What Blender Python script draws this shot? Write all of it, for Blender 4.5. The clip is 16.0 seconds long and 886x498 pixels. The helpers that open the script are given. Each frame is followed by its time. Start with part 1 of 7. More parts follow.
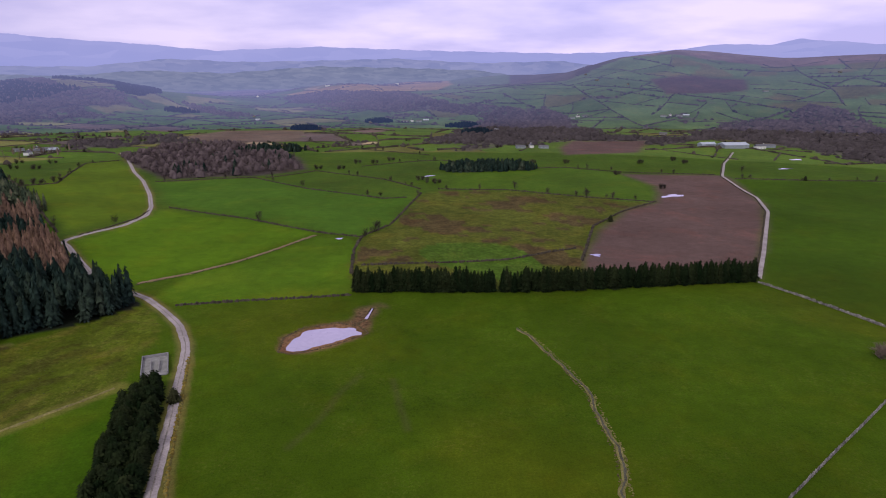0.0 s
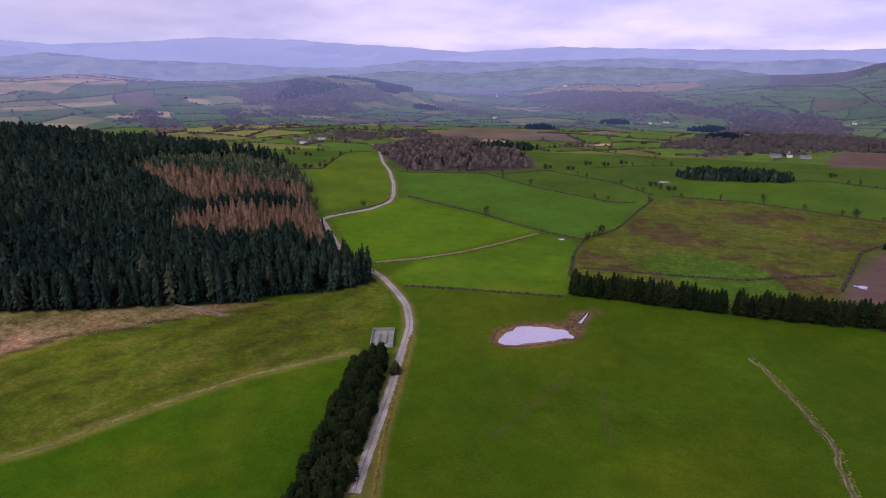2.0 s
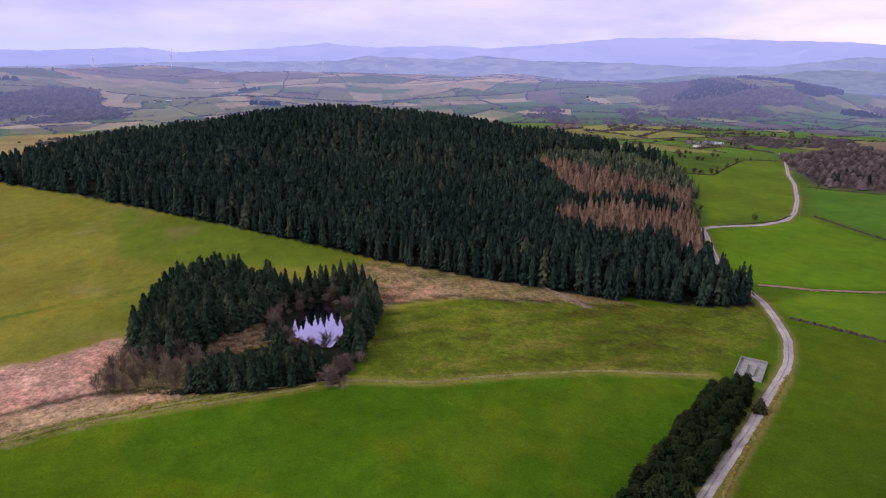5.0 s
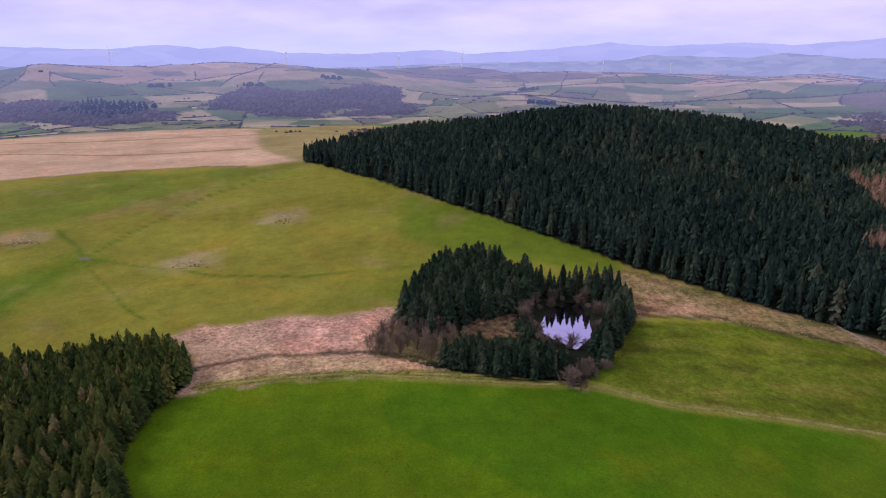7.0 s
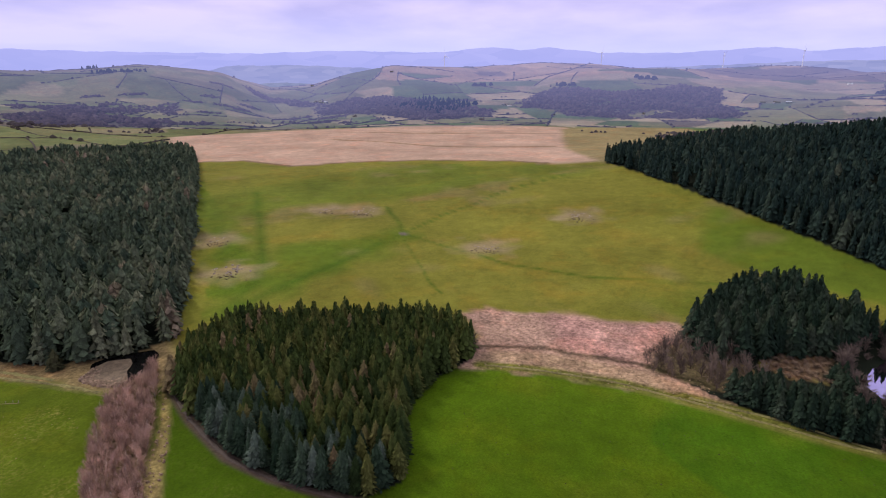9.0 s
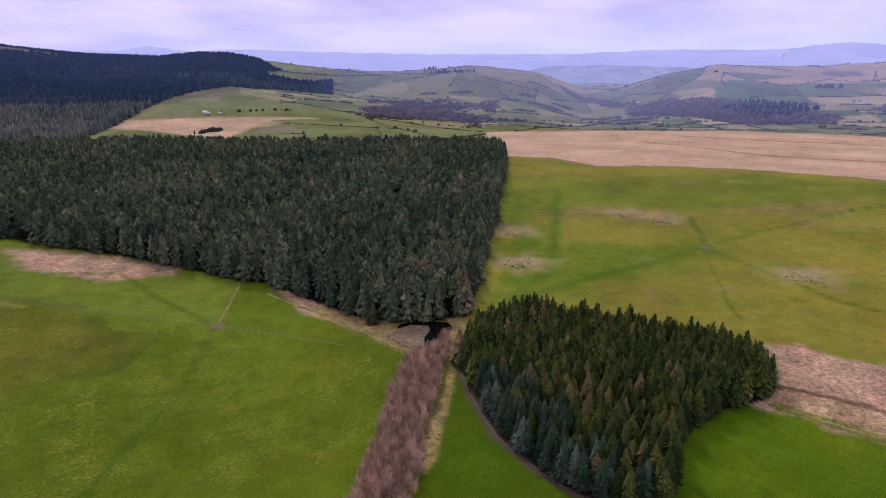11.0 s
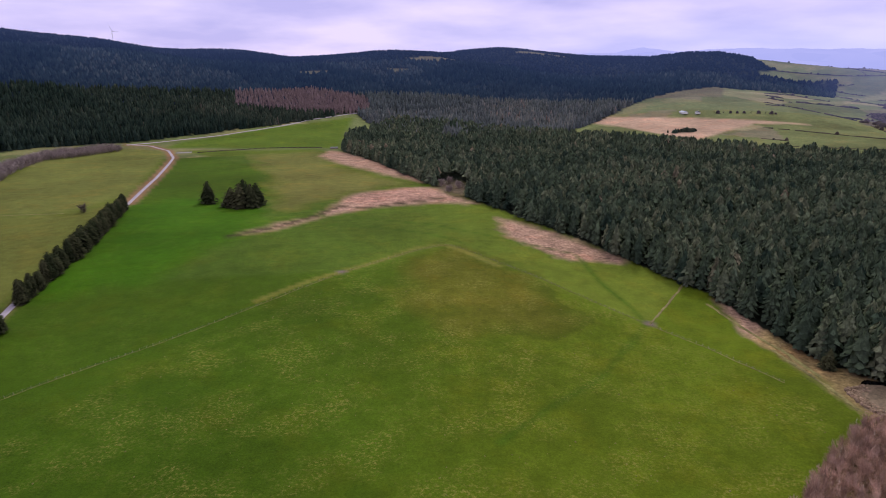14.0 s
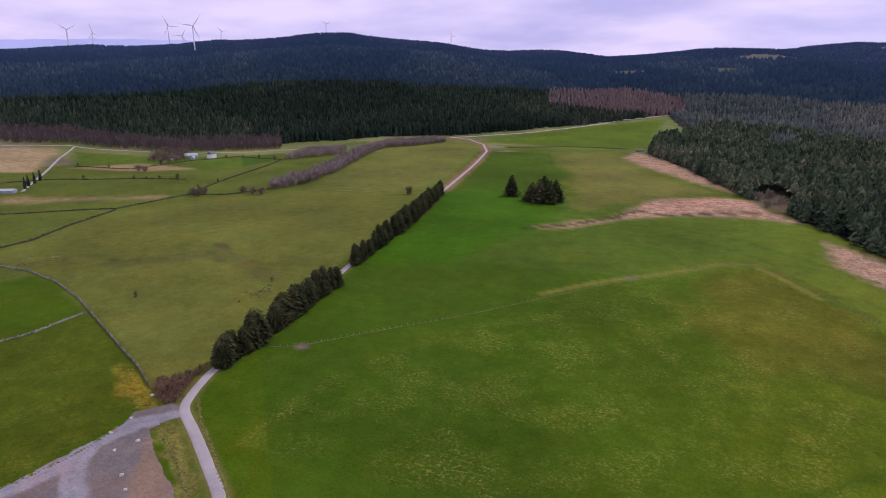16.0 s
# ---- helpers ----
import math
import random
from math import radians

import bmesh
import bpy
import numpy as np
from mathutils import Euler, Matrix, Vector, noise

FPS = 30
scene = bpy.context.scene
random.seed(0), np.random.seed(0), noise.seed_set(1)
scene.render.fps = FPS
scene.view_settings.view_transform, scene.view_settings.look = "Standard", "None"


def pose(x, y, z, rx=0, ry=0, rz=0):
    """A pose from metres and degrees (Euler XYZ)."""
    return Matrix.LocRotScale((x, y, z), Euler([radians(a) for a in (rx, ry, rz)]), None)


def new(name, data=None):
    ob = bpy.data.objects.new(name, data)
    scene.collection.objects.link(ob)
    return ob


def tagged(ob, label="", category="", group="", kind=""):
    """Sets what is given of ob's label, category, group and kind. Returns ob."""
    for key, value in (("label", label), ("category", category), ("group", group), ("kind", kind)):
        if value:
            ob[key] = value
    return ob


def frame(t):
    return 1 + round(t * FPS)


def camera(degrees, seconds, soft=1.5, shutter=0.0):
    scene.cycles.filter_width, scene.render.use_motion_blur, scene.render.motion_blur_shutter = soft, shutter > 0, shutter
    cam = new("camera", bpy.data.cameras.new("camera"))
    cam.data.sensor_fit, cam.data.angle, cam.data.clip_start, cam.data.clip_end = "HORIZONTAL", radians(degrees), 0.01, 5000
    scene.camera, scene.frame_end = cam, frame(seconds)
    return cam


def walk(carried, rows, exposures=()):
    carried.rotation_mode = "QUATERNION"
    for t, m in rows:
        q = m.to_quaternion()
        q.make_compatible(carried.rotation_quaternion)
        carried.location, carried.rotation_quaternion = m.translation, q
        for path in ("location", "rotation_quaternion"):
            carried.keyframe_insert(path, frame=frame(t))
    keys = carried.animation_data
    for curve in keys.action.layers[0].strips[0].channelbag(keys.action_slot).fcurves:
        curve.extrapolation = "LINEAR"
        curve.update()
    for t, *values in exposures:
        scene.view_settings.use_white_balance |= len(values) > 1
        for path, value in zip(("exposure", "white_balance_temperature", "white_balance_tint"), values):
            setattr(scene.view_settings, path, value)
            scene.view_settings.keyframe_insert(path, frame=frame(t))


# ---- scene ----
# ---- camera: it hangs in the air and turns to its left ----
EYE, PITCH = 115.0, -15.98
cam = camera(72.03, 16.0, soft=1.0)
TURNS = [(0.0, 0.0), (0.5, 4.97), (1.0, 10.4), (1.5, 15.85), (2.0, 21.34), (2.5, 27.0), (3.0, 32.84), (3.5, 38.71), (4.0, 44.65),
         (4.2, 47.02), (6.3, 72.49), (6.5, 74.97), (7.0, 81.4), (7.5, 88.23), (8.0, 95.19), (8.5, 102.17), (9.0, 109.14), (9.2, 111.92),
         (11.3, 141.24), (11.5, 144.03), (12.0, 151.02), (12.5, 157.99), (13.0, 164.98), (13.5, 171.97), (14.0, 178.95), (14.5, 185.91),
         (15.0, 192.88), (15.5, 199.86), (16.0, 206.84)]
walk(cam, [(t, pose(0, 0, EYE, 90 + PITCH, 0, turn)) for t, turn in TURNS], exposures=[(0.0, -0.06, 6500, 11), (2.0, 0.02, 6500, 11), (4.0, 0.33, 6500, 11), (6.5, 0.31, 6500, 11), (9.0, 0.31, 6500, 11), (14.5, 0.31, 6500, 11), (16.0, 0.24, 6500, 11)])

# ---- light: a bright overcast sky, the sun behind thin cloud ----
SUN_UP, SUN_BEARING = 42.0, -20.0
world = bpy.data.worlds.new("overcast_sky")
scene.world = world
world.use_nodes = True
wn, wl = world.node_tree.nodes, world.node_tree.links
sky = wn.new("ShaderNodeTexSky")
sky.sky_type, sky.sun_disc, sky.sun_elevation, sky.sun_rotation = "NISHITA", False, radians(SUN_UP), radians(SUN_BEARING)
sky_scale = wn.new("ShaderNodeVectorMath")
sky_scale.operation = "SCALE"
sky_scale.inputs["Scale"].default_value = 0.09
wl.new(sky.outputs["Color"], sky_scale.inputs[0])
way = wn.new("ShaderNodeTexCoord")
split = wn.new("ShaderNodeSeparateXYZ")
wl.new(way.outputs["Generated"], split.inputs[0])


def sky_math(op, a, b):
    n = wn.new("ShaderNodeMath")
    n.operation = op
    for k, v in enumerate((a, b)):
        if isinstance(v, (int, float)):
            n.inputs[k].default_value = v
        else:
            wl.new(v, n.inputs[k])
    return n.outputs[0]


# cloud sheets lie on a high plane, so that they flatten towards the horizon
lift = sky_math("ADD", sky_math("ABSOLUTE", split.outputs[2], 0), 0.16)
flat = wn.new("ShaderNodeCombineXYZ")
wl.new(sky_math("DIVIDE", split.outputs[0], lift), flat.inputs[0])
wl.new(sky_math("DIVIDE", split.outputs[1], lift), flat.inputs[1])
cloud = wn.new("ShaderNodeTexNoise")
cloud.inputs["Scale"].default_value, cloud.inputs["Detail"].default_value, cloud.inputs["Roughness"].default_value = 0.85, 6, 0.5
wl.new(flat.outputs[0], cloud.inputs["Vector"])
tone = wn.new("ShaderNodeValToRGB")
tone.color_ramp.elements[0].position, tone.color_ramp.elements[1].position = 0.38, 0.63
tone.color_ramp.elements[0].color, tone.color_ramp.elements[1].color = (0.60, 0.545, 1.02, 1), (0.97, 0.83, 1.24, 1)
wl.new(cloud.outputs["Fac"], tone.inputs[0])
cover_mix = wn.new("ShaderNodeMix")
cover_mix.data_type = "RGBA"
cover_mix.inputs["Factor"].default_value = 0.9
wl.new(sky_scale.outputs[0], cover_mix.inputs["A"])
# the cloud is lilac low down and plain white-grey overhead
overhead = wn.new("ShaderNodeMapRange")
overhead.inputs["From Min"].default_value, overhead.inputs["From Max"].default_value = 0.38, 0.75
wl.new(split.outputs[2], overhead.inputs["Value"])
whiter = wn.new("ShaderNodeMix")
whiter.data_type = "RGBA"
whiter.inputs["B"].default_value = (0.80, 0.80, 0.77, 1)
wl.new(overhead.outputs[0], whiter.inputs["Factor"])
wl.new(tone.outputs[0], whiter.inputs["A"])
wl.new(whiter.outputs["Result"], cover_mix.inputs["B"])
# the cloud is thinner, and so brighter, on the sun's side
sunward = wn.new("ShaderNodeVectorMath")
sunward.operation = "DOT_PRODUCT"
sunward.inputs[1].default_value = (-math.sin(radians(SUN_BEARING)), math.cos(radians(SUN_BEARING)), 0)
wl.new(way.outputs["Generated"], sunward.inputs[0])
thin = wn.new("ShaderNodeMapRange")
thin.inputs["From Min"].default_value, thin.inputs["From Max"].default_value = 0.4, 0.98
thin.inputs["To Min"].default_value, thin.inputs["To Max"].default_value = 0.79, 1.06
wl.new(sunward.outputs["Value"], thin.inputs["Value"])
# the air along the horizon is bluer than the cloud, above all to the west
band = wn.new("ShaderNodeMapRange")
band.inputs["From Min"].default_value, band.inputs["From Max"].default_value = 0.10, 0.025
band.inputs["To Min"].default_value, band.inputs["To Max"].default_value = 0.12, 0.85
wl.new(split.outputs[2], band.inputs["Value"])
shaded = wn.new("ShaderNodeMapRange")
shaded.inputs["From Min"].default_value, shaded.inputs["From Max"].default_value = 0.1, 0.95
shaded.inputs["To Min"].default_value, shaded.inputs["To Max"].default_value = 0.0, 1.0
west = wn.new("ShaderNodeVectorMath")
west.operation = "DOT_PRODUCT"
west.inputs[1].default_value = (-math.sin(radians(105)), math.cos(radians(105)), 0)
wl.new(way.outputs["Generated"], west.inputs[0])
wl.new(west.outputs["Value"], shaded.inputs["Value"])
hazed = wn.new("ShaderNodeMix")
hazed.data_type = "RGBA"
hazed.inputs["B"].default_value = (0.70, 0.74, 1.26, 1)
wl.new(sky_math("MULTIPLY", band.outputs[0], shaded.outputs[0]), hazed.inputs["Factor"])
wl.new(cover_mix.outputs["Result"], hazed.inputs["A"])
lit = wn.new("ShaderNodeVectorMath")
lit.operation = "SCALE"
wl.new(hazed.outputs["Result"], lit.inputs[0])
wl.new(thin.outputs[0], lit.inputs["Scale"])
wl.new(lit.outputs[0], wn["Background"].inputs["Color"])
wn["Background"].inputs["Strength"].default_value = 0.95
sun_lamp = bpy.data.lights.new("sun", "SUN")
sun_lamp.energy, sun_lamp.angle, sun_lamp.color = 1.4, radians(10), (1.0, 0.95, 0.88)
sun = new("sun", sun_lamp)
sun.matrix_world = Matrix.Rotation(radians(SUN_BEARING), 4, "Z") @ Matrix.Rotation(radians(90 - SUN_UP), 4, "X")


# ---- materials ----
HAZE_GLOW, THIN_HAZE_GLOW = (0.25, 0.27, 0.58, 1), (0.09, 0.16, 0.46, 1)


def haze_colour(nodes, links, depth):
    """Emission colour painted on as haze before the backdrop: bluest where it is thin."""
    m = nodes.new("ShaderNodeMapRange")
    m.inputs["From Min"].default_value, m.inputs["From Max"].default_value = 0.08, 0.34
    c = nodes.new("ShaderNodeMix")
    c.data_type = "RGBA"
    c.inputs["A"].default_value, c.inputs["B"].default_value = THIN_HAZE_GLOW, HAZE_GLOW
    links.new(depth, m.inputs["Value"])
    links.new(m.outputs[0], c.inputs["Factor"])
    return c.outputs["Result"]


def haze_amount(a, r):
    """Share of haze painted as glow on the backdrop, by bearing a, distance r."""
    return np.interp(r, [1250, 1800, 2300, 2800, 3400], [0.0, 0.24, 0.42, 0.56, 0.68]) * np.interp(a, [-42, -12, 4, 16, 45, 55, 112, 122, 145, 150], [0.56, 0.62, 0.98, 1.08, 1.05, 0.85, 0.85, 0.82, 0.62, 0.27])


def material(name, colour, rough=0.9, spec=0.2, grain=None, tint=None, bump=0.0, metal=0.0, mottle=0.25, hues=None, island=(0.66, 1.24), spread=(0.55, 1.45), veil=False):
    """A surface with two scales of noise over its colour. grain: (coarse, fine) noise scales per metre. tint: a name of a point attribute that shifts it."""
    m = bpy.data.materials.new(name)
    m.use_nodes = True
    n, l = m.node_tree.nodes, m.node_tree.links
    bsdf = n["Principled BSDF"]
    bsdf.inputs["Roughness"].default_value, bsdf.inputs["Metallic"].default_value = rough, metal
    bsdf.inputs["Specular IOR Level"].default_value = spec
    rgb = n.new("ShaderNodeRGB")
    rgb.outputs[0].default_value = (*colour, 1)
    out = rgb.outputs[0]
    where = n.new("ShaderNodeTexCoord").outputs["Object"]

    def scaled(colour_socket, factor_socket):
        s = n.new("ShaderNodeVectorMath")
        s.operation = "SCALE"
        l.new(colour_socket, s.inputs[0])
        l.new(factor_socket, s.inputs["Scale"])
        return s.outputs[0]

    def ranged(socket, low, high, from_low=0.25, from_high=0.75):
        r = n.new("ShaderNodeMapRange")
        r.inputs["From Min"].default_value, r.inputs["From Max"].default_value = from_low, from_high
        r.inputs["To Min"].default_value, r.inputs["To Max"].default_value = low, high
        l.new(socket, r.inputs["Value"])
        return r.outputs[0]

    for k, s in enumerate(grain or ()):
        noise_node = n.new("ShaderNodeTexNoise")
        noise_node.inputs["Scale"].default_value, noise_node.inputs["Detail"].default_value = s, 5
        l.new(where, noise_node.inputs["Vector"])
        out = scaled(out, ranged(noise_node.outputs["Fac"], 1 - mottle, 1 + mottle))
        if k == 1 and bump:
            b = n.new("ShaderNodeBump")
            b.inputs["Strength"].default_value, b.inputs["Distance"].default_value = bump, 0.3
            l.new(noise_node.outputs["Fac"], b.inputs["Height"])
            l.new(b.outputs[0], bsdf.inputs["Normal"])
    if tint == "object":
        info = n.new("ShaderNodeObjectInfo")
        out = scaled(out, ranged(info.outputs["Random"], 0.62, 1.4, 0, 1))
    elif tint and hues:
        a = n.new("ShaderNodeObjectInfo") if tint == "one" else n.new("ShaderNodeAttribute")
        if tint != "one":
            a.attribute_name = tint
        ramp = n.new("ShaderNodeValToRGB")
        while len(ramp.color_ramp.elements) < len(hues):
            ramp.color_ramp.elements.new(0.5)
        for e, (where_on, c) in zip(ramp.color_ramp.elements, hues):
            e.position, e.color = where_on, (*c, 1)
        l.new(a.outputs["Random" if tint == "one" else "Fac"], ramp.inputs[0])
        mul = n.new("ShaderNodeMix")
        mul.data_type, mul.blend_type = "RGBA", "MULTIPLY"
        mul.inputs["Factor"].default_value = 1.0
        l.new(out, mul.inputs["A"])
        l.new(ramp.outputs[0], mul.inputs["B"])
        out = scaled(mul.outputs["Result"], ranged(n.new("ShaderNodeNewGeometry").outputs["Random Per Island"], *island, 0, 1))
    elif tint:
        a = n.new("ShaderNodeAttribute")
        a.attribute_name = tint
        out = scaled(out, ranged(a.outputs["Fac"], *spread, 0, 1))
    l.new(out, bsdf.inputs["Base Color"])
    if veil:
        # haze before a distant backdrop, mixed in as emission
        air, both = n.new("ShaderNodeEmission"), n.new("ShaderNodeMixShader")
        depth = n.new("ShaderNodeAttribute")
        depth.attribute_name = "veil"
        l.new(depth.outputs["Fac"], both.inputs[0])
        l.new(haze_colour(n, l, depth.outputs["Fac"]), air.inputs["Color"])
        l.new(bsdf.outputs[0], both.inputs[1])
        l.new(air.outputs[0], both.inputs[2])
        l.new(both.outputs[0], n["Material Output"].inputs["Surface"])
    return m


def land_material(distant=False):
    """Grass and earth: the cover's own colour, with broad drifts, fine mottling and dead straw tufts where the sward is rough."""
    m = bpy.data.materials.new("distant_land" if distant else "land")
    m.use_nodes = True
    n, l = m.node_tree.nodes, m.node_tree.links
    bsdf = n["Principled BSDF"]
    bsdf.inputs["Roughness"].default_value, bsdf.inputs["Specular IOR Level"].default_value = 1.0, 0.05
    where = n.new("ShaderNodeTexCoord").outputs["Object"]
    cover = n.new("ShaderNodeAttribute")
    cover.attribute_name = "cover"
    tuft = n.new("ShaderNodeAttribute")
    tuft.attribute_name = "tuft"

    def noise_at(scale, detail=5, rough=0.6):
        t = n.new("ShaderNodeTexNoise")
        t.inputs["Scale"].default_value, t.inputs["Detail"].default_value, t.inputs["Roughness"].default_value = scale, detail, rough
        l.new(where, t.inputs["Vector"])
        return t.outputs["Fac"]

    def ranged(socket, a, b, low, high):
        r = n.new("ShaderNodeMapRange")
        for key, v in (("From Min", a), ("From Max", b), ("To Min", low), ("To Max", high)):
            r.inputs[key].default_value = v
        l.new(socket, r.inputs["Value"])
        return r.outputs[0]

    def times(a, b):
        t = n.new("ShaderNodeMath")
        t.operation = "MULTIPLY"
        l.new(a, t.inputs[0])
        l.new(b, t.inputs[1])
        return t.outputs[0]

    broad, middle, fine = noise_at(0.011, 4), noise_at(0.12, 7, 0.7), noise_at(1.3, 5, 0.8)
    value = times(times(ranged(broad, 0.3, 0.7, 0.78, 1.24), ranged(middle, 0.32, 0.68, 0.85, 1.15)), times(ranged(fine, 0.3, 0.7, 0.74, 1.26), ranged(noise_at(0.42, 4, 0.85), 0.60, 0.72, 1.0, 0.68)))
    s = n.new("ShaderNodeVectorMath")
    s.operation = "SCALE"
    l.new(cover.outputs["Color"], s.inputs[0])
    coarse = n.new("ShaderNodeMix")
    coarse.data_type = "FLOAT"
    coarse.inputs[2].default_value = 1.0
    l.new(cover.outputs["Alpha"], coarse.inputs[0])
    l.new(times(ranged(noise_at(0.45, 6, 0.75), 0.36, 0.66, 0.45, 1.3), ranged(noise_at(0.09, 5, 0.7), 0.34, 0.66, 0.62, 1.25)), coarse.inputs[3])
    l.new(times(value, coarse.outputs[0]), s.inputs["Scale"])
    # yellowing drifts
    yellow = n.new("ShaderNodeMix")
    yellow.data_type, yellow.blend_type = "RGBA", "MULTIPLY"
    yellow.inputs["B"].default_value = (1.6, 1.05, 0.9, 1)
    l.new(ranged(noise_at(0.028, 5, 0.7), 0.5, 0.72, 0, 0.45), yellow.inputs["Factor"])
    l.new(s.outputs[0], yellow.inputs["A"])
    straw = n.new("ShaderNodeMix")
    straw.data_type = "RGBA"
    straw.inputs["B"].default_value = (0.28, 0.235, 0.062, 1)
    spots = times(ranged(noise_at(0.75, 6, 0.8), 0.50, 0.68, 0, 1), ranged(noise_at(0.045, 4, 0.6), 0.44, 0.64, 0, 1))
    l.new(times(spots, tuft.outputs["Fac"]), straw.inputs["Factor"])
    l.new(yellow.outputs["Result"], straw.inputs["A"])
    l.new(straw.outputs["Result"], bsdf.inputs["Base Color"])
    b = n.new("ShaderNodeBump")
    b.inputs["Strength"].default_value, b.inputs["Distance"].default_value = 0.5, 0.5
    l.new(noise_at(0.9, 5, 0.7), b.inputs["Height"])
    l.new(b.outputs[0], bsdf.inputs["Normal"])
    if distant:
        # far land gets its haze as emission, by the veil attribute
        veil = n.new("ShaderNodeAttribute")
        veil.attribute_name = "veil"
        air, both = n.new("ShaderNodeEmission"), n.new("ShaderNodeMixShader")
        l.new(haze_colour(n, l, veil.outputs["Fac"]), air.inputs["Color"])
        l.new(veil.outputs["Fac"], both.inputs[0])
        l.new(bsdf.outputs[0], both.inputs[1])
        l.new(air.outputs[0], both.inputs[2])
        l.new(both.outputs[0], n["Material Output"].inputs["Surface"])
    return m


LAND, DISTANT_LAND = land_material(), land_material(True)
DARK_HUES = [(0.0, (0.011, 0.023, 0.021)), (0.45, (0.021, 0.037, 0.030)), (0.8, (0.036, 0.053, 0.038)), (1.0, (0.062, 0.068, 0.046))]
GROVE_HUES = [(0.0, (0.020, 0.034, 0.012)), (0.45, (0.050, 0.070, 0.019)), (0.85, (0.108, 0.108, 0.032)), (1.0, (0.170, 0.122, 0.068))]
PALE_HUES = [(0.0, (0.025, 0.041, 0.029)), (0.5, (0.071, 0.093, 0.057)), (0.92, (0.140, 0.147, 0.090)), (1.0, (0.172, 0.135, 0.094))]
BLUE_HUES = [(0.0, (0.017, 0.034, 0.019)), (0.6, (0.046, 0.070, 0.044)), (1.0, (0.105, 0.135, 0.105))]
SPRUCE = material("spruce_needles", (1, 1, 1), spec=0.02, grain=(0.25, 2.5), tint="tint", mottle=0.5, hues=DARK_HUES)
# far spruces: haze is put into the bluish tones and the veil's glow
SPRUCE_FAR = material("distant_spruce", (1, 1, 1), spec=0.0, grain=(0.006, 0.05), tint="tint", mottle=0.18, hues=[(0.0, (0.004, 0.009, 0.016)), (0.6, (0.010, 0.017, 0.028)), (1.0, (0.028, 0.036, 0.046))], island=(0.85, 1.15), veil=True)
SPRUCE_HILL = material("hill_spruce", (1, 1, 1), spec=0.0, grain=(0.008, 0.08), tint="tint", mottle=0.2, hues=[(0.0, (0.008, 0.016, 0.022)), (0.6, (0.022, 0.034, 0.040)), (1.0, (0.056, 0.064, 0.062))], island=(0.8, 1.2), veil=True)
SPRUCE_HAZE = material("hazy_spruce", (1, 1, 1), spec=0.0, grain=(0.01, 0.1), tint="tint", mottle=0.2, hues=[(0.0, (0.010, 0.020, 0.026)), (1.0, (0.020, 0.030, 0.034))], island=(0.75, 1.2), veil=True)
POND_HUES = [(0.0, (0.010, 0.021, 0.014)), (0.5, (0.024, 0.040, 0.025)), (1.0, (0.055, 0.068, 0.044))]
SPRUCE_POND = material("pond_spruce_needles", (1, 1, 1), spec=0.02, grain=(0.5, 3.0), tint="tint", mottle=0.5, hues=POND_HUES)
SPRUCE_MID = material("hillside_spruce_needles", (1, 1, 1), spec=0.02, grain=(0.05, 0.6), tint="tint", mottle=0.45, hues=[(0.0, (0.010, 0.019, 0.015)), (0.55, (0.025, 0.037, 0.027)), (0.9, (0.050, 0.058, 0.040)), (1.0, (0.082, 0.066, 0.054))], island=(0.75, 1.2))
# younger wood, its paler blue-grey tones with haze put into the colour
SPRUCE_YOUNG_HAZED = material("hazed_young_needles", (1, 1, 1), spec=0.02, grain=(0.03, 0.4), tint="tint", mottle=0.3, hues=[(0.0, (0.050, 0.062, 0.068)), (0.6, (0.096, 0.106, 0.108)), (0.92, (0.150, 0.145, 0.130)), (1.0, (0.20, 0.142, 0.128))], island=(0.75, 1.2))
SPRUCE_PALE = material("plantation_spruce_needles", (1, 1, 1), spec=0.02, grain=(0.25, 2.5), tint="tint", mottle=0.5, hues=PALE_HUES, island=(0.6, 1.25))
SPRUCE_ONE = material("row_conifer_needles", (1, 1, 1), spec=0.02, grain=(0.6, 3.5), tint="one", mottle=0.5, hues=[(0.0, (0.024, 0.032, 0.014)), (1.0, (0.056, 0.056, 0.028))])
SPRUCE_GROVE = material("grove_spruce_needles", (1, 1, 1), spec=0.02, grain=(0.6, 3.5), tint="one", mottle=0.5, hues=GROVE_HUES)
SPRUCE_GROVE_MANY = material("grove_spruce_boughs", (1, 1, 1), spec=0.02, grain=(0.6, 3.5), tint="tint", mottle=0.5, hues=GROVE_HUES)
SPRUCE_BELT = material("shelterbelt_needles", (1, 1, 1), spec=0.02, grain=(0.6, 3.5), tint="one", mottle=0.5, hues=[(0.0, (0.009, 0.018, 0.007)), (1.0, (0.024, 0.032, 0.013))])
SPRUCE_BLUE = material("blue_spruce_needles", (1, 1, 1), spec=0.02, grain=(0.6, 3.5), tint="one", mottle=0.5, hues=BLUE_HUES)
LARCH = material("larch_twigs", (0.205, 0.125, 0.088), grain=(0.25, 2.5), tint="tint", mottle=0.3)
BARE = material("bare_twigs", (0.17, 0.125, 0.10), grain=(0.3, 2.5), tint="tint", mottle=0.3)
BIRCHES = material("birch_twigs", (0.42, 0.275, 0.215), grain=(0.3, 2.5), tint="tint", mottle=0.3)
BARK = material("bark", (0.09, 0.065, 0.05), grain=(1.0, 6.0), bump=0.4)
GORSE_MAT = material("gorse", (0.20, 0.145, 0.03), grain=(0.6, 3.0), tint="tint")
GRAVEL = material("gravel", (0.36, 0.315, 0.36), grain=(0.12, 2.5), bump=0.2, mottle=0.16)
GRAVEL_WORN = material("worn_gravel", (0.35, 0.30, 0.315), grain=(0.12, 1.6), bump=0.2, mottle=0.25)
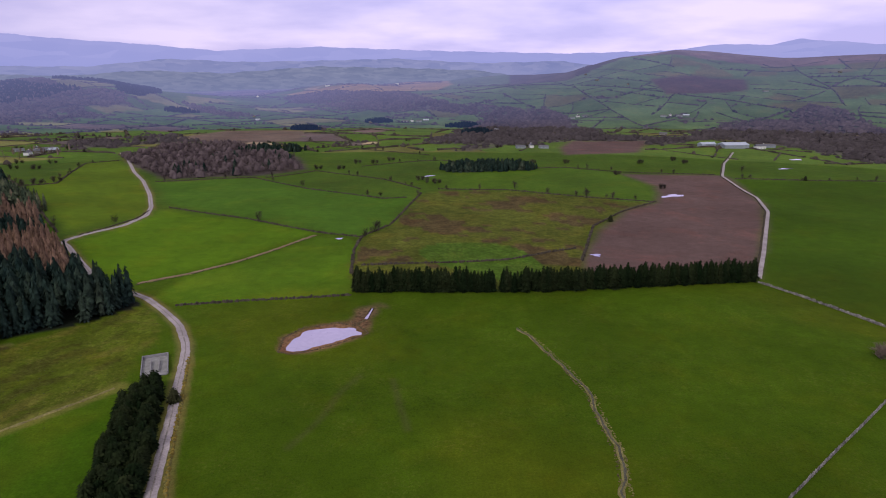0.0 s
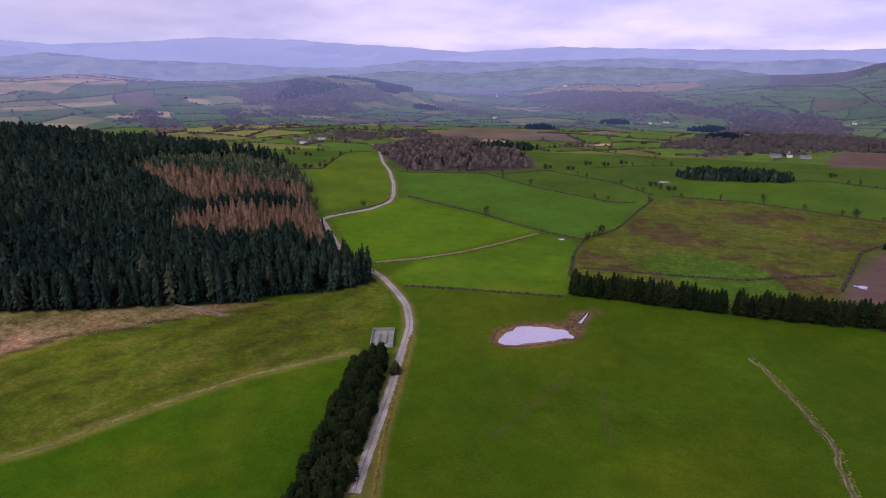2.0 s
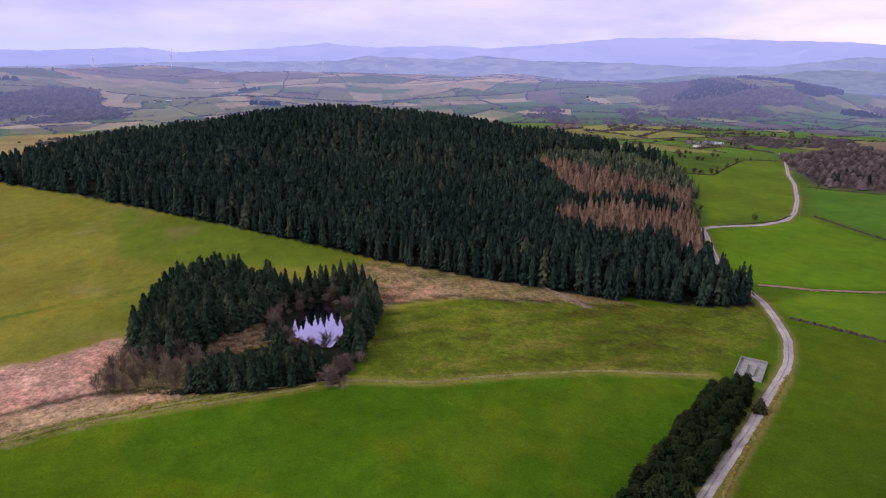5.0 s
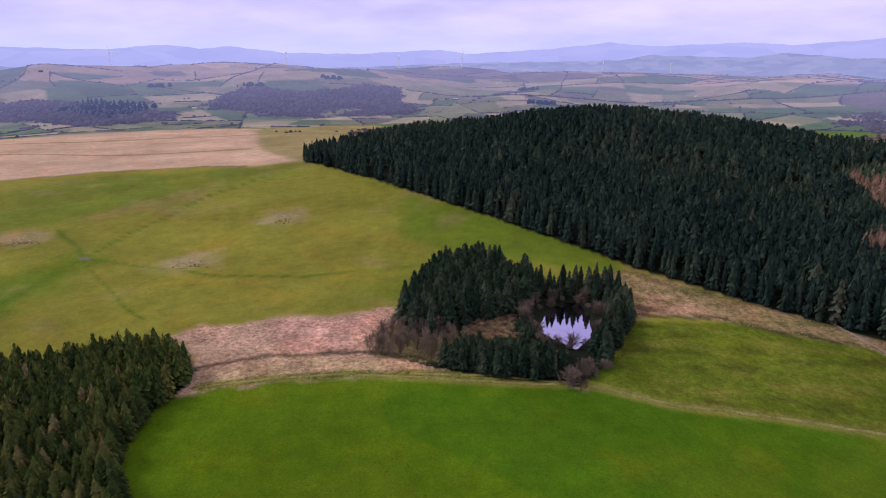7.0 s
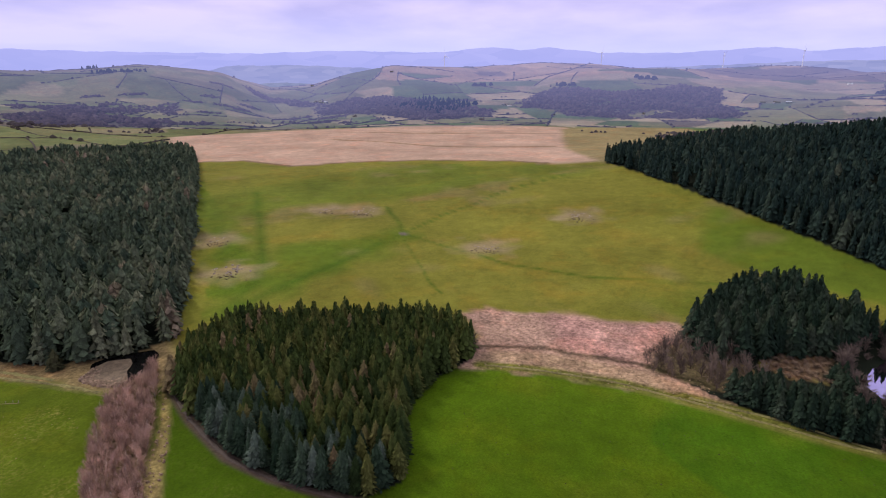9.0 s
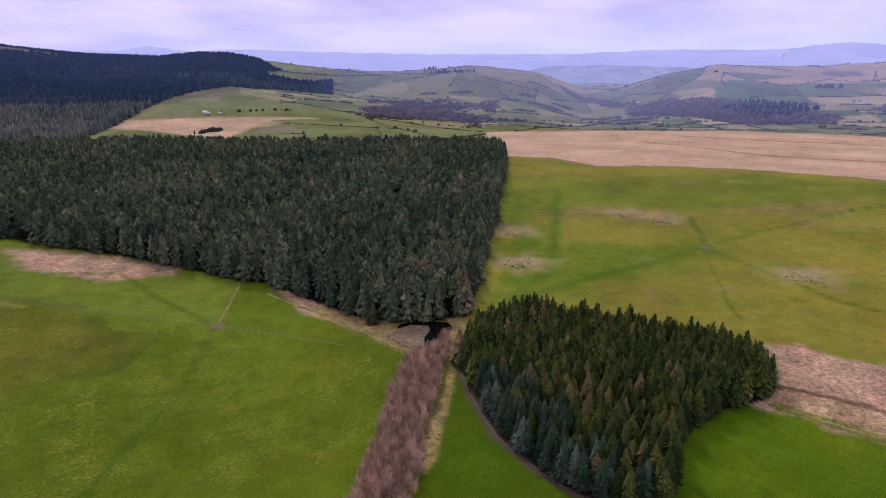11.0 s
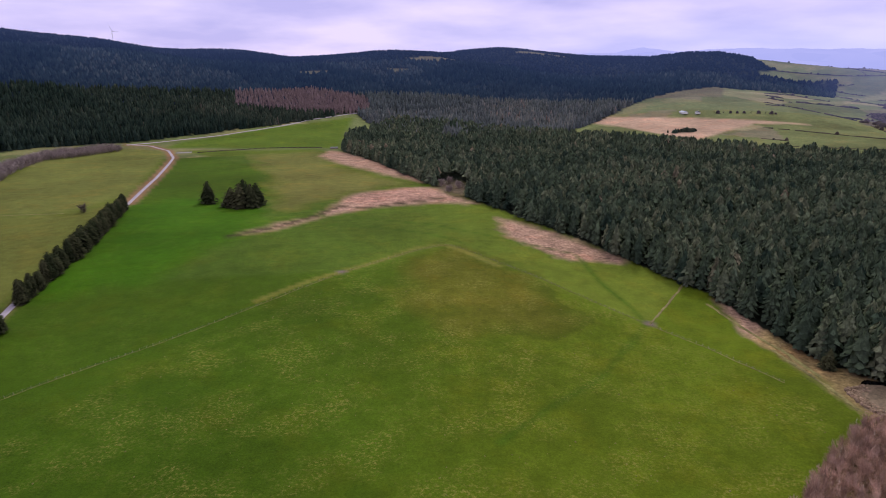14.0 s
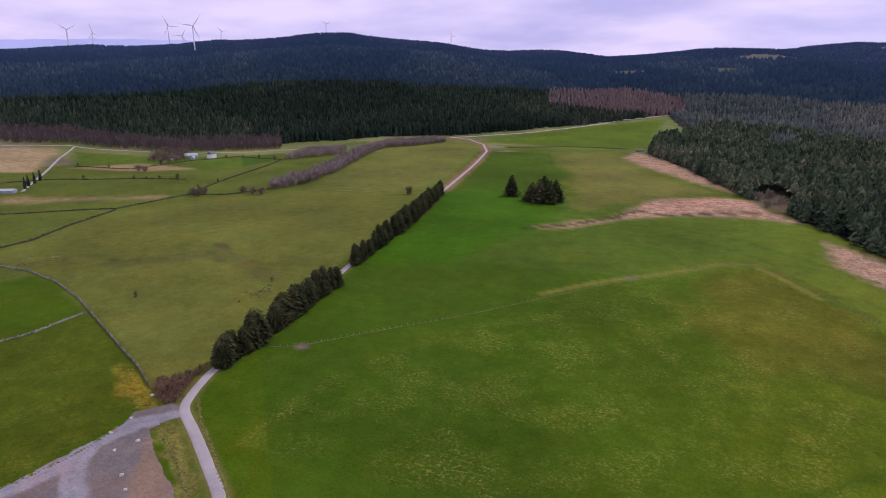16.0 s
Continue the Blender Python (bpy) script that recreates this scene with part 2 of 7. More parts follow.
EARTH_MAT = material("bare_earth", (0.26, 0.16, 0.115), grain=(0.12, 1.5), bump=0.4)
STONE = material("dry_stone", (0.19, 0.175, 0.16), grain=(0.35, 1.6), bump=0.6, mottle=0.75)
CONCRETE = material("concrete", (0.27, 0.26, 0.265), grain=(0.4, 4.0), bump=0.2)
TIMBER = material("weathered_timber", (0.26, 0.22, 0.18), grain=(0.8, 5.0))
WHITE_WALL = material("white_render", (0.78, 0.77, 0.74), grain=(0.5, 3.0), mottle=0.07)
SLATE = material("slate", (0.13, 0.13, 0.15), rough=0.5, grain=(0.7, 4.0))
SHEET = material("metal_sheet_roof", (0.42, 0.46, 0.55), rough=0.4, spec=0.5, grain=(0.3, 2.0), mottle=0.1)
SHED = material("shed_cladding", (0.30, 0.33, 0.36), grain=(0.4, 2.0))
TURBINE = material("white_steel", (0.82, 0.83, 0.85), rough=0.4, spec=0.4, grain=(0.05, 0.5), mottle=0.04)
GLASS_DARK = material("window_glass", (0.03, 0.035, 0.04), rough=0.08, spec=0.6)
WATER = material("bright_still_water", (0.60, 0.56, 0.60), rough=0.03, metal=1.0, grain=(0.03, 0.4), mottle=0.04)
WATER_POOL = material("lilac_still_water", (0.46, 0.43, 0.60), rough=0.02, metal=1.0, grain=(0.03, 0.4), mottle=0.05)
# near-black, little specular: the mirrored dark trees are put into the colour
WATER_DARK = material("black_pool_water", (0.006, 0.006, 0.006), rough=0.05, spec=0.08)
MUD_MAT = material("mud", (0.07, 0.05, 0.04), rough=0.7, grain=(0.3, 2.0), bump=0.4)
REEDS = material("dead_reeds", (0.26, 0.18, 0.125), grain=(0.4, 3.0), tint="tint")
DISTANT_HEDGE = material("distant_hedge", (0.075, 0.062, 0.066), grain=(0.02, 0.3), tint="tint", veil=True)
HEDGE_EAST = material("hillside_hedge_twigs", (0.070, 0.060, 0.058), grain=(0.02, 0.3), tint="tint", veil=True)
VALLEY_FAR = material("distant_twigs", (0.096, 0.074, 0.078), spec=0.0, grain=(0.01, 0.1), tint="tint", spread=(0.75, 1.25), veil=True)
SCRUB_MAT = material("birch_scrub_twigs", (0.140, 0.108, 0.110), spec=0.02, grain=(0.1, 1.0), tint="tint", spread=(0.7, 1.3))
LARCH_PALE = material("distant_larch_twigs", (0.205, 0.148, 0.145), spec=0.02, grain=(0.1, 1.0), tint="tint", spread=(0.7, 1.3))
HEDGE_MAT = material("hedge_twigs", (0.064, 0.052, 0.040), grain=(0.3, 2.0), tint="tint")
VERGE = material("dry_verge_grass", (0.19, 0.165, 0.06), grain=(0.15, 1.2), bump=0.4, mottle=0.4)
WOOD_MAT = material("broadleaf_wood_twigs", (0.098, 0.075, 0.078), spec=0.02, grain=(0.05, 0.6), tint="tint", spread=(0.65, 1.35))
VALLEY_MAT = material("valley_twigs", (0.068, 0.057, 0.060), spec=0.02, grain=(0.012, 0.2), tint="tint", mottle=0.2, spread=(0.75, 1.25))

# ---- the lie of the land ----
# crest of the surrounding hills: bearing to the left of north, distance, height
CREST = [(-70, 3000, 180), (-34, 3000, 190), (-28, 3000, 186), (-20, 2900, 205), (-15.6, 2900, 179), (-11, 2900, 120), (-3, 2900, 91),
         (4.3, 2900, 70), (14, 2900, 36), (24, 2900, 30), (30, 2900, 30), (34, 2700, 50), (39, 2700, 84), (54, 3000, 112), (63, 3100, 122),
         (71, 3100, 125), (78, 3100, 132), (84, 3100, 136), (91, 3100, 150), (95.5, 3100, 158), (105, 3100, 152), (113.6, 3000, 143),
         (117.6, 3000, 115), (120.6, 3000, 71), (124.4, 3000, 60), (128.4, 2800, 119), (134.6, 2700, 144), (141, 2700, 135), (146, 2700, 138)]
CREST_WEST = [(150, 2700, 147), (153, 2700, 158), (155.7, 2700, 183), (158, 2700, 187), (161, 2700, 176), (166, 2700, 179), (170, 2700, 191), (174, 2700, 206),
              (180, 2700, 207), (185, 2700, 202), (190, 2700, 187), (192.5, 2700, 180), (197, 2600, 194), (204, 2600, 214), (208.5, 2600, 231),
              (211, 2600, 242), (215, 2600, 253), (222, 2600, 249), (226, 2600, 232), (229, 2700, 211), (234, 2800, 203), (290, 2800, 190)]


def smooth(r, r0, r1):
    t = np.clip((r - r0) / (r1 - r0), 0, 1)
    return t * t * (3 - 2 * t)


def bump(a, r, a0, r0, sa, sr, h):
    return h * np.exp(-((a - a0) / sa) ** 2 / 2 - ((r - r0) / sr) ** 2 / 2)


def height(a, r):
    """The ground's height at bearing a (degrees to the left of north) and distance r."""
    table = np.array(CREST + CREST_WEST)
    top, far = np.interp(a, table[:, 0], table[:, 2]), np.interp(a, table[:, 0], table[:, 1])
    toe = 1350 - 350 * smooth(a, 150, 195)
    z = top * smooth(r, toe, far) * (1 - 0.8 * smooth(r, far, far + 1500))
    z = z + bump(a, r, 66, 690, 17, 190, 62)
    z = z + bump(a, r, 152, 1650, 9, 260, 44)
    z = z + bump(a, r, 118, 1900, 30, 300, -28) + bump(a, r, -5, 1700, 22, 260, -18)
    z = z + bump(a, r, 106, 700, 18, 260, 7) + bump(a, r, 183, 400, 12, 90, 5)
    z = z + bump(a, r, 30, 2250, 5.5, 230, 66) + bump(a, r, 8, 2350, 5, 240, 26)
    x, y = -r * np.sin(np.radians(a)), r * np.cos(np.radians(a))
    roll = np.sin(x / 61 + 1.3) * np.sin(y / 53 + 0.4) * 1.1 + np.sin(x / 23 + y / 37) * 0.35
    fell = np.sin(x / 210 + 0.7) * np.sin(y / 170 + 1.9) * 13 + np.sin(x / 90 + y / 130) * 5
    return z + roll * smooth(r, 120, 300) + fell * smooth(r, 1500, 2300)

# ---- the plan: outlines and lines on the ground, in metres ----
LANE_N = [(-77, 127), (-85, 154), (-94, 186), (-101, 208), (-107, 229), (-112, 244), (-124, 266), (-140, 285), (-156, 302), (-174, 314), (-196, 328), (-218, 354), (-251, 393), (-262, 404), (-258, 424), (-245, 454), (-244, 490), (-255, 522), (-283, 580), (-324, 654), (-362, 712), (-436, 845), (-490, 931)]
LANE_S = [(122, -102), (135, -110), (153, -121), (171, -131), (177, -142), (183, -155), (187, -177), (196, -221), (215, -289), (242, -388), (281, -557), (316, -697), (370, -882), (409, -960), (459, -1012), (501, -1016)]
ROAD_WOOD = [(499, -1011), (418, -1102), (337, -1200), (258, -1351), (166, -1432)]
ROAD_HOUSE = [(1066, -552), (994, -615), (871, -625), (760, -648), (661, -746), (584, -821)]
LANE_E = [(186, 340), (215, 392), (252, 461), (282, 517), (306, 585), (313, 634), (327, 709), (377, 817), (448, 946)]
TRACK_FIELD = [(-174, 325), (-153, 346), (-137, 368), (-120, 394), (-94, 439)]
YARD = [(181, -70), (181, -76), (181, -99), (179, -109), (183, -121), (177, -132), (165, -129), (169, -121), (169, -117), (160, -110), (143, -102), (134, -96), (126, -91), (175, -67)]
EARTH = [(158, -104), (164, -112), (157, -109), (145, -103), (134, -96), (127, -91), (138, -85), (152, -94), (156, -100)]
WALL_A = [(409, -198), (385, -201), (349, -196), (310, -184), (275, -170), (235, -154), (212, -145), (192, -135)]
WALL_B = [(289, -133), (285, -146), (287, -160), (288, -174)]
WALL_C = [(182, 334), (191, 314), (200, 289), (208, 265)]
WALL_D = [(199, 229), (160, 197), (128, 171), (98, 146), (89, 137)]
ROW_A = [(182, -158), (189, -197), (199, -242), (203, -268)]
ROW_B = [(215, -298), (225, -353), (241, -421), (275, -539)]
BELT = [(-49, 316), (5, 316), (68, 320), (117, 325), (182, 337)]
STRIP = [(-87, 105), (-79, 125), (-91, 164), (-102, 196), (-107, 207), (-117, 203), (-109, 174), (-98, 139)]
FOREST_A_FRONT = [(-701, -53), (-586, 2), (-500, 46), (-430, 80), (-381, 109), (-338, 133), (-304, 154), (-278, 175), (-253, 192), (-231, 209), (-211, 223), (-193, 240)]
FOREST_A_SIDE = [(-245, 211), (-220, 230), (-194, 247), (-171, 266), (-159, 282), (-154, 292), (-169, 305), (-192, 314), (-218, 339), (-259, 388)]
FOREST_A_BACK = [(-318, 462), (-408, 566), (-452, 606)]
LARCH_UP = [(-422, 376), (-388, 404), (-334, 471), (-283, 424), (-273, 398), (-304, 384), (-319, 332), (-360, 349)]
LARCH_LOW = [(-289, 277), (-308, 322), (-285, 360), (-266, 397), (-197, 313), (-199, 301), (-239, 333), (-253, 291)]
GROVE_A = [(-236, 9), (-221, 28), (-210, 48), (-203, 67), (-196, 82), (-210, 99), (-244, 123), (-264, 131), (-278, 130), (-289, 116), (-295, 96), (-313, 75), (-322, 56), (-315, 43), (-286, 35), (-264, 18)]
WATER_A = [(-249, 80), (-258, 87), (-270, 96), (-275, 105), (-273, 111), (-253, 108), (-233, 101), (-221, 90), (-231, 85), (-242, 81)]
GLADE_A = [(-250, 46), (-262, 57), (-263, 74), (-247, 79), (-241, 69), (-242, 56)]
POND_BACK = [(-267, 19), (-303, 37), (-323, 47), (-322, 69), (-293, 93), (-282, 96), (-266, 79), (-261, 63), (-256, 46), (-247, 29)]
POND_FRONT = [(-221, 31), (-228, 46), (-214, 76), (-206, 79), (-203, 69), (-209, 51)]
POND_RIGHT = [(-212, 91), (-224, 101), (-247, 114), (-265, 120), (-278, 130), (-262, 131), (-244, 124), (-220, 107), (-207, 95)]
POND_FAR = [(-281, 95), (-288, 107), (-285, 121), (-277, 131), (-264, 121), (-279, 112), (-277, 97)]
POND_FIRS = [(-246, 69), (-249, 77), (-236, 79), (-231, 74)]
POND_BUSHES = [(-267, 82), (-283, 92), (-262, 115), (-238, 107), (-227, 77), (-217, 82), (-219, 96), (-257, 77), (-208, 90), (-202, 86), (-199, 79), (-206, 96)]
YOUNG = [(-430, 362), (-475, 435), (-489, 574), (-402, 565), (-322, 489), (-316, 452), (-359, 428), (-394, 399), (-414, 374)]
GROVE_B = [(-161, -164), (-152, -148), (-136, -120), (-129, -95), (-130, -69), (-140, -61), (-171, -74), (-197, -74), (-215, -66), (-232, -64), (-248, -82), (-234, -133), (-217, -174), (-185, -178)]
FOREST_B = [(15, -656), (-37, -568), (-75, -481), (-112, -400), (-132, -352), (-151, -313), (-157, -270), (-161, -238), (-166, -222), (-180, -203), (-201, -199), (-228, -218), (-269, -251), (-347, -313), (-459, -408), (-639, -559), (-760, -673)]
FOREST_B_LEFT = [(-219, -209), (-155, -305), (-115, -402), (-49, -542), (-1, -644), (66, -816), (141, -970)]
RUSH_A = [(-260, -73), (-278, -49), (-280, -21), (-280, 20), (-251, 34), (-210, 50), (-194, 81), (-193, 86), (-202, 66), (-212, 27), (-219, -16), (-212, -60), (-214, -70), (-233, -66)]
RUSH_B = [(-298, 131), (-301, 152), (-265, 186), (-225, 217), (-189, 241), (-211, 203), (-237, 166), (-250, 142), (-250, 124), (-271, 133)]
RUSH_C = [(168, -897), (159, -973), (116, -923), (40, -775), (6, -661), (50, -722), (117, -807)]
RUSH_D = [(145, -427), (124, -470), (96, -493), (76, -604), (8, -634), (-44, -543), (-3, -552), (47, -532), (91, -493), (119, -449)]
RUSH_E = [(-53, -488), (-79, -452), (-127, -370), (-118, -362), (-81, -374), (-55, -424)]
RUSH_F = [(-151, -304), (-157, -294), (-162, -252), (-159, -222), (-152, -234), (-146, -261)]
RUSH_G = [(-269, -84), (-278, -72), (-277, -29), (-277, 12), (-243, 10), (-232, 30), (-221, 26), (-220, -15), (-222, -59), (-228, -65), (-242, -65)]
MOOR = [(-644, -607), (-691, -526), (-659, -427), (-711, -375), (-736, -274), (-742, -171), (-713, -98), (-718, -51), (-1260, -109), (-1483, -208), (-1517, -426), (-1413, -615), (-1205, -803), (-954, -892)]
MOOR_W = [(-264, -1487), (-426, -1414), (-591, -1297), (-731, -1188), (-632, -1213), (-458, -1060), (-389, -1299)]
PLOUGH = [(89, 372), (119, 452), (163, 527), (201, 560), (227, 644), (218, 739), (332, 713), (316, 630), (295, 549), (256, 470), (187, 343), (84, 334)]
PLOUGH_B = [(193, 1016), (234, 1126), (376, 1120), (301, 942), (179, 899)]
PLOUGH_C = [(-510, 1174), (-487, 1388), (-310, 1389), (-261, 1120), (-373, 1057)]
ROUGH = [(-51, 320), (-55, 351), (-59, 428), (-38, 479), (-22, 609), (39, 628), (121, 596), (198, 558), (155, 516), (119, 469), (88, 368), (78, 322)]
WATER_B = [(-69, 244), (-69, 256), (-64, 265), (-52, 270), (-43, 268), (-38, 261), (-47, 254), (-56, 247), (-65, 242)]
RIM_B = [(-74, 241), (-73, 255), (-64, 268), (-47, 273), (-42, 293), (-35, 297), (-32, 290), (-36, 265), (-37, 257), (-55, 242), (-67, 238)]
INLET = [(-38, 276), (-37, 285), (-36, 293)]
DITCH = [(35, 268), (42, 252), (50, 227), (55, 204), (55, 185), (56, 168), (52, 146), (48, 135)]
WATER_C = [(-170, -214), (-181, -208), (-190, -197), (-178, -188), (-169, -186), (-161, -186), (-157, -191), (-158, -202)]
BIRCH = [(-72, -116), (-84, -126), (-109, -148), (-142, -178), (-163, -181), (-176, -185), (-151, -162), (-117, -134), (-94, -113), (-86, -106)]
GORSE = [(-71, 121), (-84, 157), (-96, 196), (-107, 232), (-112, 251), (-106, 234), (-94, 198), (-82, 159), (-68, 125)]
PAD = [(-125, 232), (-117, 236), (-110, 220), (-113, 218), (-119, 217)]
FENCE_A = [(182, -182), (167, -191), (142, -227), (86, -295), (52, -340), (11, -382), (-11, -398), (-60, -333), (-103, -267)]
FENCE_B = [(-103, -267), (-120, -243), (-137, -209)]
FENCE_C = [(-103, -267), (-143, -326)]
BANK_A = [(-217, 18), (-211, 49), (-196, 86), (-178, 110), (-166, 141), (-150, 174), (-123, 208)]
BANK_B = [(-217, -59), (-220, -37), (-220, -4), (-213, 25), (-203, 58), (-199, 76)]
H1 = [(-240, 523), (-160, 488), (-93, 445), (-60, 432)]
H2 = [(-137, 292), (-100, 303), (-50, 311)]
H3 = [(-55, 346), (-60, 394), (-60, 432), (-42, 473), (-22, 609)]
H4 = [(-311, 654), (-218, 700), (-140, 627), (-57, 578), (-35, 585)]
H5 = [(-206, 703), (-157, 755), (-67, 688), (-23, 630)]
H6 = [(-106, 794), (-3, 860), (83, 766), (157, 784)]
H7 = [(-5, 632), (68, 623), (140, 581), (198, 558)]
H8 = [(157, 784), (221, 752), (322, 718)]
H9 = [(332, 689), (404, 680), (493, 672)]
H10 = [(-277, 424), (-310, 463), (-398, 573), (-478, 654)]
H11 = [(199, 560), (155, 516), (119, 469), (89, 372)]
H12 = [(-51, 362), (6, 368), (42, 374), (91, 401)]
H13 = [(-246, 1119), (-130, 977), (-20, 917)]
H14 = [(-422, 575), (-394, 616), (-465, 792), (-442, 832)]
H15 = [(451, -221), (453, -244), (474, -283), (496, -340)]
H16 = [(574, -286), (537, -312), (500, -343), (499, -419), (464, -437), (446, -482)]
H17 = [(415, -500), (315, -518)]
H18 = [(788, -491), (701, -508), (690, -595), (670, -660), (589, -664), (531, -503), (499, -419)]
H19 = [(735, -373), (705, -417), (657, -439), (570, -481)]
H20 = [(354, -934), (279, -1000), (180, -1009)]
DITCH_A = [(-233, -64), (-238, -50), (-240, -37), (-239, -27), (-239, -11), (-238, 0), (-232, 18), (-226, 29)]
DITCH_B = [(-252, 126), (-247, 145), (-241, 166), (-231, 177), (-217, 197), (-206, 216), (-194, 223), (-187, 240)]
DITCH_C = [(148, -426), (120, -459), (96, -501), (82, -535), (58, -528), (29, -551), (-1, -568), (-29, -582)]
REEDS_A = [(-275, -46), (-283, -30), (-275, -12), (-278, 11), (-251, 7), (-237, -6), (-241, -22), (-251, -32)]
REEDS_B = [(-281, 139), (-273, 152), (-253, 164), (-244, 164), (-248, 145), (-253, 126)]
REEDS_C = [(78, -590), (44, -620), (5, -630), (-12, -588), (29, -558), (61, -540), (76, -560)]
STRAW_A = [(-231, -60), (-235, -43), (-236, -18), (-231, 9), (-222, 26), (-217, 25), (-223, -17), (-223, -46), (-221, -61)]
YELLOW_A = [(194, -752), (153, -825), (88, -765), (43, -669), (84, -614), (115, -555), (130, -477), (149, -477), (142, -599)]
RIDGE_LINE = [(91, -298), (68, -327), (33, -361), (8, -391), (-8, -397), (-22, -379), (-40, -351)]
TROD_J = [(82, -462), (40, -451), (3, -428), (-20, -407)]
PATH_FOREST = [(-233, 214), (-220, 216), (-208, 217), (-198, 217)]
WILLOW = [(441, -475), (431, -523), (450, -606), (507, -748), (537, -858), (478, -949), (497, -987), (570, -921), (553, -807), (501, -664), (467, -563), (461, -499)]
SCRUB_A = [(584, -660), (561, -704), (543, -751), (590, -817), (627, -760)]
BUSH_W = [(302, -522), (455, -452), (443, -452), (434, -455), (482, -418), (485, -429), (695, -562), (705, -557), (664, -501), (676, -501), (708, -584), (491, -420)]
BUSH_ROAD = [(570, -1144), (557, -1172), (545, -1184), (598, -1054), (642, -1011), (580, -1125)]
FIELD_S = [(428, -988), (152, -1008), (167, -1204), (174, -1386), (304, -1270), (428, -1057)]
SEEP_X = [(356, -237), (339, -244), (334, -262), (322, -274), (306, -279)]
SEEP_Y = [(327, -298), (310, -287), (299, -272)]
WOOD_BARE = [(-473, 900), (-482, 1040), (-384, 1088), (-280, 1001), (-203, 865), (-171, 768), (-222, 713), (-310, 671), (-391, 767)]
MARK_A = [(-396, -168)]
MARK_B = [(-104, -269)]
MARK_C = [(53, -341)]
MARK_D = [(166, -191)]
TREE_SINGLES = [(285, -199), (240, -254), (75, 628), (-253, 457), (-150, 484), (-51, 446), (163, 575), (364, 740), (139, 580), (-150, 645), (-18, 663)]
BUSH_DARK = [(136, 483), (407, 680), (-98, 198)]
CLUMP = [(208, -562), (182, -544), (171, -538), (163, -541), (160, -553), (174, -556)]
CONIFER_ONE = [(-161, -223)]
ROCKS = [(-285, -234), (-448, -228), (-467, -53), (-381, -102), (-447, -261), (-339, -288)]
HOUSE = [(705, -619), (690, -631)]
HOUSE2 = [(665, -343)]
HUT = [(158, -996)]
FARM = [(477, 1010), (445, 1039), (498, 962), (-606, 919), (-593, 933), (-607, 895)]
COPSE = [(-318, 1426), (29, 750), (72, 766), (-173, 1670), (51, 1560), (-258, 952), (73, 1309), (-749, 1773)]
OLIVE_M = [(-202, -191), (-262, -249), (-610, -537), (-704, -388), (-700, -49), (-546, 21), (-427, 86), (-369, 121), (-349, 135), (-323, 93), (-339, 46), (-284, 17), (-289, -80), (-254, -112), (-214, -172)]
VIVID_F = [(-130, -64), (-173, -73), (-194, -77), (-211, -60), (-218, -16), (-211, 27), (-194, 81), (-179, 124), (-146, 115)]
VIVID_G = [(-218, 12), (-210, 48), (-195, 85), (-178, 110), (-165, 141), (-149, 173), (-123, 207), (-109, 174), (-94, 123), (-87, 104), (-183, 7)]
OLIVE_N = [(-194, 89), (-179, 111), (-151, 174), (-124, 209), (-125, 229), (-130, 261), (-150, 293), (-170, 265), (-188, 239), (-210, 202), (-236, 166), (-245, 125), (-214, 105)]
GREEN_P = [(-489, 44), (-450, 67), (-352, 130), (-322, 150), (-296, 146), (-312, 113), (-364, 49), (-392, 30)]
BRIGHT_A = [(-254, 407), (-248, 445), (-240, 513), (-158, 484), (-95, 445), (-127, 392), (-155, 350), (-175, 328), (-197, 334)]
BRIGHT_B = [(-155, 303), (-151, 341), (-123, 381), (-93, 432), (-61, 423), (-51, 313), (-138, 293)]
GREEN_C = [(-307, 644), (-202, 689), (-57, 578), (-22, 600), (-42, 469), (-60, 432), (-94, 449), (-161, 492), (-242, 530)]
OLIVE_1 = [(-396, 575), (-465, 792), (-449, 845), (-306, 625), (-263, 539), (-248, 488), (-272, 429)]
FIELD_E = [(278, 507), (239, 436), (188, 340), (192, 316), (210, 267), (217, 252), (533, 665), (487, 665), (329, 682), (309, 585)]
FIELD_K = [(-5, 638), (52, 734), (155, 773), (218, 739), (213, 593), (194, 563), (121, 596), (39, 628)]
OLIVE_W = [(193, -137), (187, -147), (187, -157), (198, -207), (222, -295), (246, -386), (298, -582), (312, -513), (413, -497), (453, -427), (492, -334), (463, -267), (444, -217), (443, -196), (412, -199), (350, -197), (248, -159)]
OLIVE_X = [(301, -603), (387, -896), (421, -963), (476, -976), (551, -909), (486, -682), (411, -508), (315, -518)]
DARK_W = [(308, -129), (289, -133), (285, -146), (288, -174), (235, -154), (192, -135), (182, -112), (181, -76), (181, -67)]
TUFTY = [(138, -123), (138, -182), (105, -263), (51, -338), (-11, -391), (-60, -330), (-102, -265), (-137, -207), (-139, -189), (-114, -149)]
BROWNISH = [(18, -312), (11, -363), (-18, -385), (-59, -323), (-69, -273), (-53, -256), (-16, -259), (8, -285)]
VIVID_S = [(279, -554), (225, -592), (142, -587), (123, -505), (139, -428), (161, -337), (218, -303), (235, -393)]
MEADOW_S = [(387, -957), (181, -993), (9, -641), (-53, -532), (-143, -326), (-103, -267), (-60, -333), (-11, -397), (52, -340), (161, -337), (123, -505), (180, -746)]
VALLEY_A = [(7, 1266), (101, 1686), (192, 1821), (294, 1846), (330, 1680), (338, 1338), (405, 1206), (523, 1224), (382, 1050), (229, 1158), (107, 1004), (14, 958)]
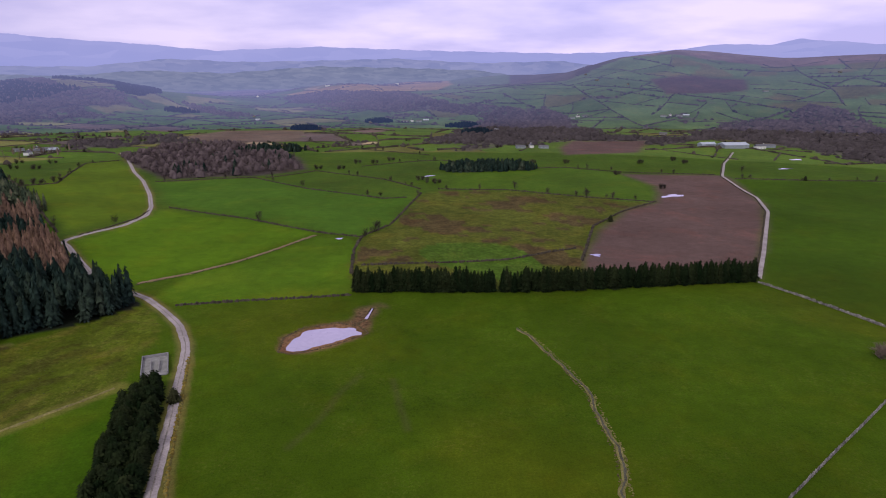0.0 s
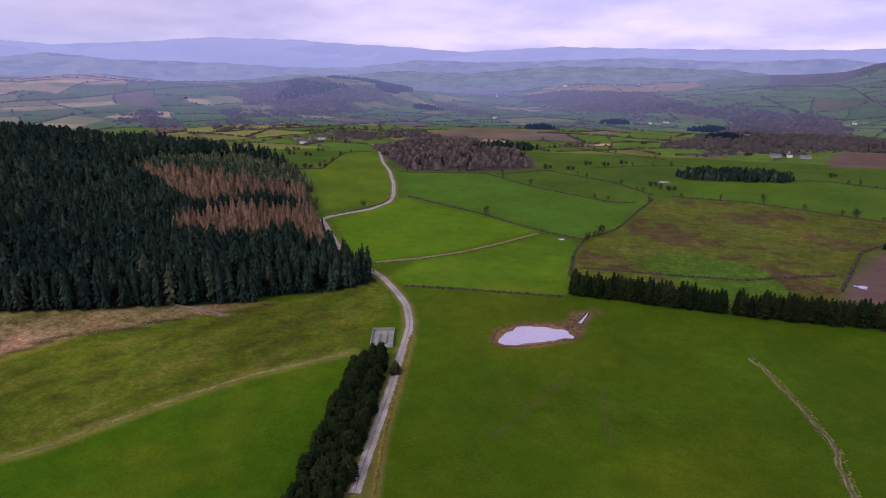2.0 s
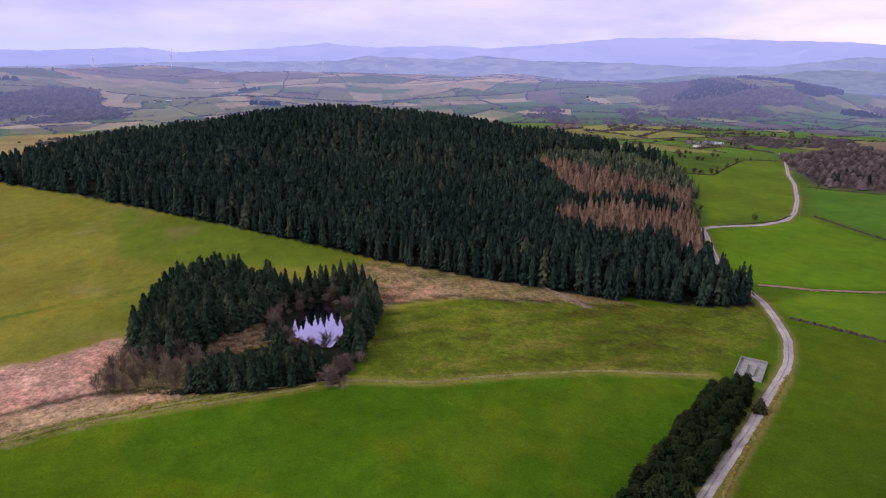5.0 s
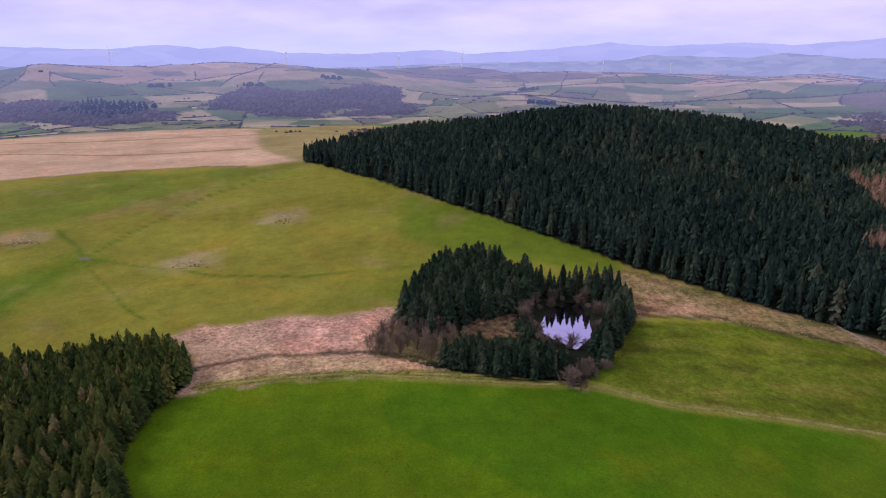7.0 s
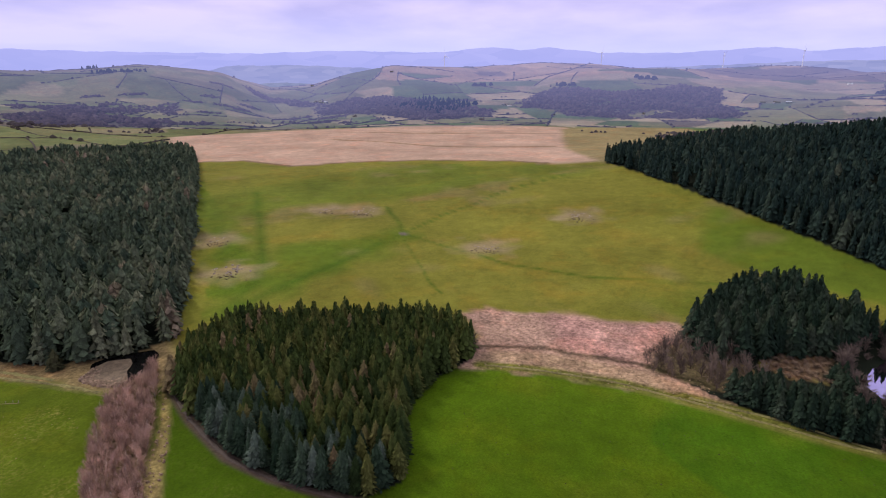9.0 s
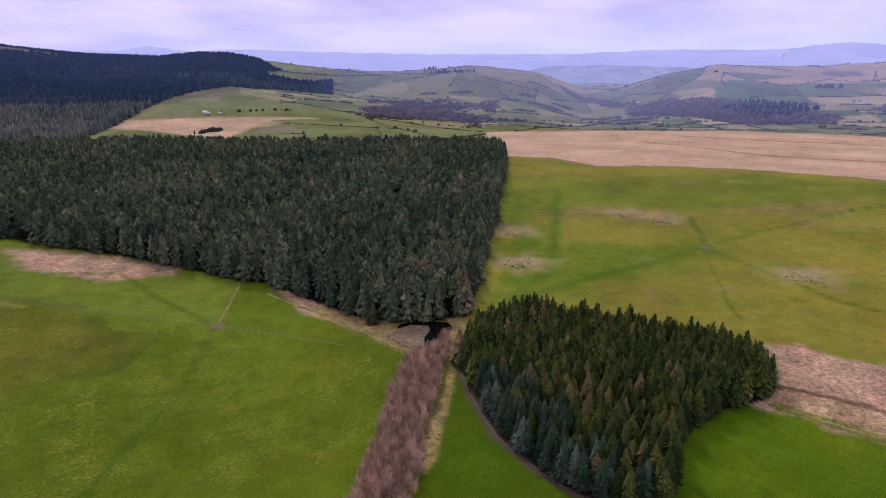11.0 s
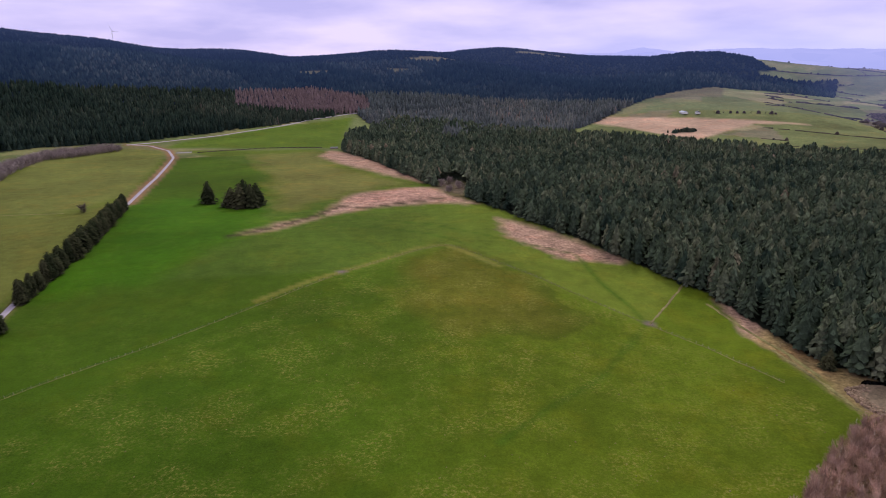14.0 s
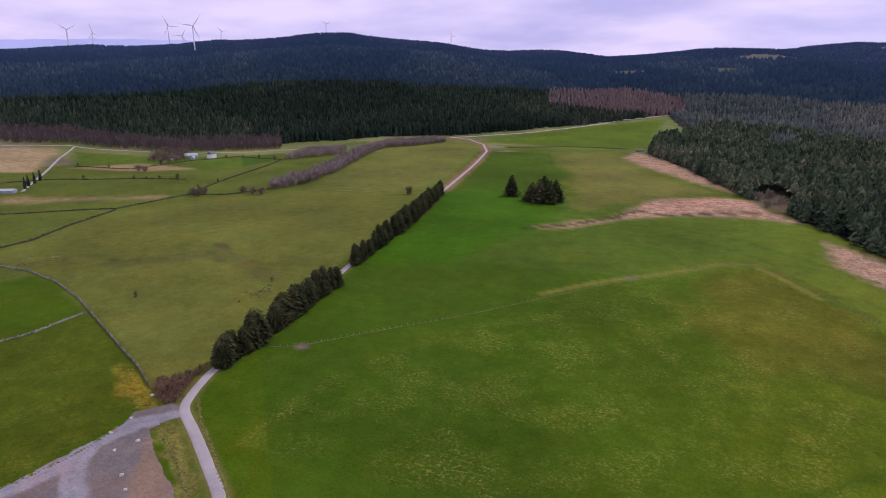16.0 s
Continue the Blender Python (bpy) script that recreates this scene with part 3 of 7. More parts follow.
VALLEY_B = [(539, 1263), (659, 1429), (814, 1452), (936, 1579), (953, 1467), (943, 1319), (961, 1227), (643, 809), (596, 820), (587, 955), (590, 1136)]
VALLEY_C = [(-601, 2349), (-371, 2245), (-123, 2136), (-7, 1960), (-143, 1885), (-407, 2007)]
HEATHER = [(693, 2120), (816, 2097), (965, 2015), (904, 1863), (651, 1829)]
VALLEY_D = [(-1930, -415), (-2211, -317), (-2154, -124), (-2276, 51), (-2162, 185), (-1803, 175), (-1729, -94), (-1806, -255)]
VALLEY_E = [(-1998, -1469), (-1928, -1138), (-1906, -828), (-1792, -504), (-1700, -396), (-1589, -607), (-1784, -972), (-1888, -1296)]
PLOT_D = [(-1833, -777), (-1972, -753), (-1927, -580), (-1810, -536), (-1697, -631)]
VALLEY_F = [(-1249, 1532), (-2843, 3743), (-1155, 1867), (-998, 1925), (-903, 1785), (-1040, 1565)]
VALLEY_G = [(-880, -1194), (-995, -1293), (-1254, -1344), (-1153, -1205), (-1300, -1065), (-1467, -976), (-1207, -1039), (-961, -1158)]
BARE_P = [(-234, 2), (-257, 10), (-265, 20), (-247, 43), (-236, 47), (-224, 31)]
BARE_Q = [(-274, 80), (-289, 87), (-292, 101), (-274, 98), (-266, 86)]
BARE_R = [(-199, 73), (-210, 81), (-210, 95), (-205, 97), (-192, 84), (-193, 77)]
SCRUB_B = [(1162, -587), (1098, -704), (937, -765), (773, -790), (815, -852), (891, -855), (1009, -827), (1177, -758), (1247, -633)]
SCRUB_C = [(731, -557), (852, -677), (831, -709), (706, -605)]
LARCH_FAR = [(139, -1454), (203, -1399), (314, -1430), (444, -1432), (490, -1580), (338, -1740), (166, -1612)]
TAN_W = [(1064, -526), (984, -594), (791, -442), (842, -411)]
TAN_X = [(774, -481), (732, -557), (625, -547), (662, -502)]
GREEN_W = [(938, -587), (704, -599), (640, -710), (596, -649), (596, -566), (633, -554), (737, -543), (788, -491)]
TAN_Y = [(648, -326), (547, -374), (513, -411), (507, -392), (618, -310)]
GORSE_Y = [(220, -141), (218, -145), (192, -135), (178, -126), (184, -122), (202, -130)]
BRAMBLE = [(187, -132), (196, -141), (191, -148), (188, -159), (185, -149), (176, -133), (180, -129)]
BANK_LANE = [(171, -138), (158, -128), (141, -117), (125, -106), (114, -99)]
BANK_INNER = [(164, -116), (156, -113), (143, -106), (131, -98), (123, -93)]
TRACK_YARD = [(181, -70), (179, -76), (176, -91), (178, -107), (177, -117), (169, -125)]
TRACK_YARD2 = [(177, -100), (176, -95), (165, -87), (159, -83), (152, -78)]
BOULDERS = [(169, -103), (156, -96), (149, -92), (167, -110), (179, -109), (188, -132), (181, -118)]
MUD_EDGE = [(-181, -182), (-161, -164), (-146, -142), (-133, -117), (-129, -98), (-128, -75), (-128, -62)]
RUSH_H = [(-160, -266), (-167, -230), (-199, -200), (-181, -180), (-163, -171), (-153, -189), (-149, -239), (-147, -249)]
RUSH_I = [(-101, -123), (-116, -134), (-133, -145), (-157, -164), (-161, -165), (-137, -143), (-116, -127), (-103, -118)]
WAY_A = [(-148, -243), (-151, -213), (-151, -187)]
WAY_B = [(-144, -299), (-148, -264), (-153, -236), (-153, -213)]
TROD_A = [(-396, -168), (-343, -175), (-302, -185), (-244, -194)]
TROD_B = [(-396, -168), (-464, -153), (-554, -127), (-621, -85)]
TROD_C = [(-396, -168), (-373, -123), (-349, -79), (-336, -27), (-336, 40)]
TROD_D = [(-396, -168), (-430, -190), (-470, -214)]
TROD_E = [(-396, -168), (-331, -131), (-290, -102)]
TROD_F = [(-500, -368), (-381, -281), (-302, -222), (-229, -193)]
TROD_G = [(203, -635), (136, -517), (-3, -459), (-93, -382), (-103, -267)]
TROD_H = [(-103, -267), (-68, -220), (-21, -171)]
PUDDLES = [(224, 586), (431, 765), (496, 857), (101, 385), (-16, 709), (-75, 427)]
DARK_TREES = [(685, -375), (698, -389), (713, -404), (672, -364)]
ROAD_HOUSE2 = [(659, -353), (778, -448), (886, -533), (977, -615)]
SCARS = [(409, -214), (238, -246), (398, -226)]
NW_TREES = [(-555, 793), (-492, 730), (-517, 727), (-512, 795), (-598, 977), (-681, 980), (-702, 1118), (-542, 926), (-551, 1124), (-419, 578), (-412, 608), (-403, 626), (-696, 1179), (-681, 1251)]
TREES_N = [(-94, 819), (-74, 844), (-131, 768), (-117, 819), (90, 766), (118, 816), (164, 820), (208, 730), (262, 815), (319, 850), (324, 821), (-160, 768), (-28, 681), (-9, 663), (-66, 1115), (226, 625), (89, 1005), (135, 1005)]
BUSH_B = [(-17, -602), (-28, -628), (-10, -640), (-36, -604), (-20, -660), (-166, -127)]
CLEARING_B = [(-281, -350), (-303, -358), (-303, -346), (-285, -330), (-273, -333)]
OLIVE_T = [(-1438, -209), (-1531, -70), (-1497, 68), (-1293, 118), (-861, -40), (-696, -53), (-914, -126)]
STRAW_S = [(275, -925), (180, -960), (110, -750), (30, -660), (81, -605), (138, -505), (175, -670)]
LUSH_B = [(-560, -485), (-440, -385), (-340, -298), (-275, -240), (-225, -205), (-245, -195), (-290, -215), (-345, -262), (-400, -330), (-500, -430)]
LUSH_M = [(-340, -235), (-380, -190), (-405, -178), (-390, -160), (-361, -156), (-320, -170), (-265, -178), (-240, -190), (-280, -215)]
NOTCH = [(-2, -620), (-4, -660), (-14, -690), (-34, -690), (-42, -630), (-31, -576)]
PATCH_B = [(-14, -1117), (-47, -1063), (-67, -1242), (-27, -1244)]
ISLAND_C = [(-167, -209), (-174, -207), (-179, -202), (-175, -198), (-169, -194), (-163, -187), (-157, -186), (-154, -196), (-156, -205)]
BUSH_GB = [(186, 234), (182, 231), (-211, -76), (-224, -71), (-229, -68)]
TAN_HILL = [(-618, 2419), (-396, 2405), (-393, 4684), (-38, 4700), (38, 2621), (-8, 2358), (-202, 2162), (-271, 2091), (-451, 2235)]
SEEP_W = [(350, -233), (338, -248), (321, -265), (315, -284), (279, -274), (248, -260)]
VERGE_IN = [(169, -122), (167, -123), (156, -118), (139, -108), (126, -100), (118, -96), (126, -92), (134, -96), (143, -102), (160, -110), (169, -117)]
SHED_W = [(-558, -1371), (-582, -1354)]
CLUMP_W = [(-479, -1164)]
TREELINE_W = [(-606, -1347), (-668, -1330), (-729, -1290)]

def bearing(x, y):
    a = np.degrees(np.arctan2(-np.asarray(x, float), y))
    return np.where(a < -70, a + 360, a)


def inside(poly, x, y):
    """Which of the places x, y lie within the outline."""
    p, hit = np.array(poly, float), np.zeros(len(x), bool)
    near = (x >= p[:, 0].min()) & (x <= p[:, 0].max()) & (y >= p[:, 1].min()) & (y <= p[:, 1].max())
    xs, ys, h = x[near], y[near], np.zeros(near.sum(), bool)
    for (x0, y0), (x1, y1) in zip(p, np.roll(p, -1, axis=0)):
        if y0 != y1:
            h ^= ((y0 > ys) != (y1 > ys)) & (xs < (x1 - x0) * (ys - y0) / (y1 - y0) + x0)
    hit[near] = h
    return hit


def near_line(line, x, y, width):
    """How near the places are to the line: 1 on it, 0 at width."""
    best = np.full(len(x), 1e9)
    for (x0, y0), (x1, y1) in zip(line, line[1:]):
        dx, dy = x1 - x0, y1 - y0
        box = (x > min(x0, x1) - width) & (x < max(x0, x1) + width) & (y > min(y0, y1) - width) & (y < max(y0, y1) + width)
        if box.any():
            t = np.clip(((x[box] - x0) * dx + (y[box] - y0) * dy) / max(dx * dx + dy * dy, 1e-9), 0, 1)
            best[box] = np.minimum(best[box], np.hypot(x[box] - x0 - t * dx, y[box] - y0 - t * dy))
    return np.clip(1 - best / width, 0, 1)


def grow(poly, metres):
    p = np.array(poly, float)
    c = p.mean(axis=0)
    d = p - c
    return c + d * (1 + metres / np.linalg.norm(d, axis=1))[:, None]


def edge_gap(place, poly):
    """Metres from each place to the outline."""
    best = np.full(len(place), 1e9)
    p = np.array(poly, float)
    for (x0, y0), (x1, y1) in zip(p, np.roll(p, -1, axis=0)):
        dx, dy = x1 - x0, y1 - y0
        t = np.clip(((place[:, 0] - x0) * dx + (place[:, 1] - y0) * dy) / max(dx * dx + dy * dy, 1e-9), 0, 1)
        best = np.minimum(best, np.hypot(place[:, 0] - x0 - t * dx, place[:, 1] - y0 - t * dy))
    return best


def resample(line, step):
    p = np.array(line, float)
    seg = np.hypot(*np.diff(p, axis=0).T)
    s = np.concatenate([[0], np.cumsum(seg)])
    t = np.linspace(0, s[-1], max(2, int(s[-1] / step) + 1))
    # rounded corners: a running mean over the densely sampled line
    q = np.stack([np.interp(t, s, p[:, 0]), np.interp(t, s, p[:, 1])], -1)
    w = 2
    if len(q) > 2 * w:
        pad = np.concatenate([np.repeat(q[:1], w, 0), q, np.repeat(q[-1:], w, 0)])
        q = np.stack([np.convolve(pad[:, k], np.ones(2 * w + 1) / (2 * w + 1), "valid") for k in (0, 1)], -1)
    return q


def wavy(x, y, s, seed=0.0):
    """Smooth noise of about -1 to 1 with features of s metres."""
    return (np.sin(x / s + 1.7 * np.sin(y / s * 0.7 + seed) + seed) + np.sin(y / s * 1.13 + 1.3 * np.sin(x / s * 0.83 + 2 * seed)) + np.sin((x + y) / s * 0.61 + seed * 3)) / 3


PONDS = [WATER_A, WATER_B, WATER_C]


def pond_level(poly):
    p = np.array(poly, float)
    return float(np.mean(height(bearing(p[:, 0], p[:, 1]), np.hypot(p[:, 0], p[:, 1])))) - 0.5


def terrain(x, y):
    """Height of the finished ground, with the pond beds dug."""
    x, y = np.atleast_1d(np.asarray(x, float)), np.atleast_1d(np.asarray(y, float))
    z = height(bearing(x, y), np.hypot(x, y))
    for poly in PONDS:
        level = pond_level(poly)
        k = np.where(inside(grow(poly, 12.0), x, y))[0]
        if len(k):
            d = edge_gap(np.stack([x[k], y[k]], -1), poly) * np.where(inside(poly, x[k], y[k]), 1, -1)
            d = d + 1.3 * wavy(x[k], y[k], 3.1, 2.0) + 0.6 * wavy(x[k], y[k], 1.3, 5.0)
            z[k] = np.where(d > -6, level + np.clip(-d * 0.14, -0.9, 0.8), z[k] * smooth(-d, 6, 12) + (level + 0.8) * (1 - smooth(-d, 6, 12)))
    return z


def at(x, y):
    return float(terrain(x, y)[0])


# ---- land cover ----
PASTURE, VIVID, OLIVE = (0.051, 0.092, 0.004), (0.066, 0.118, 0.004), (0.180, 0.172, 0.026)
STRAW, MOORLAND, BRACKEN, TILTH = (0.44, 0.275, 0.205), (0.46, 0.31, 0.225), (0.092, 0.066, 0.028), (0.122, 0.078, 0.072)
WOODLAND = (0.125, 0.095, 0.095)
DARK_FLOOR, HEATH, RUSHES, MUD = (0.014, 0.018, 0.012), (0.11, 0.075, 0.075), (0.13, 0.12, 0.035), (0.135, 0.10, 0.06)

# outline, cover, straw tufts, coarseness
GREEN_FIELDS = [(TUFTY, (0.068, 0.107, 0.007), 0.9, 0.25), (OLIVE_M, OLIVE, 0.3, 0.2), (VIVID_F, VIVID, 0.1, 0.15), (VIVID_G, (0.050, 0.108, 0.004), 0.1, 0.15),
                (OLIVE_N, (0.088, 0.118, 0.010), 0.4, 0.6), (GREEN_P, (0.105, 0.142, 0.014), 0.0, 0.0), (BRIGHT_A, (0.085, 0.163, 0.006), 0.0, 0.0), (BRIGHT_B, (0.076, 0.146, 0.007), 0.0, 0.0),
                (GREEN_C, (0.061, 0.130, 0.011), 0.0, 0.0), (OLIVE_1, (0.088, 0.140, 0.008), 0.1, 0.1), (FIELD_E, (0.046, 0.090, 0.004), 0.0, 0.1)]
OTHER_FIELDS = [(FIELD_S, (0.086, 0.135, 0.014), 0.1, 0.1), (FIELD_K, (0.067, 0.125, 0.011), 0.1, 0.1), (OLIVE_W, (0.118, 0.130, 0.028), 0.25, 0.2), (OLIVE_X, (0.13, 0.142, 0.034), 0.2, 0.2), (DARK_W, (0.064, 0.088, 0.007), 0.35, 0.3),
                (MEADOW_S, (0.086, 0.124, 0.014), 0.25, 0.2), (ROUGH, (0.096, 0.112, 0.016), 0.5, 0.7), (PLOUGH, TILTH, 0.0, 0.1), (PLOUGH_B, TILTH, 0.0, 0.1),
                (PLOUGH_C, (0.15, 0.11, 0.09), 0.0, 0.1), (MOOR, MOORLAND, 0.2, 0.3), (MOOR_W, MOORLAND, 0.2, 0.4), (OLIVE_T, (0.27, 0.215, 0.10), 0.2, 0.3)]
ROUGH_GROUND = [(RUSH_A, STRAW, 0.3, 1.0), (RUSH_B, (0.27, 0.19, 0.10), 0.3, 1.0), (WOOD_BARE, (0.085, 0.068, 0.064), 0.0, 0.6), (RUSH_C, STRAW, 0.3, 1.0),
                (RUSH_D, STRAW, 0.3, 1.0), (RUSH_E, STRAW, 0.3, 1.0), (RUSH_F, STRAW, 0.3, 1.0), (RUSH_G, STRAW, 0.3, 1.0),
                (RUSH_H, (0.27, 0.20, 0.09), 0.3, 1.0), (VERGE_IN, (0.16, 0.15, 0.04), 0.5, 0.8), (RUSH_I, (0.33, 0.25, 0.10), 0.5, 1.0), (BARE_P, (0.15, 0.115, 0.06), 0.3, 1.0), (NOTCH, (0.115, 0.088, 0.062), 0.3, 1.0)]
WET_AND_BARE = [(GLADE_A, (0.20, 0.13, 0.08), 0.3, 1.0), (RIM_B, (0.17, 0.115, 0.065), 0.3, 1.0), (BIRCH, (0.22, 0.15, 0.08), 0.4, 1.0), (TAN_W, (0.34, 0.25, 0.15), 0.2, 0.5),
                (TAN_X, (0.30, 0.22, 0.12), 0.2, 0.5), (TAN_Y, (0.26, 0.19, 0.10), 0.2, 0.6), (GREEN_W, (0.080, 0.125, 0.016), 0.2, 0.2), (GORSE_Y, (0.19, 0.165, 0.02), 0.2, 0.8),
                (BRAMBLE, (0.13, 0.075, 0.05), 0.1, 1.0), (HEATHER, (0.10, 0.068, 0.064), 0.0, 0.4), (TAN_HILL, (0.33, 0.225, 0.12), 0.1, 0.4)]
FIELDS = GREEN_FIELDS + OTHER_FIELDS + ROUGH_GROUND + WET_AND_BARE
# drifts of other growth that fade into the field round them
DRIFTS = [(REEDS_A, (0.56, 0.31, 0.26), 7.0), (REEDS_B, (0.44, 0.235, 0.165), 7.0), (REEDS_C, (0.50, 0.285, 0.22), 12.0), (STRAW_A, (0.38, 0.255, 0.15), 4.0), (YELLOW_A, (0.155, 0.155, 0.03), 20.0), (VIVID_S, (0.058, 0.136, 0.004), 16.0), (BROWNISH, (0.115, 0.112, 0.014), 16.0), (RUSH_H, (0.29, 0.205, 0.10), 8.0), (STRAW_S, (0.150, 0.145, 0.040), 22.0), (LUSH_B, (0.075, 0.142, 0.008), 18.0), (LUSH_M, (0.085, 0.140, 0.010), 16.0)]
WAYS = [(RIDGE_LINE, (0.15, 0.155, 0.03), 3.5), (PATH_FOREST, (0.24, 0.19, 0.16), 3.0), (SEEP_X, (0.085, 0.082, 0.026), 4.0), (SEEP_Y, (0.09, 0.08, 0.03), 6.0), (MOOR[:8], (0.20, 0.135, 0.075), 6.0), ([(-1010, -560), (-930, -330), (-960, -150)], (0.27, 0.185, 0.11), 9.0), ([(-1180, -640), (-1220, -420), (-1300, -200)], (0.25, 0.17, 0.10), 12.0), (LANE_S, (0.14, 0.13, 0.04), 4.5), (LANE_N, (0.14, 0.13, 0.04), 4.5), (MUD_EDGE, (0.09, 0.065, 0.05), 3.0), (BANK_A, (0.15, 0.15, 0.03), 4.5), (BANK_B, (0.15, 0.15, 0.03), 4.5), (SEEP_W, (0.105, 0.108, 0.030), 10.0), (LANE_S[-6:], (0.22, 0.125, 0.075), 9.0)]
TRAILS = [[(-33, 220), (-40, 200), (-45, 183), (-49, 170)], [(-20, 217), (-16, 198), (-12, 181)]]
TRODDEN = [(TROD_J, 4.0), (TROD_A, 6.5), (TROD_B, 3.2), (TROD_C, 2.6), (TROD_D, 3.5), (TROD_E, 1.3), (TROD_F, 7.0), (TROD_G, 3.0), (TROD_H, 3.0)]

rng = np.random.default_rng(7)
# the patchwork of far fields: a square of country split again and again along hedge lines
HEDGE_LINES, TREE = [], []


def cut(poly, point, normal):
    """The part of a convex outline on the side of the line that normal points to, and the line within the outline."""
    kept, line = [], []
    for (p, q) in zip(poly, poly[1:] + poly[:1]):
        a, b = (p[0] - point[0]) * normal[0] + (p[1] - point[1]) * normal[1], (q[0] - point[0]) * normal[0] + (q[1] - point[1]) * normal[1]
        if a >= 0:
            kept.append(p)
        if (a >= 0) != (b >= 0):
            t = a / (a - b)
            m = (p[0] + t * (q[0] - p[0]), p[1] + t * (q[1] - p[1]))
            kept.append(m)
            line.append(m)
    return kept, line


def split_land(poly, depth):
    """Splits an outline into fields; returns the number of its branch in TREE."""
    q = np.array(poly)
    c = q.mean(axis=0)
    area = abs(np.dot(q[:, 0], np.roll(q[:, 1], 1)) - np.dot(q[:, 1], np.roll(q[:, 0], 1))) / 2
    r = np.hypot(*c)
    me = len(TREE)
    TREE.append(None)
    if depth > 15 or area < rng.uniform(8000, 22000) * (1 + 2.2 * float(bump(bearing(c[0], c[1]), r, 88, r, 35, 1, 1.0)) * float(smooth(r, 1900, 2600))):
        TREE[me] = (rng.random(), rng.uniform(0.85, 1.15))
        return me
    u, s_, vt = np.linalg.svd(q - c)
    turn = rng.normal(0, 0.22)
    n = (vt[0][0] * math.cos(turn) - vt[0][1] * math.sin(turn), vt[0][0] * math.sin(turn) + vt[0][1] * math.cos(turn))
    at_ = c + vt[0] * rng.uniform(-0.16, 0.16) * np.ptp((q - c) @ vt[0])
    left, line = cut(poly, at_, n)
    right, _ = cut(poly, at_, (-n[0], -n[1]))
    if len(left) < 3 or len(right) < 3 or len(line) != 2:
        TREE[me] = (rng.random(), 1.0)
        return me
    HEDGE_LINES.append(line)
    TREE[me] = (at_, n, split_land(left, depth + 1), split_land(right, depth + 1))
    return me


split_land([(-3300.0, -3300.0), (3300.0, -3300.0), (3300.0, 3300.0), (-3300.0, 3300.0)], 0)


def field_of(x, y):
    """Two numbers of the far field that each place lies in: its kind and its tone."""
    u, v = x + 16 * wavy(x, y, 85, 1.0), y + 16 * wavy(x, y, 75, 4.0)
    kind, tone = np.zeros(len(x)), np.ones(len(x))
    todo = [(0, np.arange(len(x)))]
    while todo:
        k, idx = todo.pop()
        node = TREE[k]
        if len(idx) == 0:
            continue
        if len(node) == 2:
            kind[idx], tone[idx] = node
        else:
            d = (u[idx] - node[0][0]) * node[1][0] + (v[idx] - node[0][1]) * node[1][1]
            todo += [(node[2], idx[d >= 0]), (node[3], idx[d < 0])]
    return kind, tone


def far_palette(a, r, pick):
    """Cover of a far field by the part of the country it lies in."""
    # haze is put into these paler, greyer tones; closer fields keep fuller colour
    green, olive = np.array((0.085, 0.140, 0.055)), np.array((0.19, 0.185, 0.095))
    tan, heath, wood = np.array((0.35, 0.28, 0.185)), np.array((0.17, 0.12, 0.115)), np.array(WOODLAND)
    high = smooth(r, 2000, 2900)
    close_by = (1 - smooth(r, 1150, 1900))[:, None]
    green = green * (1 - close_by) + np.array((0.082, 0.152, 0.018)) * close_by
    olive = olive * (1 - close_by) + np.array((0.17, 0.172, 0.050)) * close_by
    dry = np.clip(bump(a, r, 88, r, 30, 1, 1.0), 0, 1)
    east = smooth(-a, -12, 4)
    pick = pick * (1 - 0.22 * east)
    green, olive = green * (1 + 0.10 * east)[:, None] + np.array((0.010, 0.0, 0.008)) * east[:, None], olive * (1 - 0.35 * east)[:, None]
    c = np.where((pick < 0.68 - 0.42 * dry)[:, None], green, np.where((pick < 0.93 - 0.28 * dry)[:, None], olive, tan))
    c = np.where(((pick > 0.95) & (r < 2300))[:, None], wood, c)
    top = (a < -6) & (r > 2620 + 220 * wavy(a * 40, r, 160, 3.0) + 90 * wavy(a * 40, r, 47, 1.0))
    c = np.where(top[:, None], np.array((0.080, 0.066, 0.056)) * (0.8 + 0.5 * pick)[:, None], c)
    crown = (dry > 0.35) & (r > 2450 + 200 * wavy(a * 40, r, 190, 5.0)) & (pick > 0.25)
    c = np.where(crown[:, None], np.array((0.44, 0.30, 0.20)) * (0.85 + 0.3 * pick)[:, None], c)
    c = np.where((wavy(a * 40, r, 210, 1.0) > 0.95 - 0.7 * high)[:, None], heath, c)
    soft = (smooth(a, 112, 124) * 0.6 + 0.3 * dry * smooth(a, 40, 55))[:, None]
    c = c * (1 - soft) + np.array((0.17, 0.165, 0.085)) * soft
    return c * (0.9 + 0.2 * pick)[:, None]


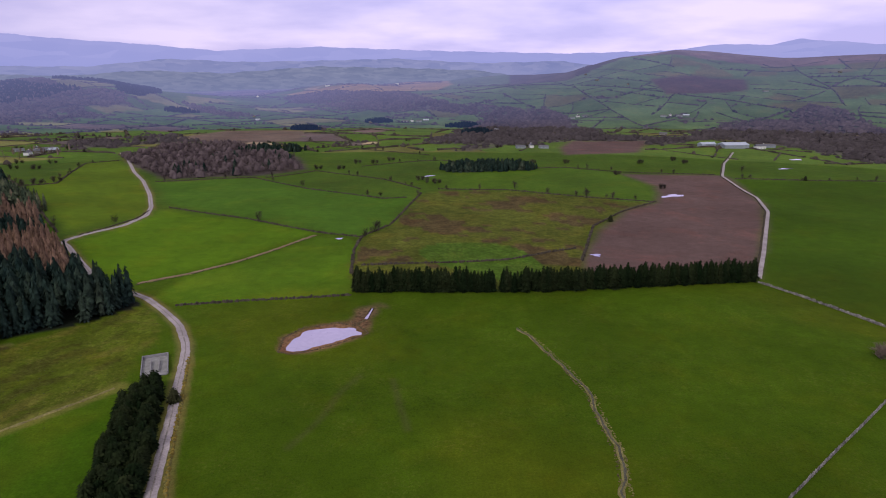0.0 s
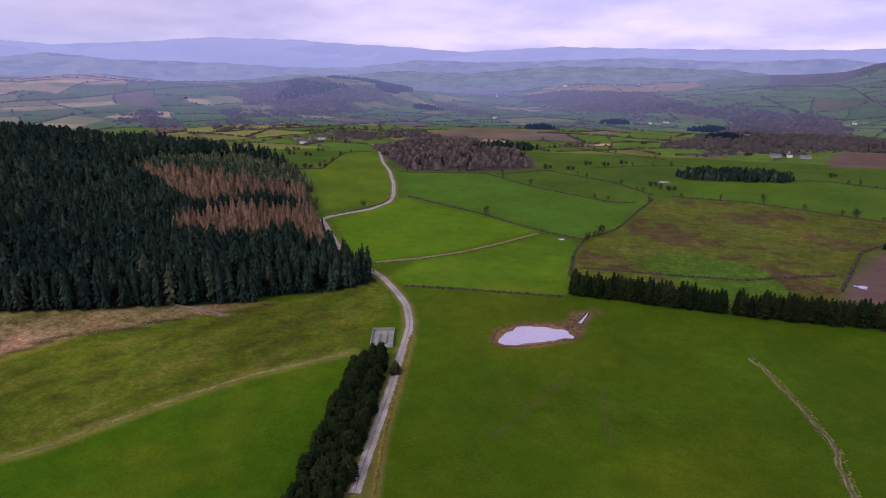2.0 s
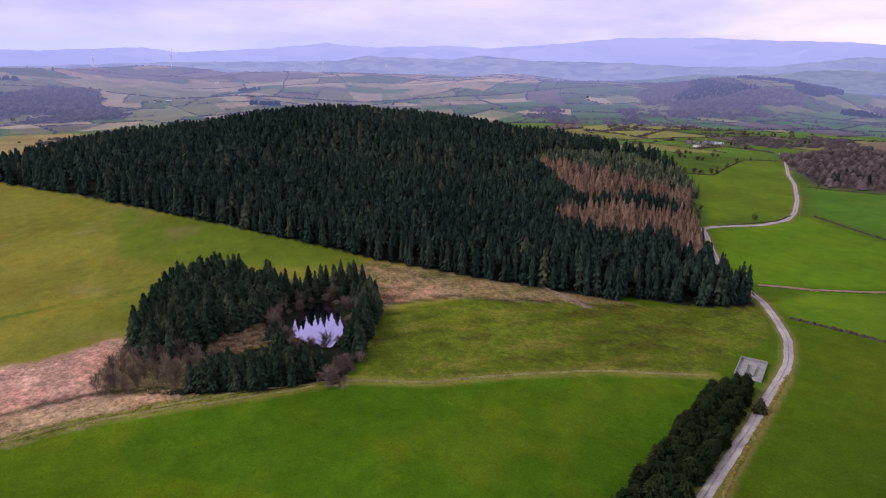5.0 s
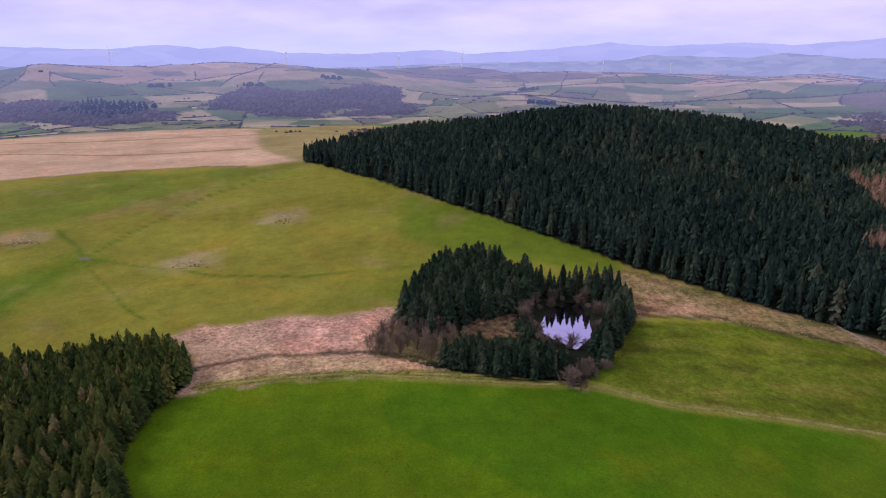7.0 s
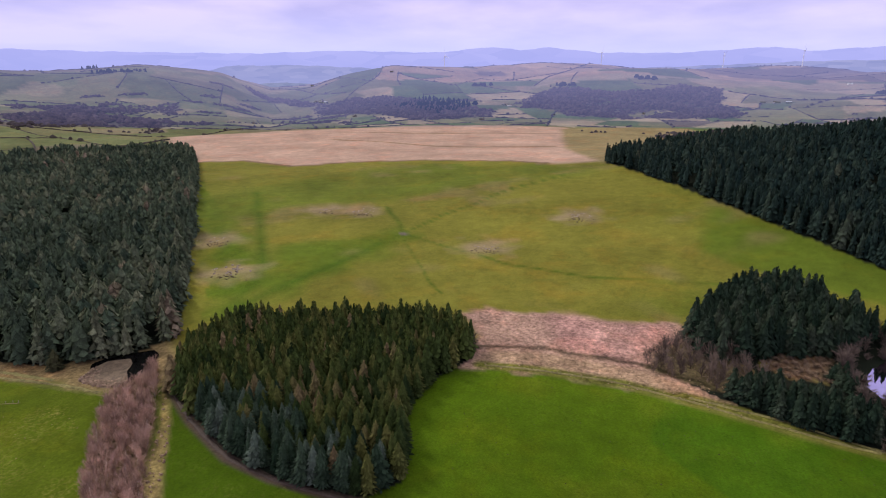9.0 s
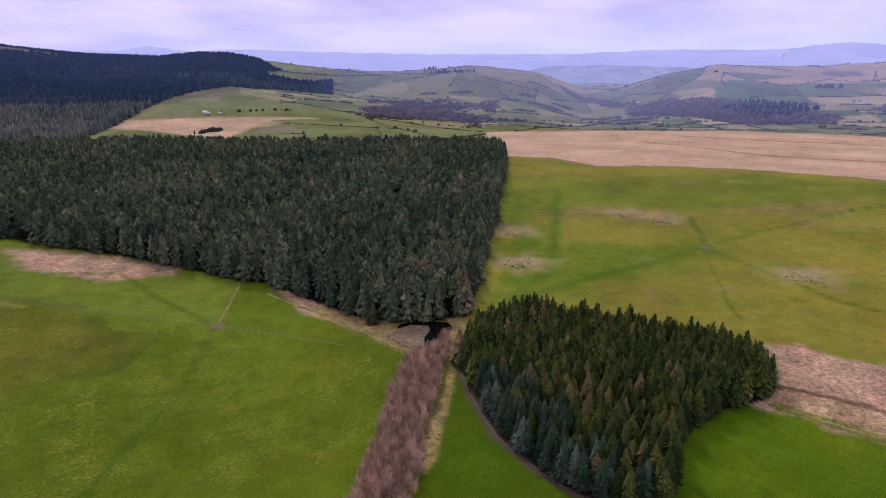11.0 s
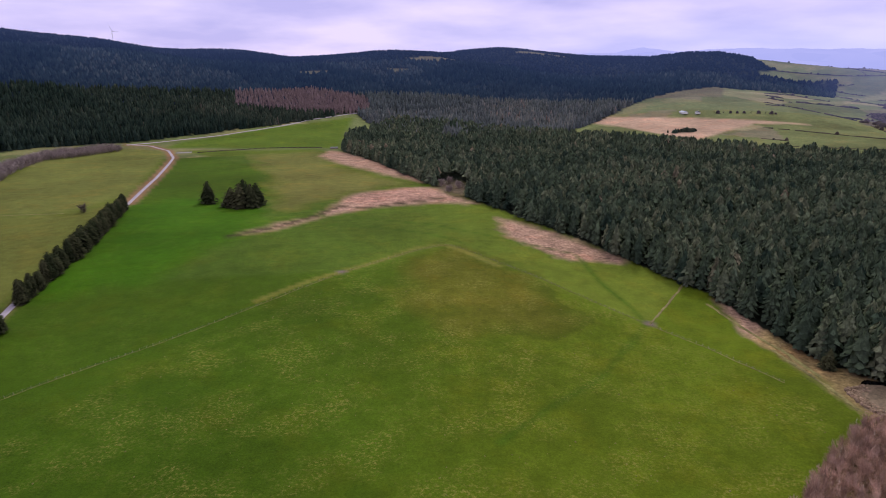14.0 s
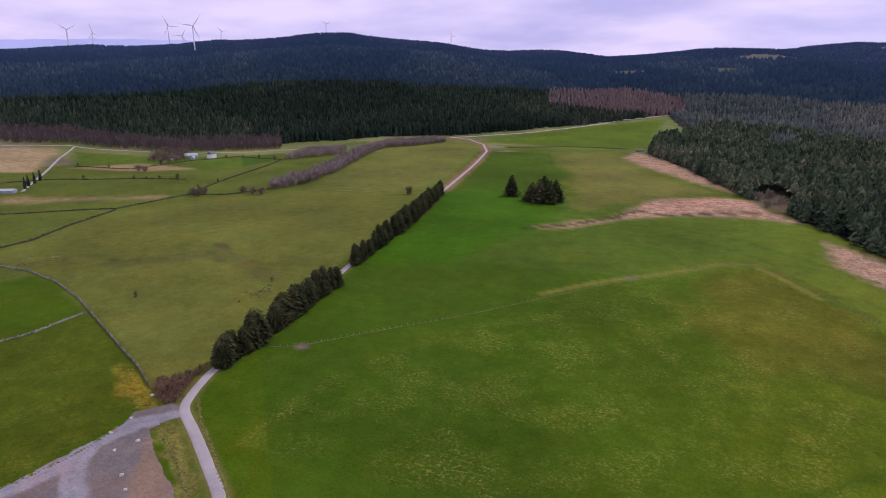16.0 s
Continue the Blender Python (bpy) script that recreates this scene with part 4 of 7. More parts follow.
def dark_wood(a, r):
    """Where the great conifer woods stand, from 0 to 1."""
    front = np.interp(a, [150, 156, 161, 166, 170, 184, 187, 195.6, 206, 212, 216, 221.5, 229.5, 234.3, 238.3, 242.6], [1950, 1900, 1700, 1350, 1150, 1150, 1440, 1275, 1150, 1150, 1110, 1085, 1095, 1170, 1270, 1310])
    back = np.interp(a, [147, 151, 153, 156], [2250, 2300, 2500, 9000])
    glades = np.zeros(np.shape(a), bool)
    for a0, r0, da, dr in ((190.5, 2010, 1.5, 26), (183.0, 2035, 1.1, 20), (180.0, 2190, 2.2, 34), (170.1, 2540, 2.6, 40), (216.0, 2090, 1.0, 24), (149.8, 2280, 2.4, 60)):
        glades = glades | ((((a - a0) / da) ** 2 + ((r - r0) / dr) ** 2 + 0.35 * wavy(a * 40, r, 18, a0)) < 1)
    return (r > front) & (r < back) & (a > 147) & (a < 262) & ~glades


def thicket(x, y):
    """Where leafless woods fill the dingles of the far farmland: above 0 within them."""
    a, r = bearing(x, y), np.hypot(x, y)
    n = wavy(x, y, 150, 2.0) + 0.75 * wavy(x, y, 63, 5.0) + 0.5 * wavy(x, y, 24, 1.0) + 0.3 * wavy(x, y, 9, 4.0)
    want = np.interp(a, [-45, -30, -8, 10, 22, 40, 55, 75, 100, 116, 125, 140, 150], [1.0, 0.95, 0.85, 0.7, 0.45, 0.55, 1.0, 1.15, 0.85, 0.7, 0.7, 0.9, 1.3])
    want = want + (1.2 - 0.55 * smooth(-a, -8, 4)) * smooth(r, 1750, 2500) + 0.7 * (1 - smooth(r, 1000, 1250))
    for poly in (VALLEY_A, VALLEY_B, VALLEY_C, VALLEY_D, VALLEY_E, VALLEY_F, VALLEY_G):
        k = np.where(inside(grow(poly, 60.0), x, y))[0]
        if len(k):
            d = edge_gap(np.stack([x[k], y[k]], -1), poly) * np.where(inside(poly, x[k], y[k]), 1, -1)
            want[k] = np.minimum(want[k], 0.5 - 1.5 * smooth(d, -60, 60))
    keep = (a > -42) & (a < 149) & (r > 960) & (r < 3000) & ~dark_wood(a, r)
    for poly in (FOREST_A, FOREST_B_ALL, MOOR, MOOR_W, PLOUGH_B, PLOUGH_C, HEATHER):
        keep &= ~inside(poly, x, y)
    return np.where(keep, n - want, -9.0)


def cover_at(x, y):
    a, r = bearing(x, y), np.hypot(x, y)
    kind, tone = field_of(x, y)
    colour = far_palette(a, r, kind) * tone[:, None]
    close = smooth(r, 900, 1000) < 0.5
    colour[close] = PASTURE
    colour[close & (a < 40) & (r > 480)] = (0.056, 0.102, 0.010)
    colour[close & (a > 55) & (a < 140) & (r > 240)] = OLIVE
    colour[close & (a > 140) & (a < 225)] = FIELDS[0][1]
    colour[close & (a >= 212) & (r > 420)] = (0.088, 0.112, 0.020)
    tuft = np.where(close, 0.2, 0.3)
    coarse = np.where(close, 0.1, 0.25)
    jx, jy = x + 1.2 * wavy(x, y, 9, 2.0) + 0.7 * wavy(x, y, 2.3, 1.0), y + 1.2 * wavy(x, y, 8, 5.0) + 0.7 * wavy(x, y, 2.7, 4.0)
    wild = (2.2 * wavy(x, y, 5, 3.0) + 1.6 * wavy(x, y, 1.9, 6.0))
    for poly, c, t, rough in FIELDS:
        q, s_ = np.array(poly), 1.0 if rough >= 0.5 else 0.0
        px, py = jx + s_ * wild, jy + s_ * wild
        k = np.where((px > q[:, 0].min() - 4) & (px < q[:, 0].max() + 4) & (py > q[:, 1].min() - 4) & (py < q[:, 1].max() + 4))[0]
        if not len(k):
            continue
        d = edge_gap(np.stack([px[k], py[k]], -1), poly) * np.where(inside(poly, px[k], py[k]), 1, -1)
        edge = np.clip(r[k] ** 2 / EYE * 0.0030, 0.8, 6)
        m = np.clip(0.5 + d / edge / 2, 0, 1)
        colour[k] = colour[k] * (1 - m[:, None]) + np.array(c) * m[:, None]
        tuft[k], coarse[k] = tuft[k] * (1 - m) + t * m, coarse[k] * (1 - m) + rough * m
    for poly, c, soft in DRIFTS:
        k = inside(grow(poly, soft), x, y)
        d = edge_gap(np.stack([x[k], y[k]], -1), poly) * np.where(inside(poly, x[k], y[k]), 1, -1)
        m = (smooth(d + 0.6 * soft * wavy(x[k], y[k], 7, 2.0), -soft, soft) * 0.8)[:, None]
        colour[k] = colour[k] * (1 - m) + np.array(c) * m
    k = inside(ROUGH, x, y) & (wavy(x, y, 16, 3.0) + 0.7 * wavy(x, y, 5, 1.0) > 0.35)
    colour[k] = BRACKEN
    k = inside(ROUGH, x, y) & (wavy(x, y, 30, 6.0) > 0.5)
    colour[k] = (0.075, 0.14, 0.015)
    # streaks of rush, dead grass and moist green along the slope
    u, v = 0.45 * x + 0.89 * y, 0.89 * x - 0.45 * y
    streak = wavy(u * 0.3, v, 3.2, 3.0) + 0.8 * wavy(u * 0.35, v, 1.3, 1.0) + 0.5 * wavy(u, v, 17, 2.0)
    for poly, low, high, c, part_of in ((OLIVE_N, 0.2, 0.9, (0.060, 0.058, 0.012), 0.7), (OLIVE_N, -0.3, -0.9, (0.155, 0.135, 0.028), 0.6), (RUSH_B, 0.0, 0.6, (0.115, 0.115, 0.028), 0.75), (RUSH_B, -0.5, -1.0, (0.075, 0.060, 0.028), 0.6)):
        k = inside(poly, x, y)
        m = (np.clip((streak[k] - low) / (high - low), 0, 1) * part_of)[:, None]
        colour[k] = colour[k] * (1 - m) + np.array(c) * m
    k = inside(VIVID_F, x, y) | inside(VIVID_G, x, y)
    m = (smooth(wavy(u[k] * 0.5, v[k], 12, 5.0) + 0.5 * wavy(x[k], y[k], 4, 2.0), 0.1, 1.0) * 0.38)[:, None]
    colour[k] = colour[k] * (1 - m) + np.array((0.105, 0.135, 0.008)) * m
    # greens scaled by bearing: palest near 165 degrees, deeper and less red past 185
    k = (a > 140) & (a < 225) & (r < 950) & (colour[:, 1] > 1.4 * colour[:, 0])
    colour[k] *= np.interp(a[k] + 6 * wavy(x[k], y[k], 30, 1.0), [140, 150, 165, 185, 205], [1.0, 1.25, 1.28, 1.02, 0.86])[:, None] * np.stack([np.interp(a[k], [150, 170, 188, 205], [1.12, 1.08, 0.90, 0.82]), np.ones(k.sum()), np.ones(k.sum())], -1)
    k = inside(OLIVE_M, x, y)
    m = (smooth(wavy(x[k], y[k], 70, 3.0) + 0.5 * wavy(x[k], y[k], 22, 1.0), -0.2, 0.9) * 0.72)[:, None]
    colour[k] = colour[k] * (1 - m) + np.array((0.098, 0.138, 0.014)) * m
    m = (smooth(wavy(x[k], y[k], 31, 5.0) + 0.6 * wavy(x[k], y[k], 9, 2.0), 0.4, 1.0) * 0.55)[:, None]
    colour[k] = colour[k] * (1 - m) + np.array((0.22, 0.17, 0.07)) * m
    k = (r < 420) & (a > -45) & (a < 25)
    m = (smooth(wavy(x[k], y[k], 42, 2.0) + 0.5 * wavy(x[k], y[k], 14, 6.0), 0.0, 1.0) * 0.5)[:, None]
    colour[k] = colour[k] * (1 - m) + colour[k] * np.array((1.75, 1.15, 1.3)) * m
    for line, c, w in WAYS + [(GORSE_LINE, (0.14, 0.125, 0.035), 3.0)]:
        k = near_line(line, x, y, w)[:, None]
        k = np.clip(k * 2, 0, 1)
        colour = colour * (1 - k) + np.array(c) * k
    for line, w in TRODDEN:
        k = (near_line(resample(line, 2.0), x + 2 * wavy(x, y, 11, 1.0), y + 2 * wavy(x, y, 17, 3.0), w) * (0.75 + 0.25 * wavy(x, y, 23, 2.0)))[:, None]
        colour = colour * (1 - k) + np.array((0.054, 0.108, 0.008)) * k
    for line in TRAILS:
        k = (near_line(line, x + wavy(x, y, 6, 1.0), y, 2.2) * 0.4)[:, None]
        colour = colour * (1 - k) + np.array((0.085, 0.075, 0.03)) * k
    for line, w in ((DITCH_A, 2.0), (DITCH_B, 1.9), (DITCH_C, 4.0)):
        k = (np.clip(near_line(line, x + 0.8 * wavy(x, y, 4, 2.0), y + 0.8 * wavy(x, y, 3, 1.0), w) * 2, 0, 1) * 0.8)[:, None]
        colour = colour * (1 - k) + np.array((0.045, 0.038, 0.018)) * k
    # one even pasture round the foot of the view
    k = (1 - smooth(r, 50, 125))[:, None]
    colour = colour * (1 - k) + np.array((0.062, 0.105, 0.006)) * k
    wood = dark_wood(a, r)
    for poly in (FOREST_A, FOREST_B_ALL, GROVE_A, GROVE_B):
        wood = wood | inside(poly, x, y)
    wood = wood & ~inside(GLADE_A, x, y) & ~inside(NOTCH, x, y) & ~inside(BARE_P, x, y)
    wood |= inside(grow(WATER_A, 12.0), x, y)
    # near-black floor under the woods and round the pond, darker past 1500 m
    colour[wood], tuft[wood], coarse[wood] = DARK_FLOOR, 0, 0
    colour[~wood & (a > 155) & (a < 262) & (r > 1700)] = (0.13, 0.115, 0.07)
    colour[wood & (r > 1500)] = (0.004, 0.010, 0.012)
    k = (smooth(thicket(x, y), -0.12, 0.12) * np.where(r > 950, 0.85, 0))[:, None]
    colour = colour * (1 - k) + np.array((0.10, 0.082, 0.088)) * k
    for p in (MARK_A[0], MARK_B[0], MARK_C[0], MARK_D[0]):
        k = np.clip(1.6 - np.hypot(x - p[0], (y - p[1])) / 2.6, 0, 1)[:, None]
        colour = colour * (1 - k) + np.array((0.17, 0.135, 0.125)) * k
    for p in ROCKS:
        k = (np.clip(1.5 - np.hypot(x - p[0], y - p[1]) / 17.0 + 0.6 * wavy(x, y, 4, p[0]), 0, 1) * 0.8)[:, None]
        colour = colour * (1 - k) + np.array((0.30, 0.225, 0.125)) * k
    return colour, tuft, coarse


GORSE_LINE = [((x0 + x1) / 2, (y0 + y1) / 2) for (x0, y0), (x1, y1) in zip(GORSE[:4], GORSE[:4:-1])]
FOREST_A = FOREST_A_FRONT + FOREST_A_SIDE[1:] + FOREST_A_BACK + [(-520, 600), (-640, 470), (-740, 310), (-780, 130), (-760, 0)]
FOREST_B_ALL = FOREST_B_LEFT[:-5:-1] + FOREST_B[2:] + [(-700, -760), (-560, -880), (-430, -960), (-330, -1090), (-200, -1200), (-60, -1310), (80, -1330), (150, -1150)]


def grid_mesh(name, xs, ys, zs, rows, cols, closed):
    me = bpy.data.meshes.new(name)
    idx = np.arange(rows * cols).reshape(rows, cols)
    nxt = np.roll(idx, -1, axis=1) if closed else idx[:, 1:]
    cur = idx if closed else idx[:, :-1]
    quads = np.stack([cur[:-1], cur[1:], nxt[1:], nxt[:-1]], -1).reshape(-1, 4)
    raw_mesh(me, np.stack([xs, ys, zs], -1), quads)
    return me


def raw_mesh(me, verts, faces):
    """Fills a mesh from arrays of corners and of faces that all have the same number of corners."""
    n = faces.shape[1]
    me.vertices.add(len(verts))
    me.vertices.foreach_set("co", np.ascontiguousarray(verts, np.float32).ravel())
    me.loops.add(faces.size)
    me.loops.foreach_set("vertex_index", np.ascontiguousarray(faces, np.int32).ravel())
    me.polygons.add(len(faces))
    me.polygons.foreach_set("loop_start", np.arange(0, faces.size, n, dtype=np.int32))
    me.update(calc_edges=True)


fine = np.arange(-42.0, 246.0, 0.32)
bearings = np.concatenate([fine, np.arange(246, 318, 3.0)])
down = np.radians(np.concatenate([[89.95, 87, 80, 65, 55, 48, 44], np.arange(41, 9.0, -0.2)]))
reach = np.concatenate([EYE / np.tan(down), np.geomspace(735, 3200, 125), np.linspace(3260, 4950, 14)])


def lay_ground(name, rings, mat, label, category, veiled):
    A, D = np.meshgrid(bearings, rings)
    A, D = A.ravel(), D.ravel()
    X, Y = -D * np.sin(np.radians(A)), D * np.cos(np.radians(A))
    me = grid_mesh(name, X, Y, terrain(X, Y), len(rings), len(bearings), True)
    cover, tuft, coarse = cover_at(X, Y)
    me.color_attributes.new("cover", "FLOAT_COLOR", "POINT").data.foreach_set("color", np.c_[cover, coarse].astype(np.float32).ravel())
    me.attributes.new("tuft", "FLOAT", "POINT").data.foreach_set("value", tuft.astype(np.float32))
    # share of painted haze at each corner
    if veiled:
        me.attributes.new("veil", "FLOAT", "POINT").data.foreach_set("value", haze_amount(A, D).astype(np.float32))
    me.materials.append(mat)
    me.polygons.foreach_set("use_smooth", np.ones(len(me.polygons), bool))
    tagged(new(name, me), label, category, kind="structure")


# the land about the camera, and the distant hills that stand behind it as a backdrop
split_at = int(np.searchsorted(reach, 1500))
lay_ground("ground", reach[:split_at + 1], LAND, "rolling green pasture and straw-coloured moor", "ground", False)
lay_ground("backdrop", reach[split_at:], DISTANT_LAND, "distant hill farmland, moor and forest with painted haze", "hills", True)

# ---- helpers for things ----
def part(name, bm, mat, parent=None, label=""):
    """Links a bmesh as one mesh object, under parent if there is one."""
    me = bpy.data.meshes.new(name)
    bm.to_mesh(me)
    bm.free()
    me.materials.append(mat)
    ob = new(name, me)
    ob.parent = parent
    if label:
        ob["label"] = label
    return ob


def box(bm, x0, y0, z0, x1, y1, z1):
    v = [bm.verts.new(p) for p in ((x0, y0, z0), (x1, y0, z0), (x1, y1, z0), (x0, y1, z0), (x0, y0, z1), (x1, y0, z1), (x1, y1, z1), (x0, y1, z1))]
    for f in ((3, 2, 1, 0), (4, 5, 6, 7), (0, 1, 5, 4), (1, 2, 6, 5), (2, 3, 7, 6), (3, 0, 4, 7)):
        bm.faces.new([v[k] for k in f])
    return bm


def tube(bm, base, top, r0, r1, sides=8):
    """A tapered round bar from base to top."""
    base, top = Vector(base), Vector(top)
    turn = (top - base).to_track_quat("Z", "Y")
    rings = []
    for p, r in ((base, r0), (top, r1)):
        rings.append([bm.verts.new(p + turn @ Vector((r * math.cos(2 * math.pi * k / sides), r * math.sin(2 * math.pi * k / sides), 0))) for k in range(sides)])
    for k in range(sides):
        bm.faces.new((rings[0][k], rings[0][(k + 1) % sides], rings[1][(k + 1) % sides], rings[1][k]))
    bm.faces.new(rings[1])
    bm.faces.new(rings[0][::-1])
    return bm


def ribbon(name, line, width, mat, lift=0.12, ragged=0.12, step=2.5, wobble=0.0):
    """A track that lies on the ground: crowned, with ragged edges that dip into the verge."""
    q = resample(line, step)
    d = np.gradient(q, axis=0)
    d /= np.maximum(np.linalg.norm(d, axis=1), 1e-6)[:, None]
    side = np.stack([-d[:, 1], d[:, 0]], -1)
    q = q + side * (wobble * (wavy(q[:, 0], q[:, 1], 4.5, 1.0) + 0.6 * wavy(q[:, 0], q[:, 1], 1.7, 3.0)))[:, None]
    g = np.random.default_rng(len(q))
    cols = []
    for f, dz in ((-1.25, -0.35), (-1, 0.0), (-0.35, 0.05), (0.35, 0.05), (1, 0.0), (1.25, -0.35)):
        o = width / 2 * f * (1 + (g.uniform(-ragged, ragged, len(q)) if abs(f) >= 1 else 0))
        p = q + side * np.atleast_1d(o)[..., None] if np.ndim(o) else q + side * o
        cols.append(np.c_[p, terrain(p[:, 0], p[:, 1]) + lift + dz])
    v = np.stack(cols, 1)
    me = bpy.data.meshes.new(name)
    idx = np.arange(len(q) * 6).reshape(len(q), 6)
    raw_mesh(me, v.reshape(-1, 3), np.stack([idx[:-1, :-1], idx[:-1, 1:], idx[1:, 1:], idx[1:, :-1]], -1).reshape(-1, 4)[:, ::-1])
    me.materials.append(mat)
    return new(name, me)


for n, (line, width) in enumerate(((BANK_A, 1.4), (BANK_B, 1.4), (DITCH, 1.7), (FENCE_A, 0.3), (FENCE_B, 0.5), (FENCE_C, 1.2), (TRACK_FIELD, 3.2), (WAY_A, 1.6), (WAY_B, 1.8), (H17, 1.4))):
    tagged(ribbon("verge", line, width, VERGE, 0.06, 0.5, wobble=0.9 if line is DITCH else 0.3), "dry straw-coloured grass along a bank", "verge", kind="structure")


def sheet(name, poly, z, mat, thick=0.0):
    """A level patch with a softened outline."""
    q = resample(list(poly) + [poly[0]], 0.8)[:-1]
    q = q + np.stack([0.9 * wavy(q[:, 0], q[:, 1], 2.3, 1.0) + 0.4 * wavy(q[:, 0], q[:, 1], 0.8, 3.0), 0.9 * wavy(q[:, 0], q[:, 1], 2.6, 4.0)], -1)
    bm = bmesh.new()
    f = bm.faces.new([bm.verts.new((x, y, z)) for x, y in q])
    f.normal_update()
    if f.normal.z < 0:
        f.normal_flip()
    bmesh.ops.triangulate(bm, faces=bm.faces[:])
    return part(name, bm, mat)


# ---- water and ways ----
DITCH_MUD = material("ditch_mud", (0.085, 0.080, 0.055), rough=0.8, grain=(0.25, 1.5), bump=0.4, mottle=0.4)
for poly, label in ((WATER_A, "dark still pond ringed by conifers"), (WATER_B, "pale pond with muddy banks in the green pasture"), (WATER_C, "narrow black pool among rushes")):
    tagged(sheet("water", grow(poly, 3.0), pond_level(poly), WATER_DARK if poly is WATER_C else WATER_POOL if poly is WATER_A else WATER), label, "pond", kind="structure")
tagged(sheet("islet", ISLAND_C, pond_level(WATER_C) + 0.3, material("reedy_peat", (0.17, 0.125, 0.085), grain=(0.4, 2.5), bump=0.5, mottle=0.4)), "brown reedy islet in the black pool", "islet", kind="structure")
tagged(ribbon("water", INLET, 1.5, WATER, 0.35), "narrow wet inlet of the pond", "water", kind="structure")
UNDER = [(110, -90), (100, -80), (66, -40), (18, 22), (-30, 74), (-77, 127)]
tagged(ribbon("road", LANE_N, 3.4, GRAVEL_WORN), "pale gravel farm lane between pastures", "lane", kind="structure")
LANE_MIDDLE = material("grassy_lane_middle", (0.25, 0.215, 0.20), grain=(0.2, 1.6), mottle=0.4)
tagged(ribbon("path", LANE_N, 0.45, LANE_MIDDLE, 0.19, 0.5), "worn grassy strip between the lane's wheel tracks", "lane", kind="structure")
tagged(ribbon("road", UNDER, 3.4, GRAVEL_WORN), "pale gravel farm lane across the pasture", "lane", kind="structure")
tagged(ribbon("road", [(110, -90)] + LANE_S, 3.4, GRAVEL, ragged=0.04), "pale gravel lane beside a conifer row", "lane", kind="structure")
tagged(ribbon("road", LANE_E, 2.6, GRAVEL_WORN), "wet gravel lane up to the farm", "lane", kind="structure")
tagged(ribbon("road", ROAD_WOOD, 5.5, GRAVEL), "pale forest road along the wood's edge", "road", kind="structure")
tagged(ribbon("road", ROAD_HOUSE, 3.6, GRAVEL_WORN), "narrow road past the white house", "road", kind="structure")
tagged(ribbon("path", TRACK_FIELD, 1.6, EARTH_MAT, 0.2, 0.1), "bare earth field track along a bank", "track", kind="structure")
tagged(ribbon("path", MUD_EDGE, 1.6, MUD_MAT, 0.1, 0.4), "dark muddy path along the plantation", "track", kind="structure")
tagged(ribbon("road", ROAD_HOUSE2, 3.2, GRAVEL_WORN), "narrow side road down to the barn", "road", kind="structure")
tagged(ribbon("path", PATH_FOREST, 1.5, EARTH_MAT, 0.06, 0.4), "short worn stony track among rushes", "track", kind="structure")
tagged(ribbon("path", DITCH, 0.7, DITCH_MUD, 0.16, 0.6, 1.2, 0.9), "worn wet ditch line through the pasture", "ditch", kind="structure")


def yard_floor():
    """Worn gravel where two lanes meet, with paler wheel tracks and a spread of bare brown earth."""
    X, Y = np.meshgrid(np.arange(120, 186, 0.5), np.arange(-140, -56, 0.5))
    x, y = X.ravel(), Y.ravel()
    jx, jy = x + 0.9 * wavy(x, y, 3, 1.0) + 0.4 * wavy(x, y, 0.9, 2.0), y + 0.9 * wavy(x, y, 2.6, 4.0)
    keep = inside(YARD, jx, jy) | inside(EARTH, jx, jy)
    cover = np.tile(np.array((0.165, 0.138, 0.150)), (len(x), 1))

    def blend(c, m):
        m = np.clip(m, 0, 1)[:, None]
        cover[:] = cover * (1 - m) + np.array(c) * m
    d = edge_gap(np.stack([jx, jy], -1), EARTH) * np.where(inside(EARTH, jx, jy), 1, -1)
    blend((0.20, 0.135, 0.115), 0.6 * smooth(wavy(x, y, 6, 2.0), 0.1, 0.9))
    blend((0.235, 0.155, 0.125), smooth(d + 2.5 * wavy(x, y, 4, 3.0), -4, 3))
    blend((0.22, 0.20, 0.08), 0.5 * smooth(wavy(x, y, 3.5, 5.0) + 0.5 * wavy(x, y, 1.2, 1.0), 0.75, 1.2))
    for line, w in ((TRACK_YARD, 5.5), (TRACK_YARD2, 5.0)):
        k = near_line(resample(line, 1.0), jx, jy, w)
        blend((0.27, 0.25, 0.31), 0.9 * smooth(k, 0.05, 0.5))
        blend((0.22, 0.20, 0.24), 0.5 * smooth(k, 0.85, 1.0))
    Z = terrain(x, y) + np.where(keep, 0.12, -0.3)
    idx = np.arange(X.size).reshape(X.shape)
    quads = np.stack([idx[:-1, :-1], idx[:-1, 1:], idx[1:, 1:], idx[1:, :-1]], -1).reshape(-1, 4)
    quads = quads[keep[quads].any(axis=1)]
    me = bpy.data.meshes.new("yard")
    raw_mesh(me, np.stack([x, y, Z], -1), quads)
    me.color_attributes.new("cover", "FLOAT_COLOR", "POINT").data.foreach_set("color", np.c_[cover, np.full(len(x), 0.1)].astype(np.float32).ravel())
    me.attributes.new("tuft", "FLOAT", "POINT").data.foreach_set("value", np.zeros(len(x), np.float32))
    me.materials.append(LAND)
    tagged(new("yard", me), "grey gravel yard with brown earth where two lanes meet", "yard", kind="structure")


yard_floor()


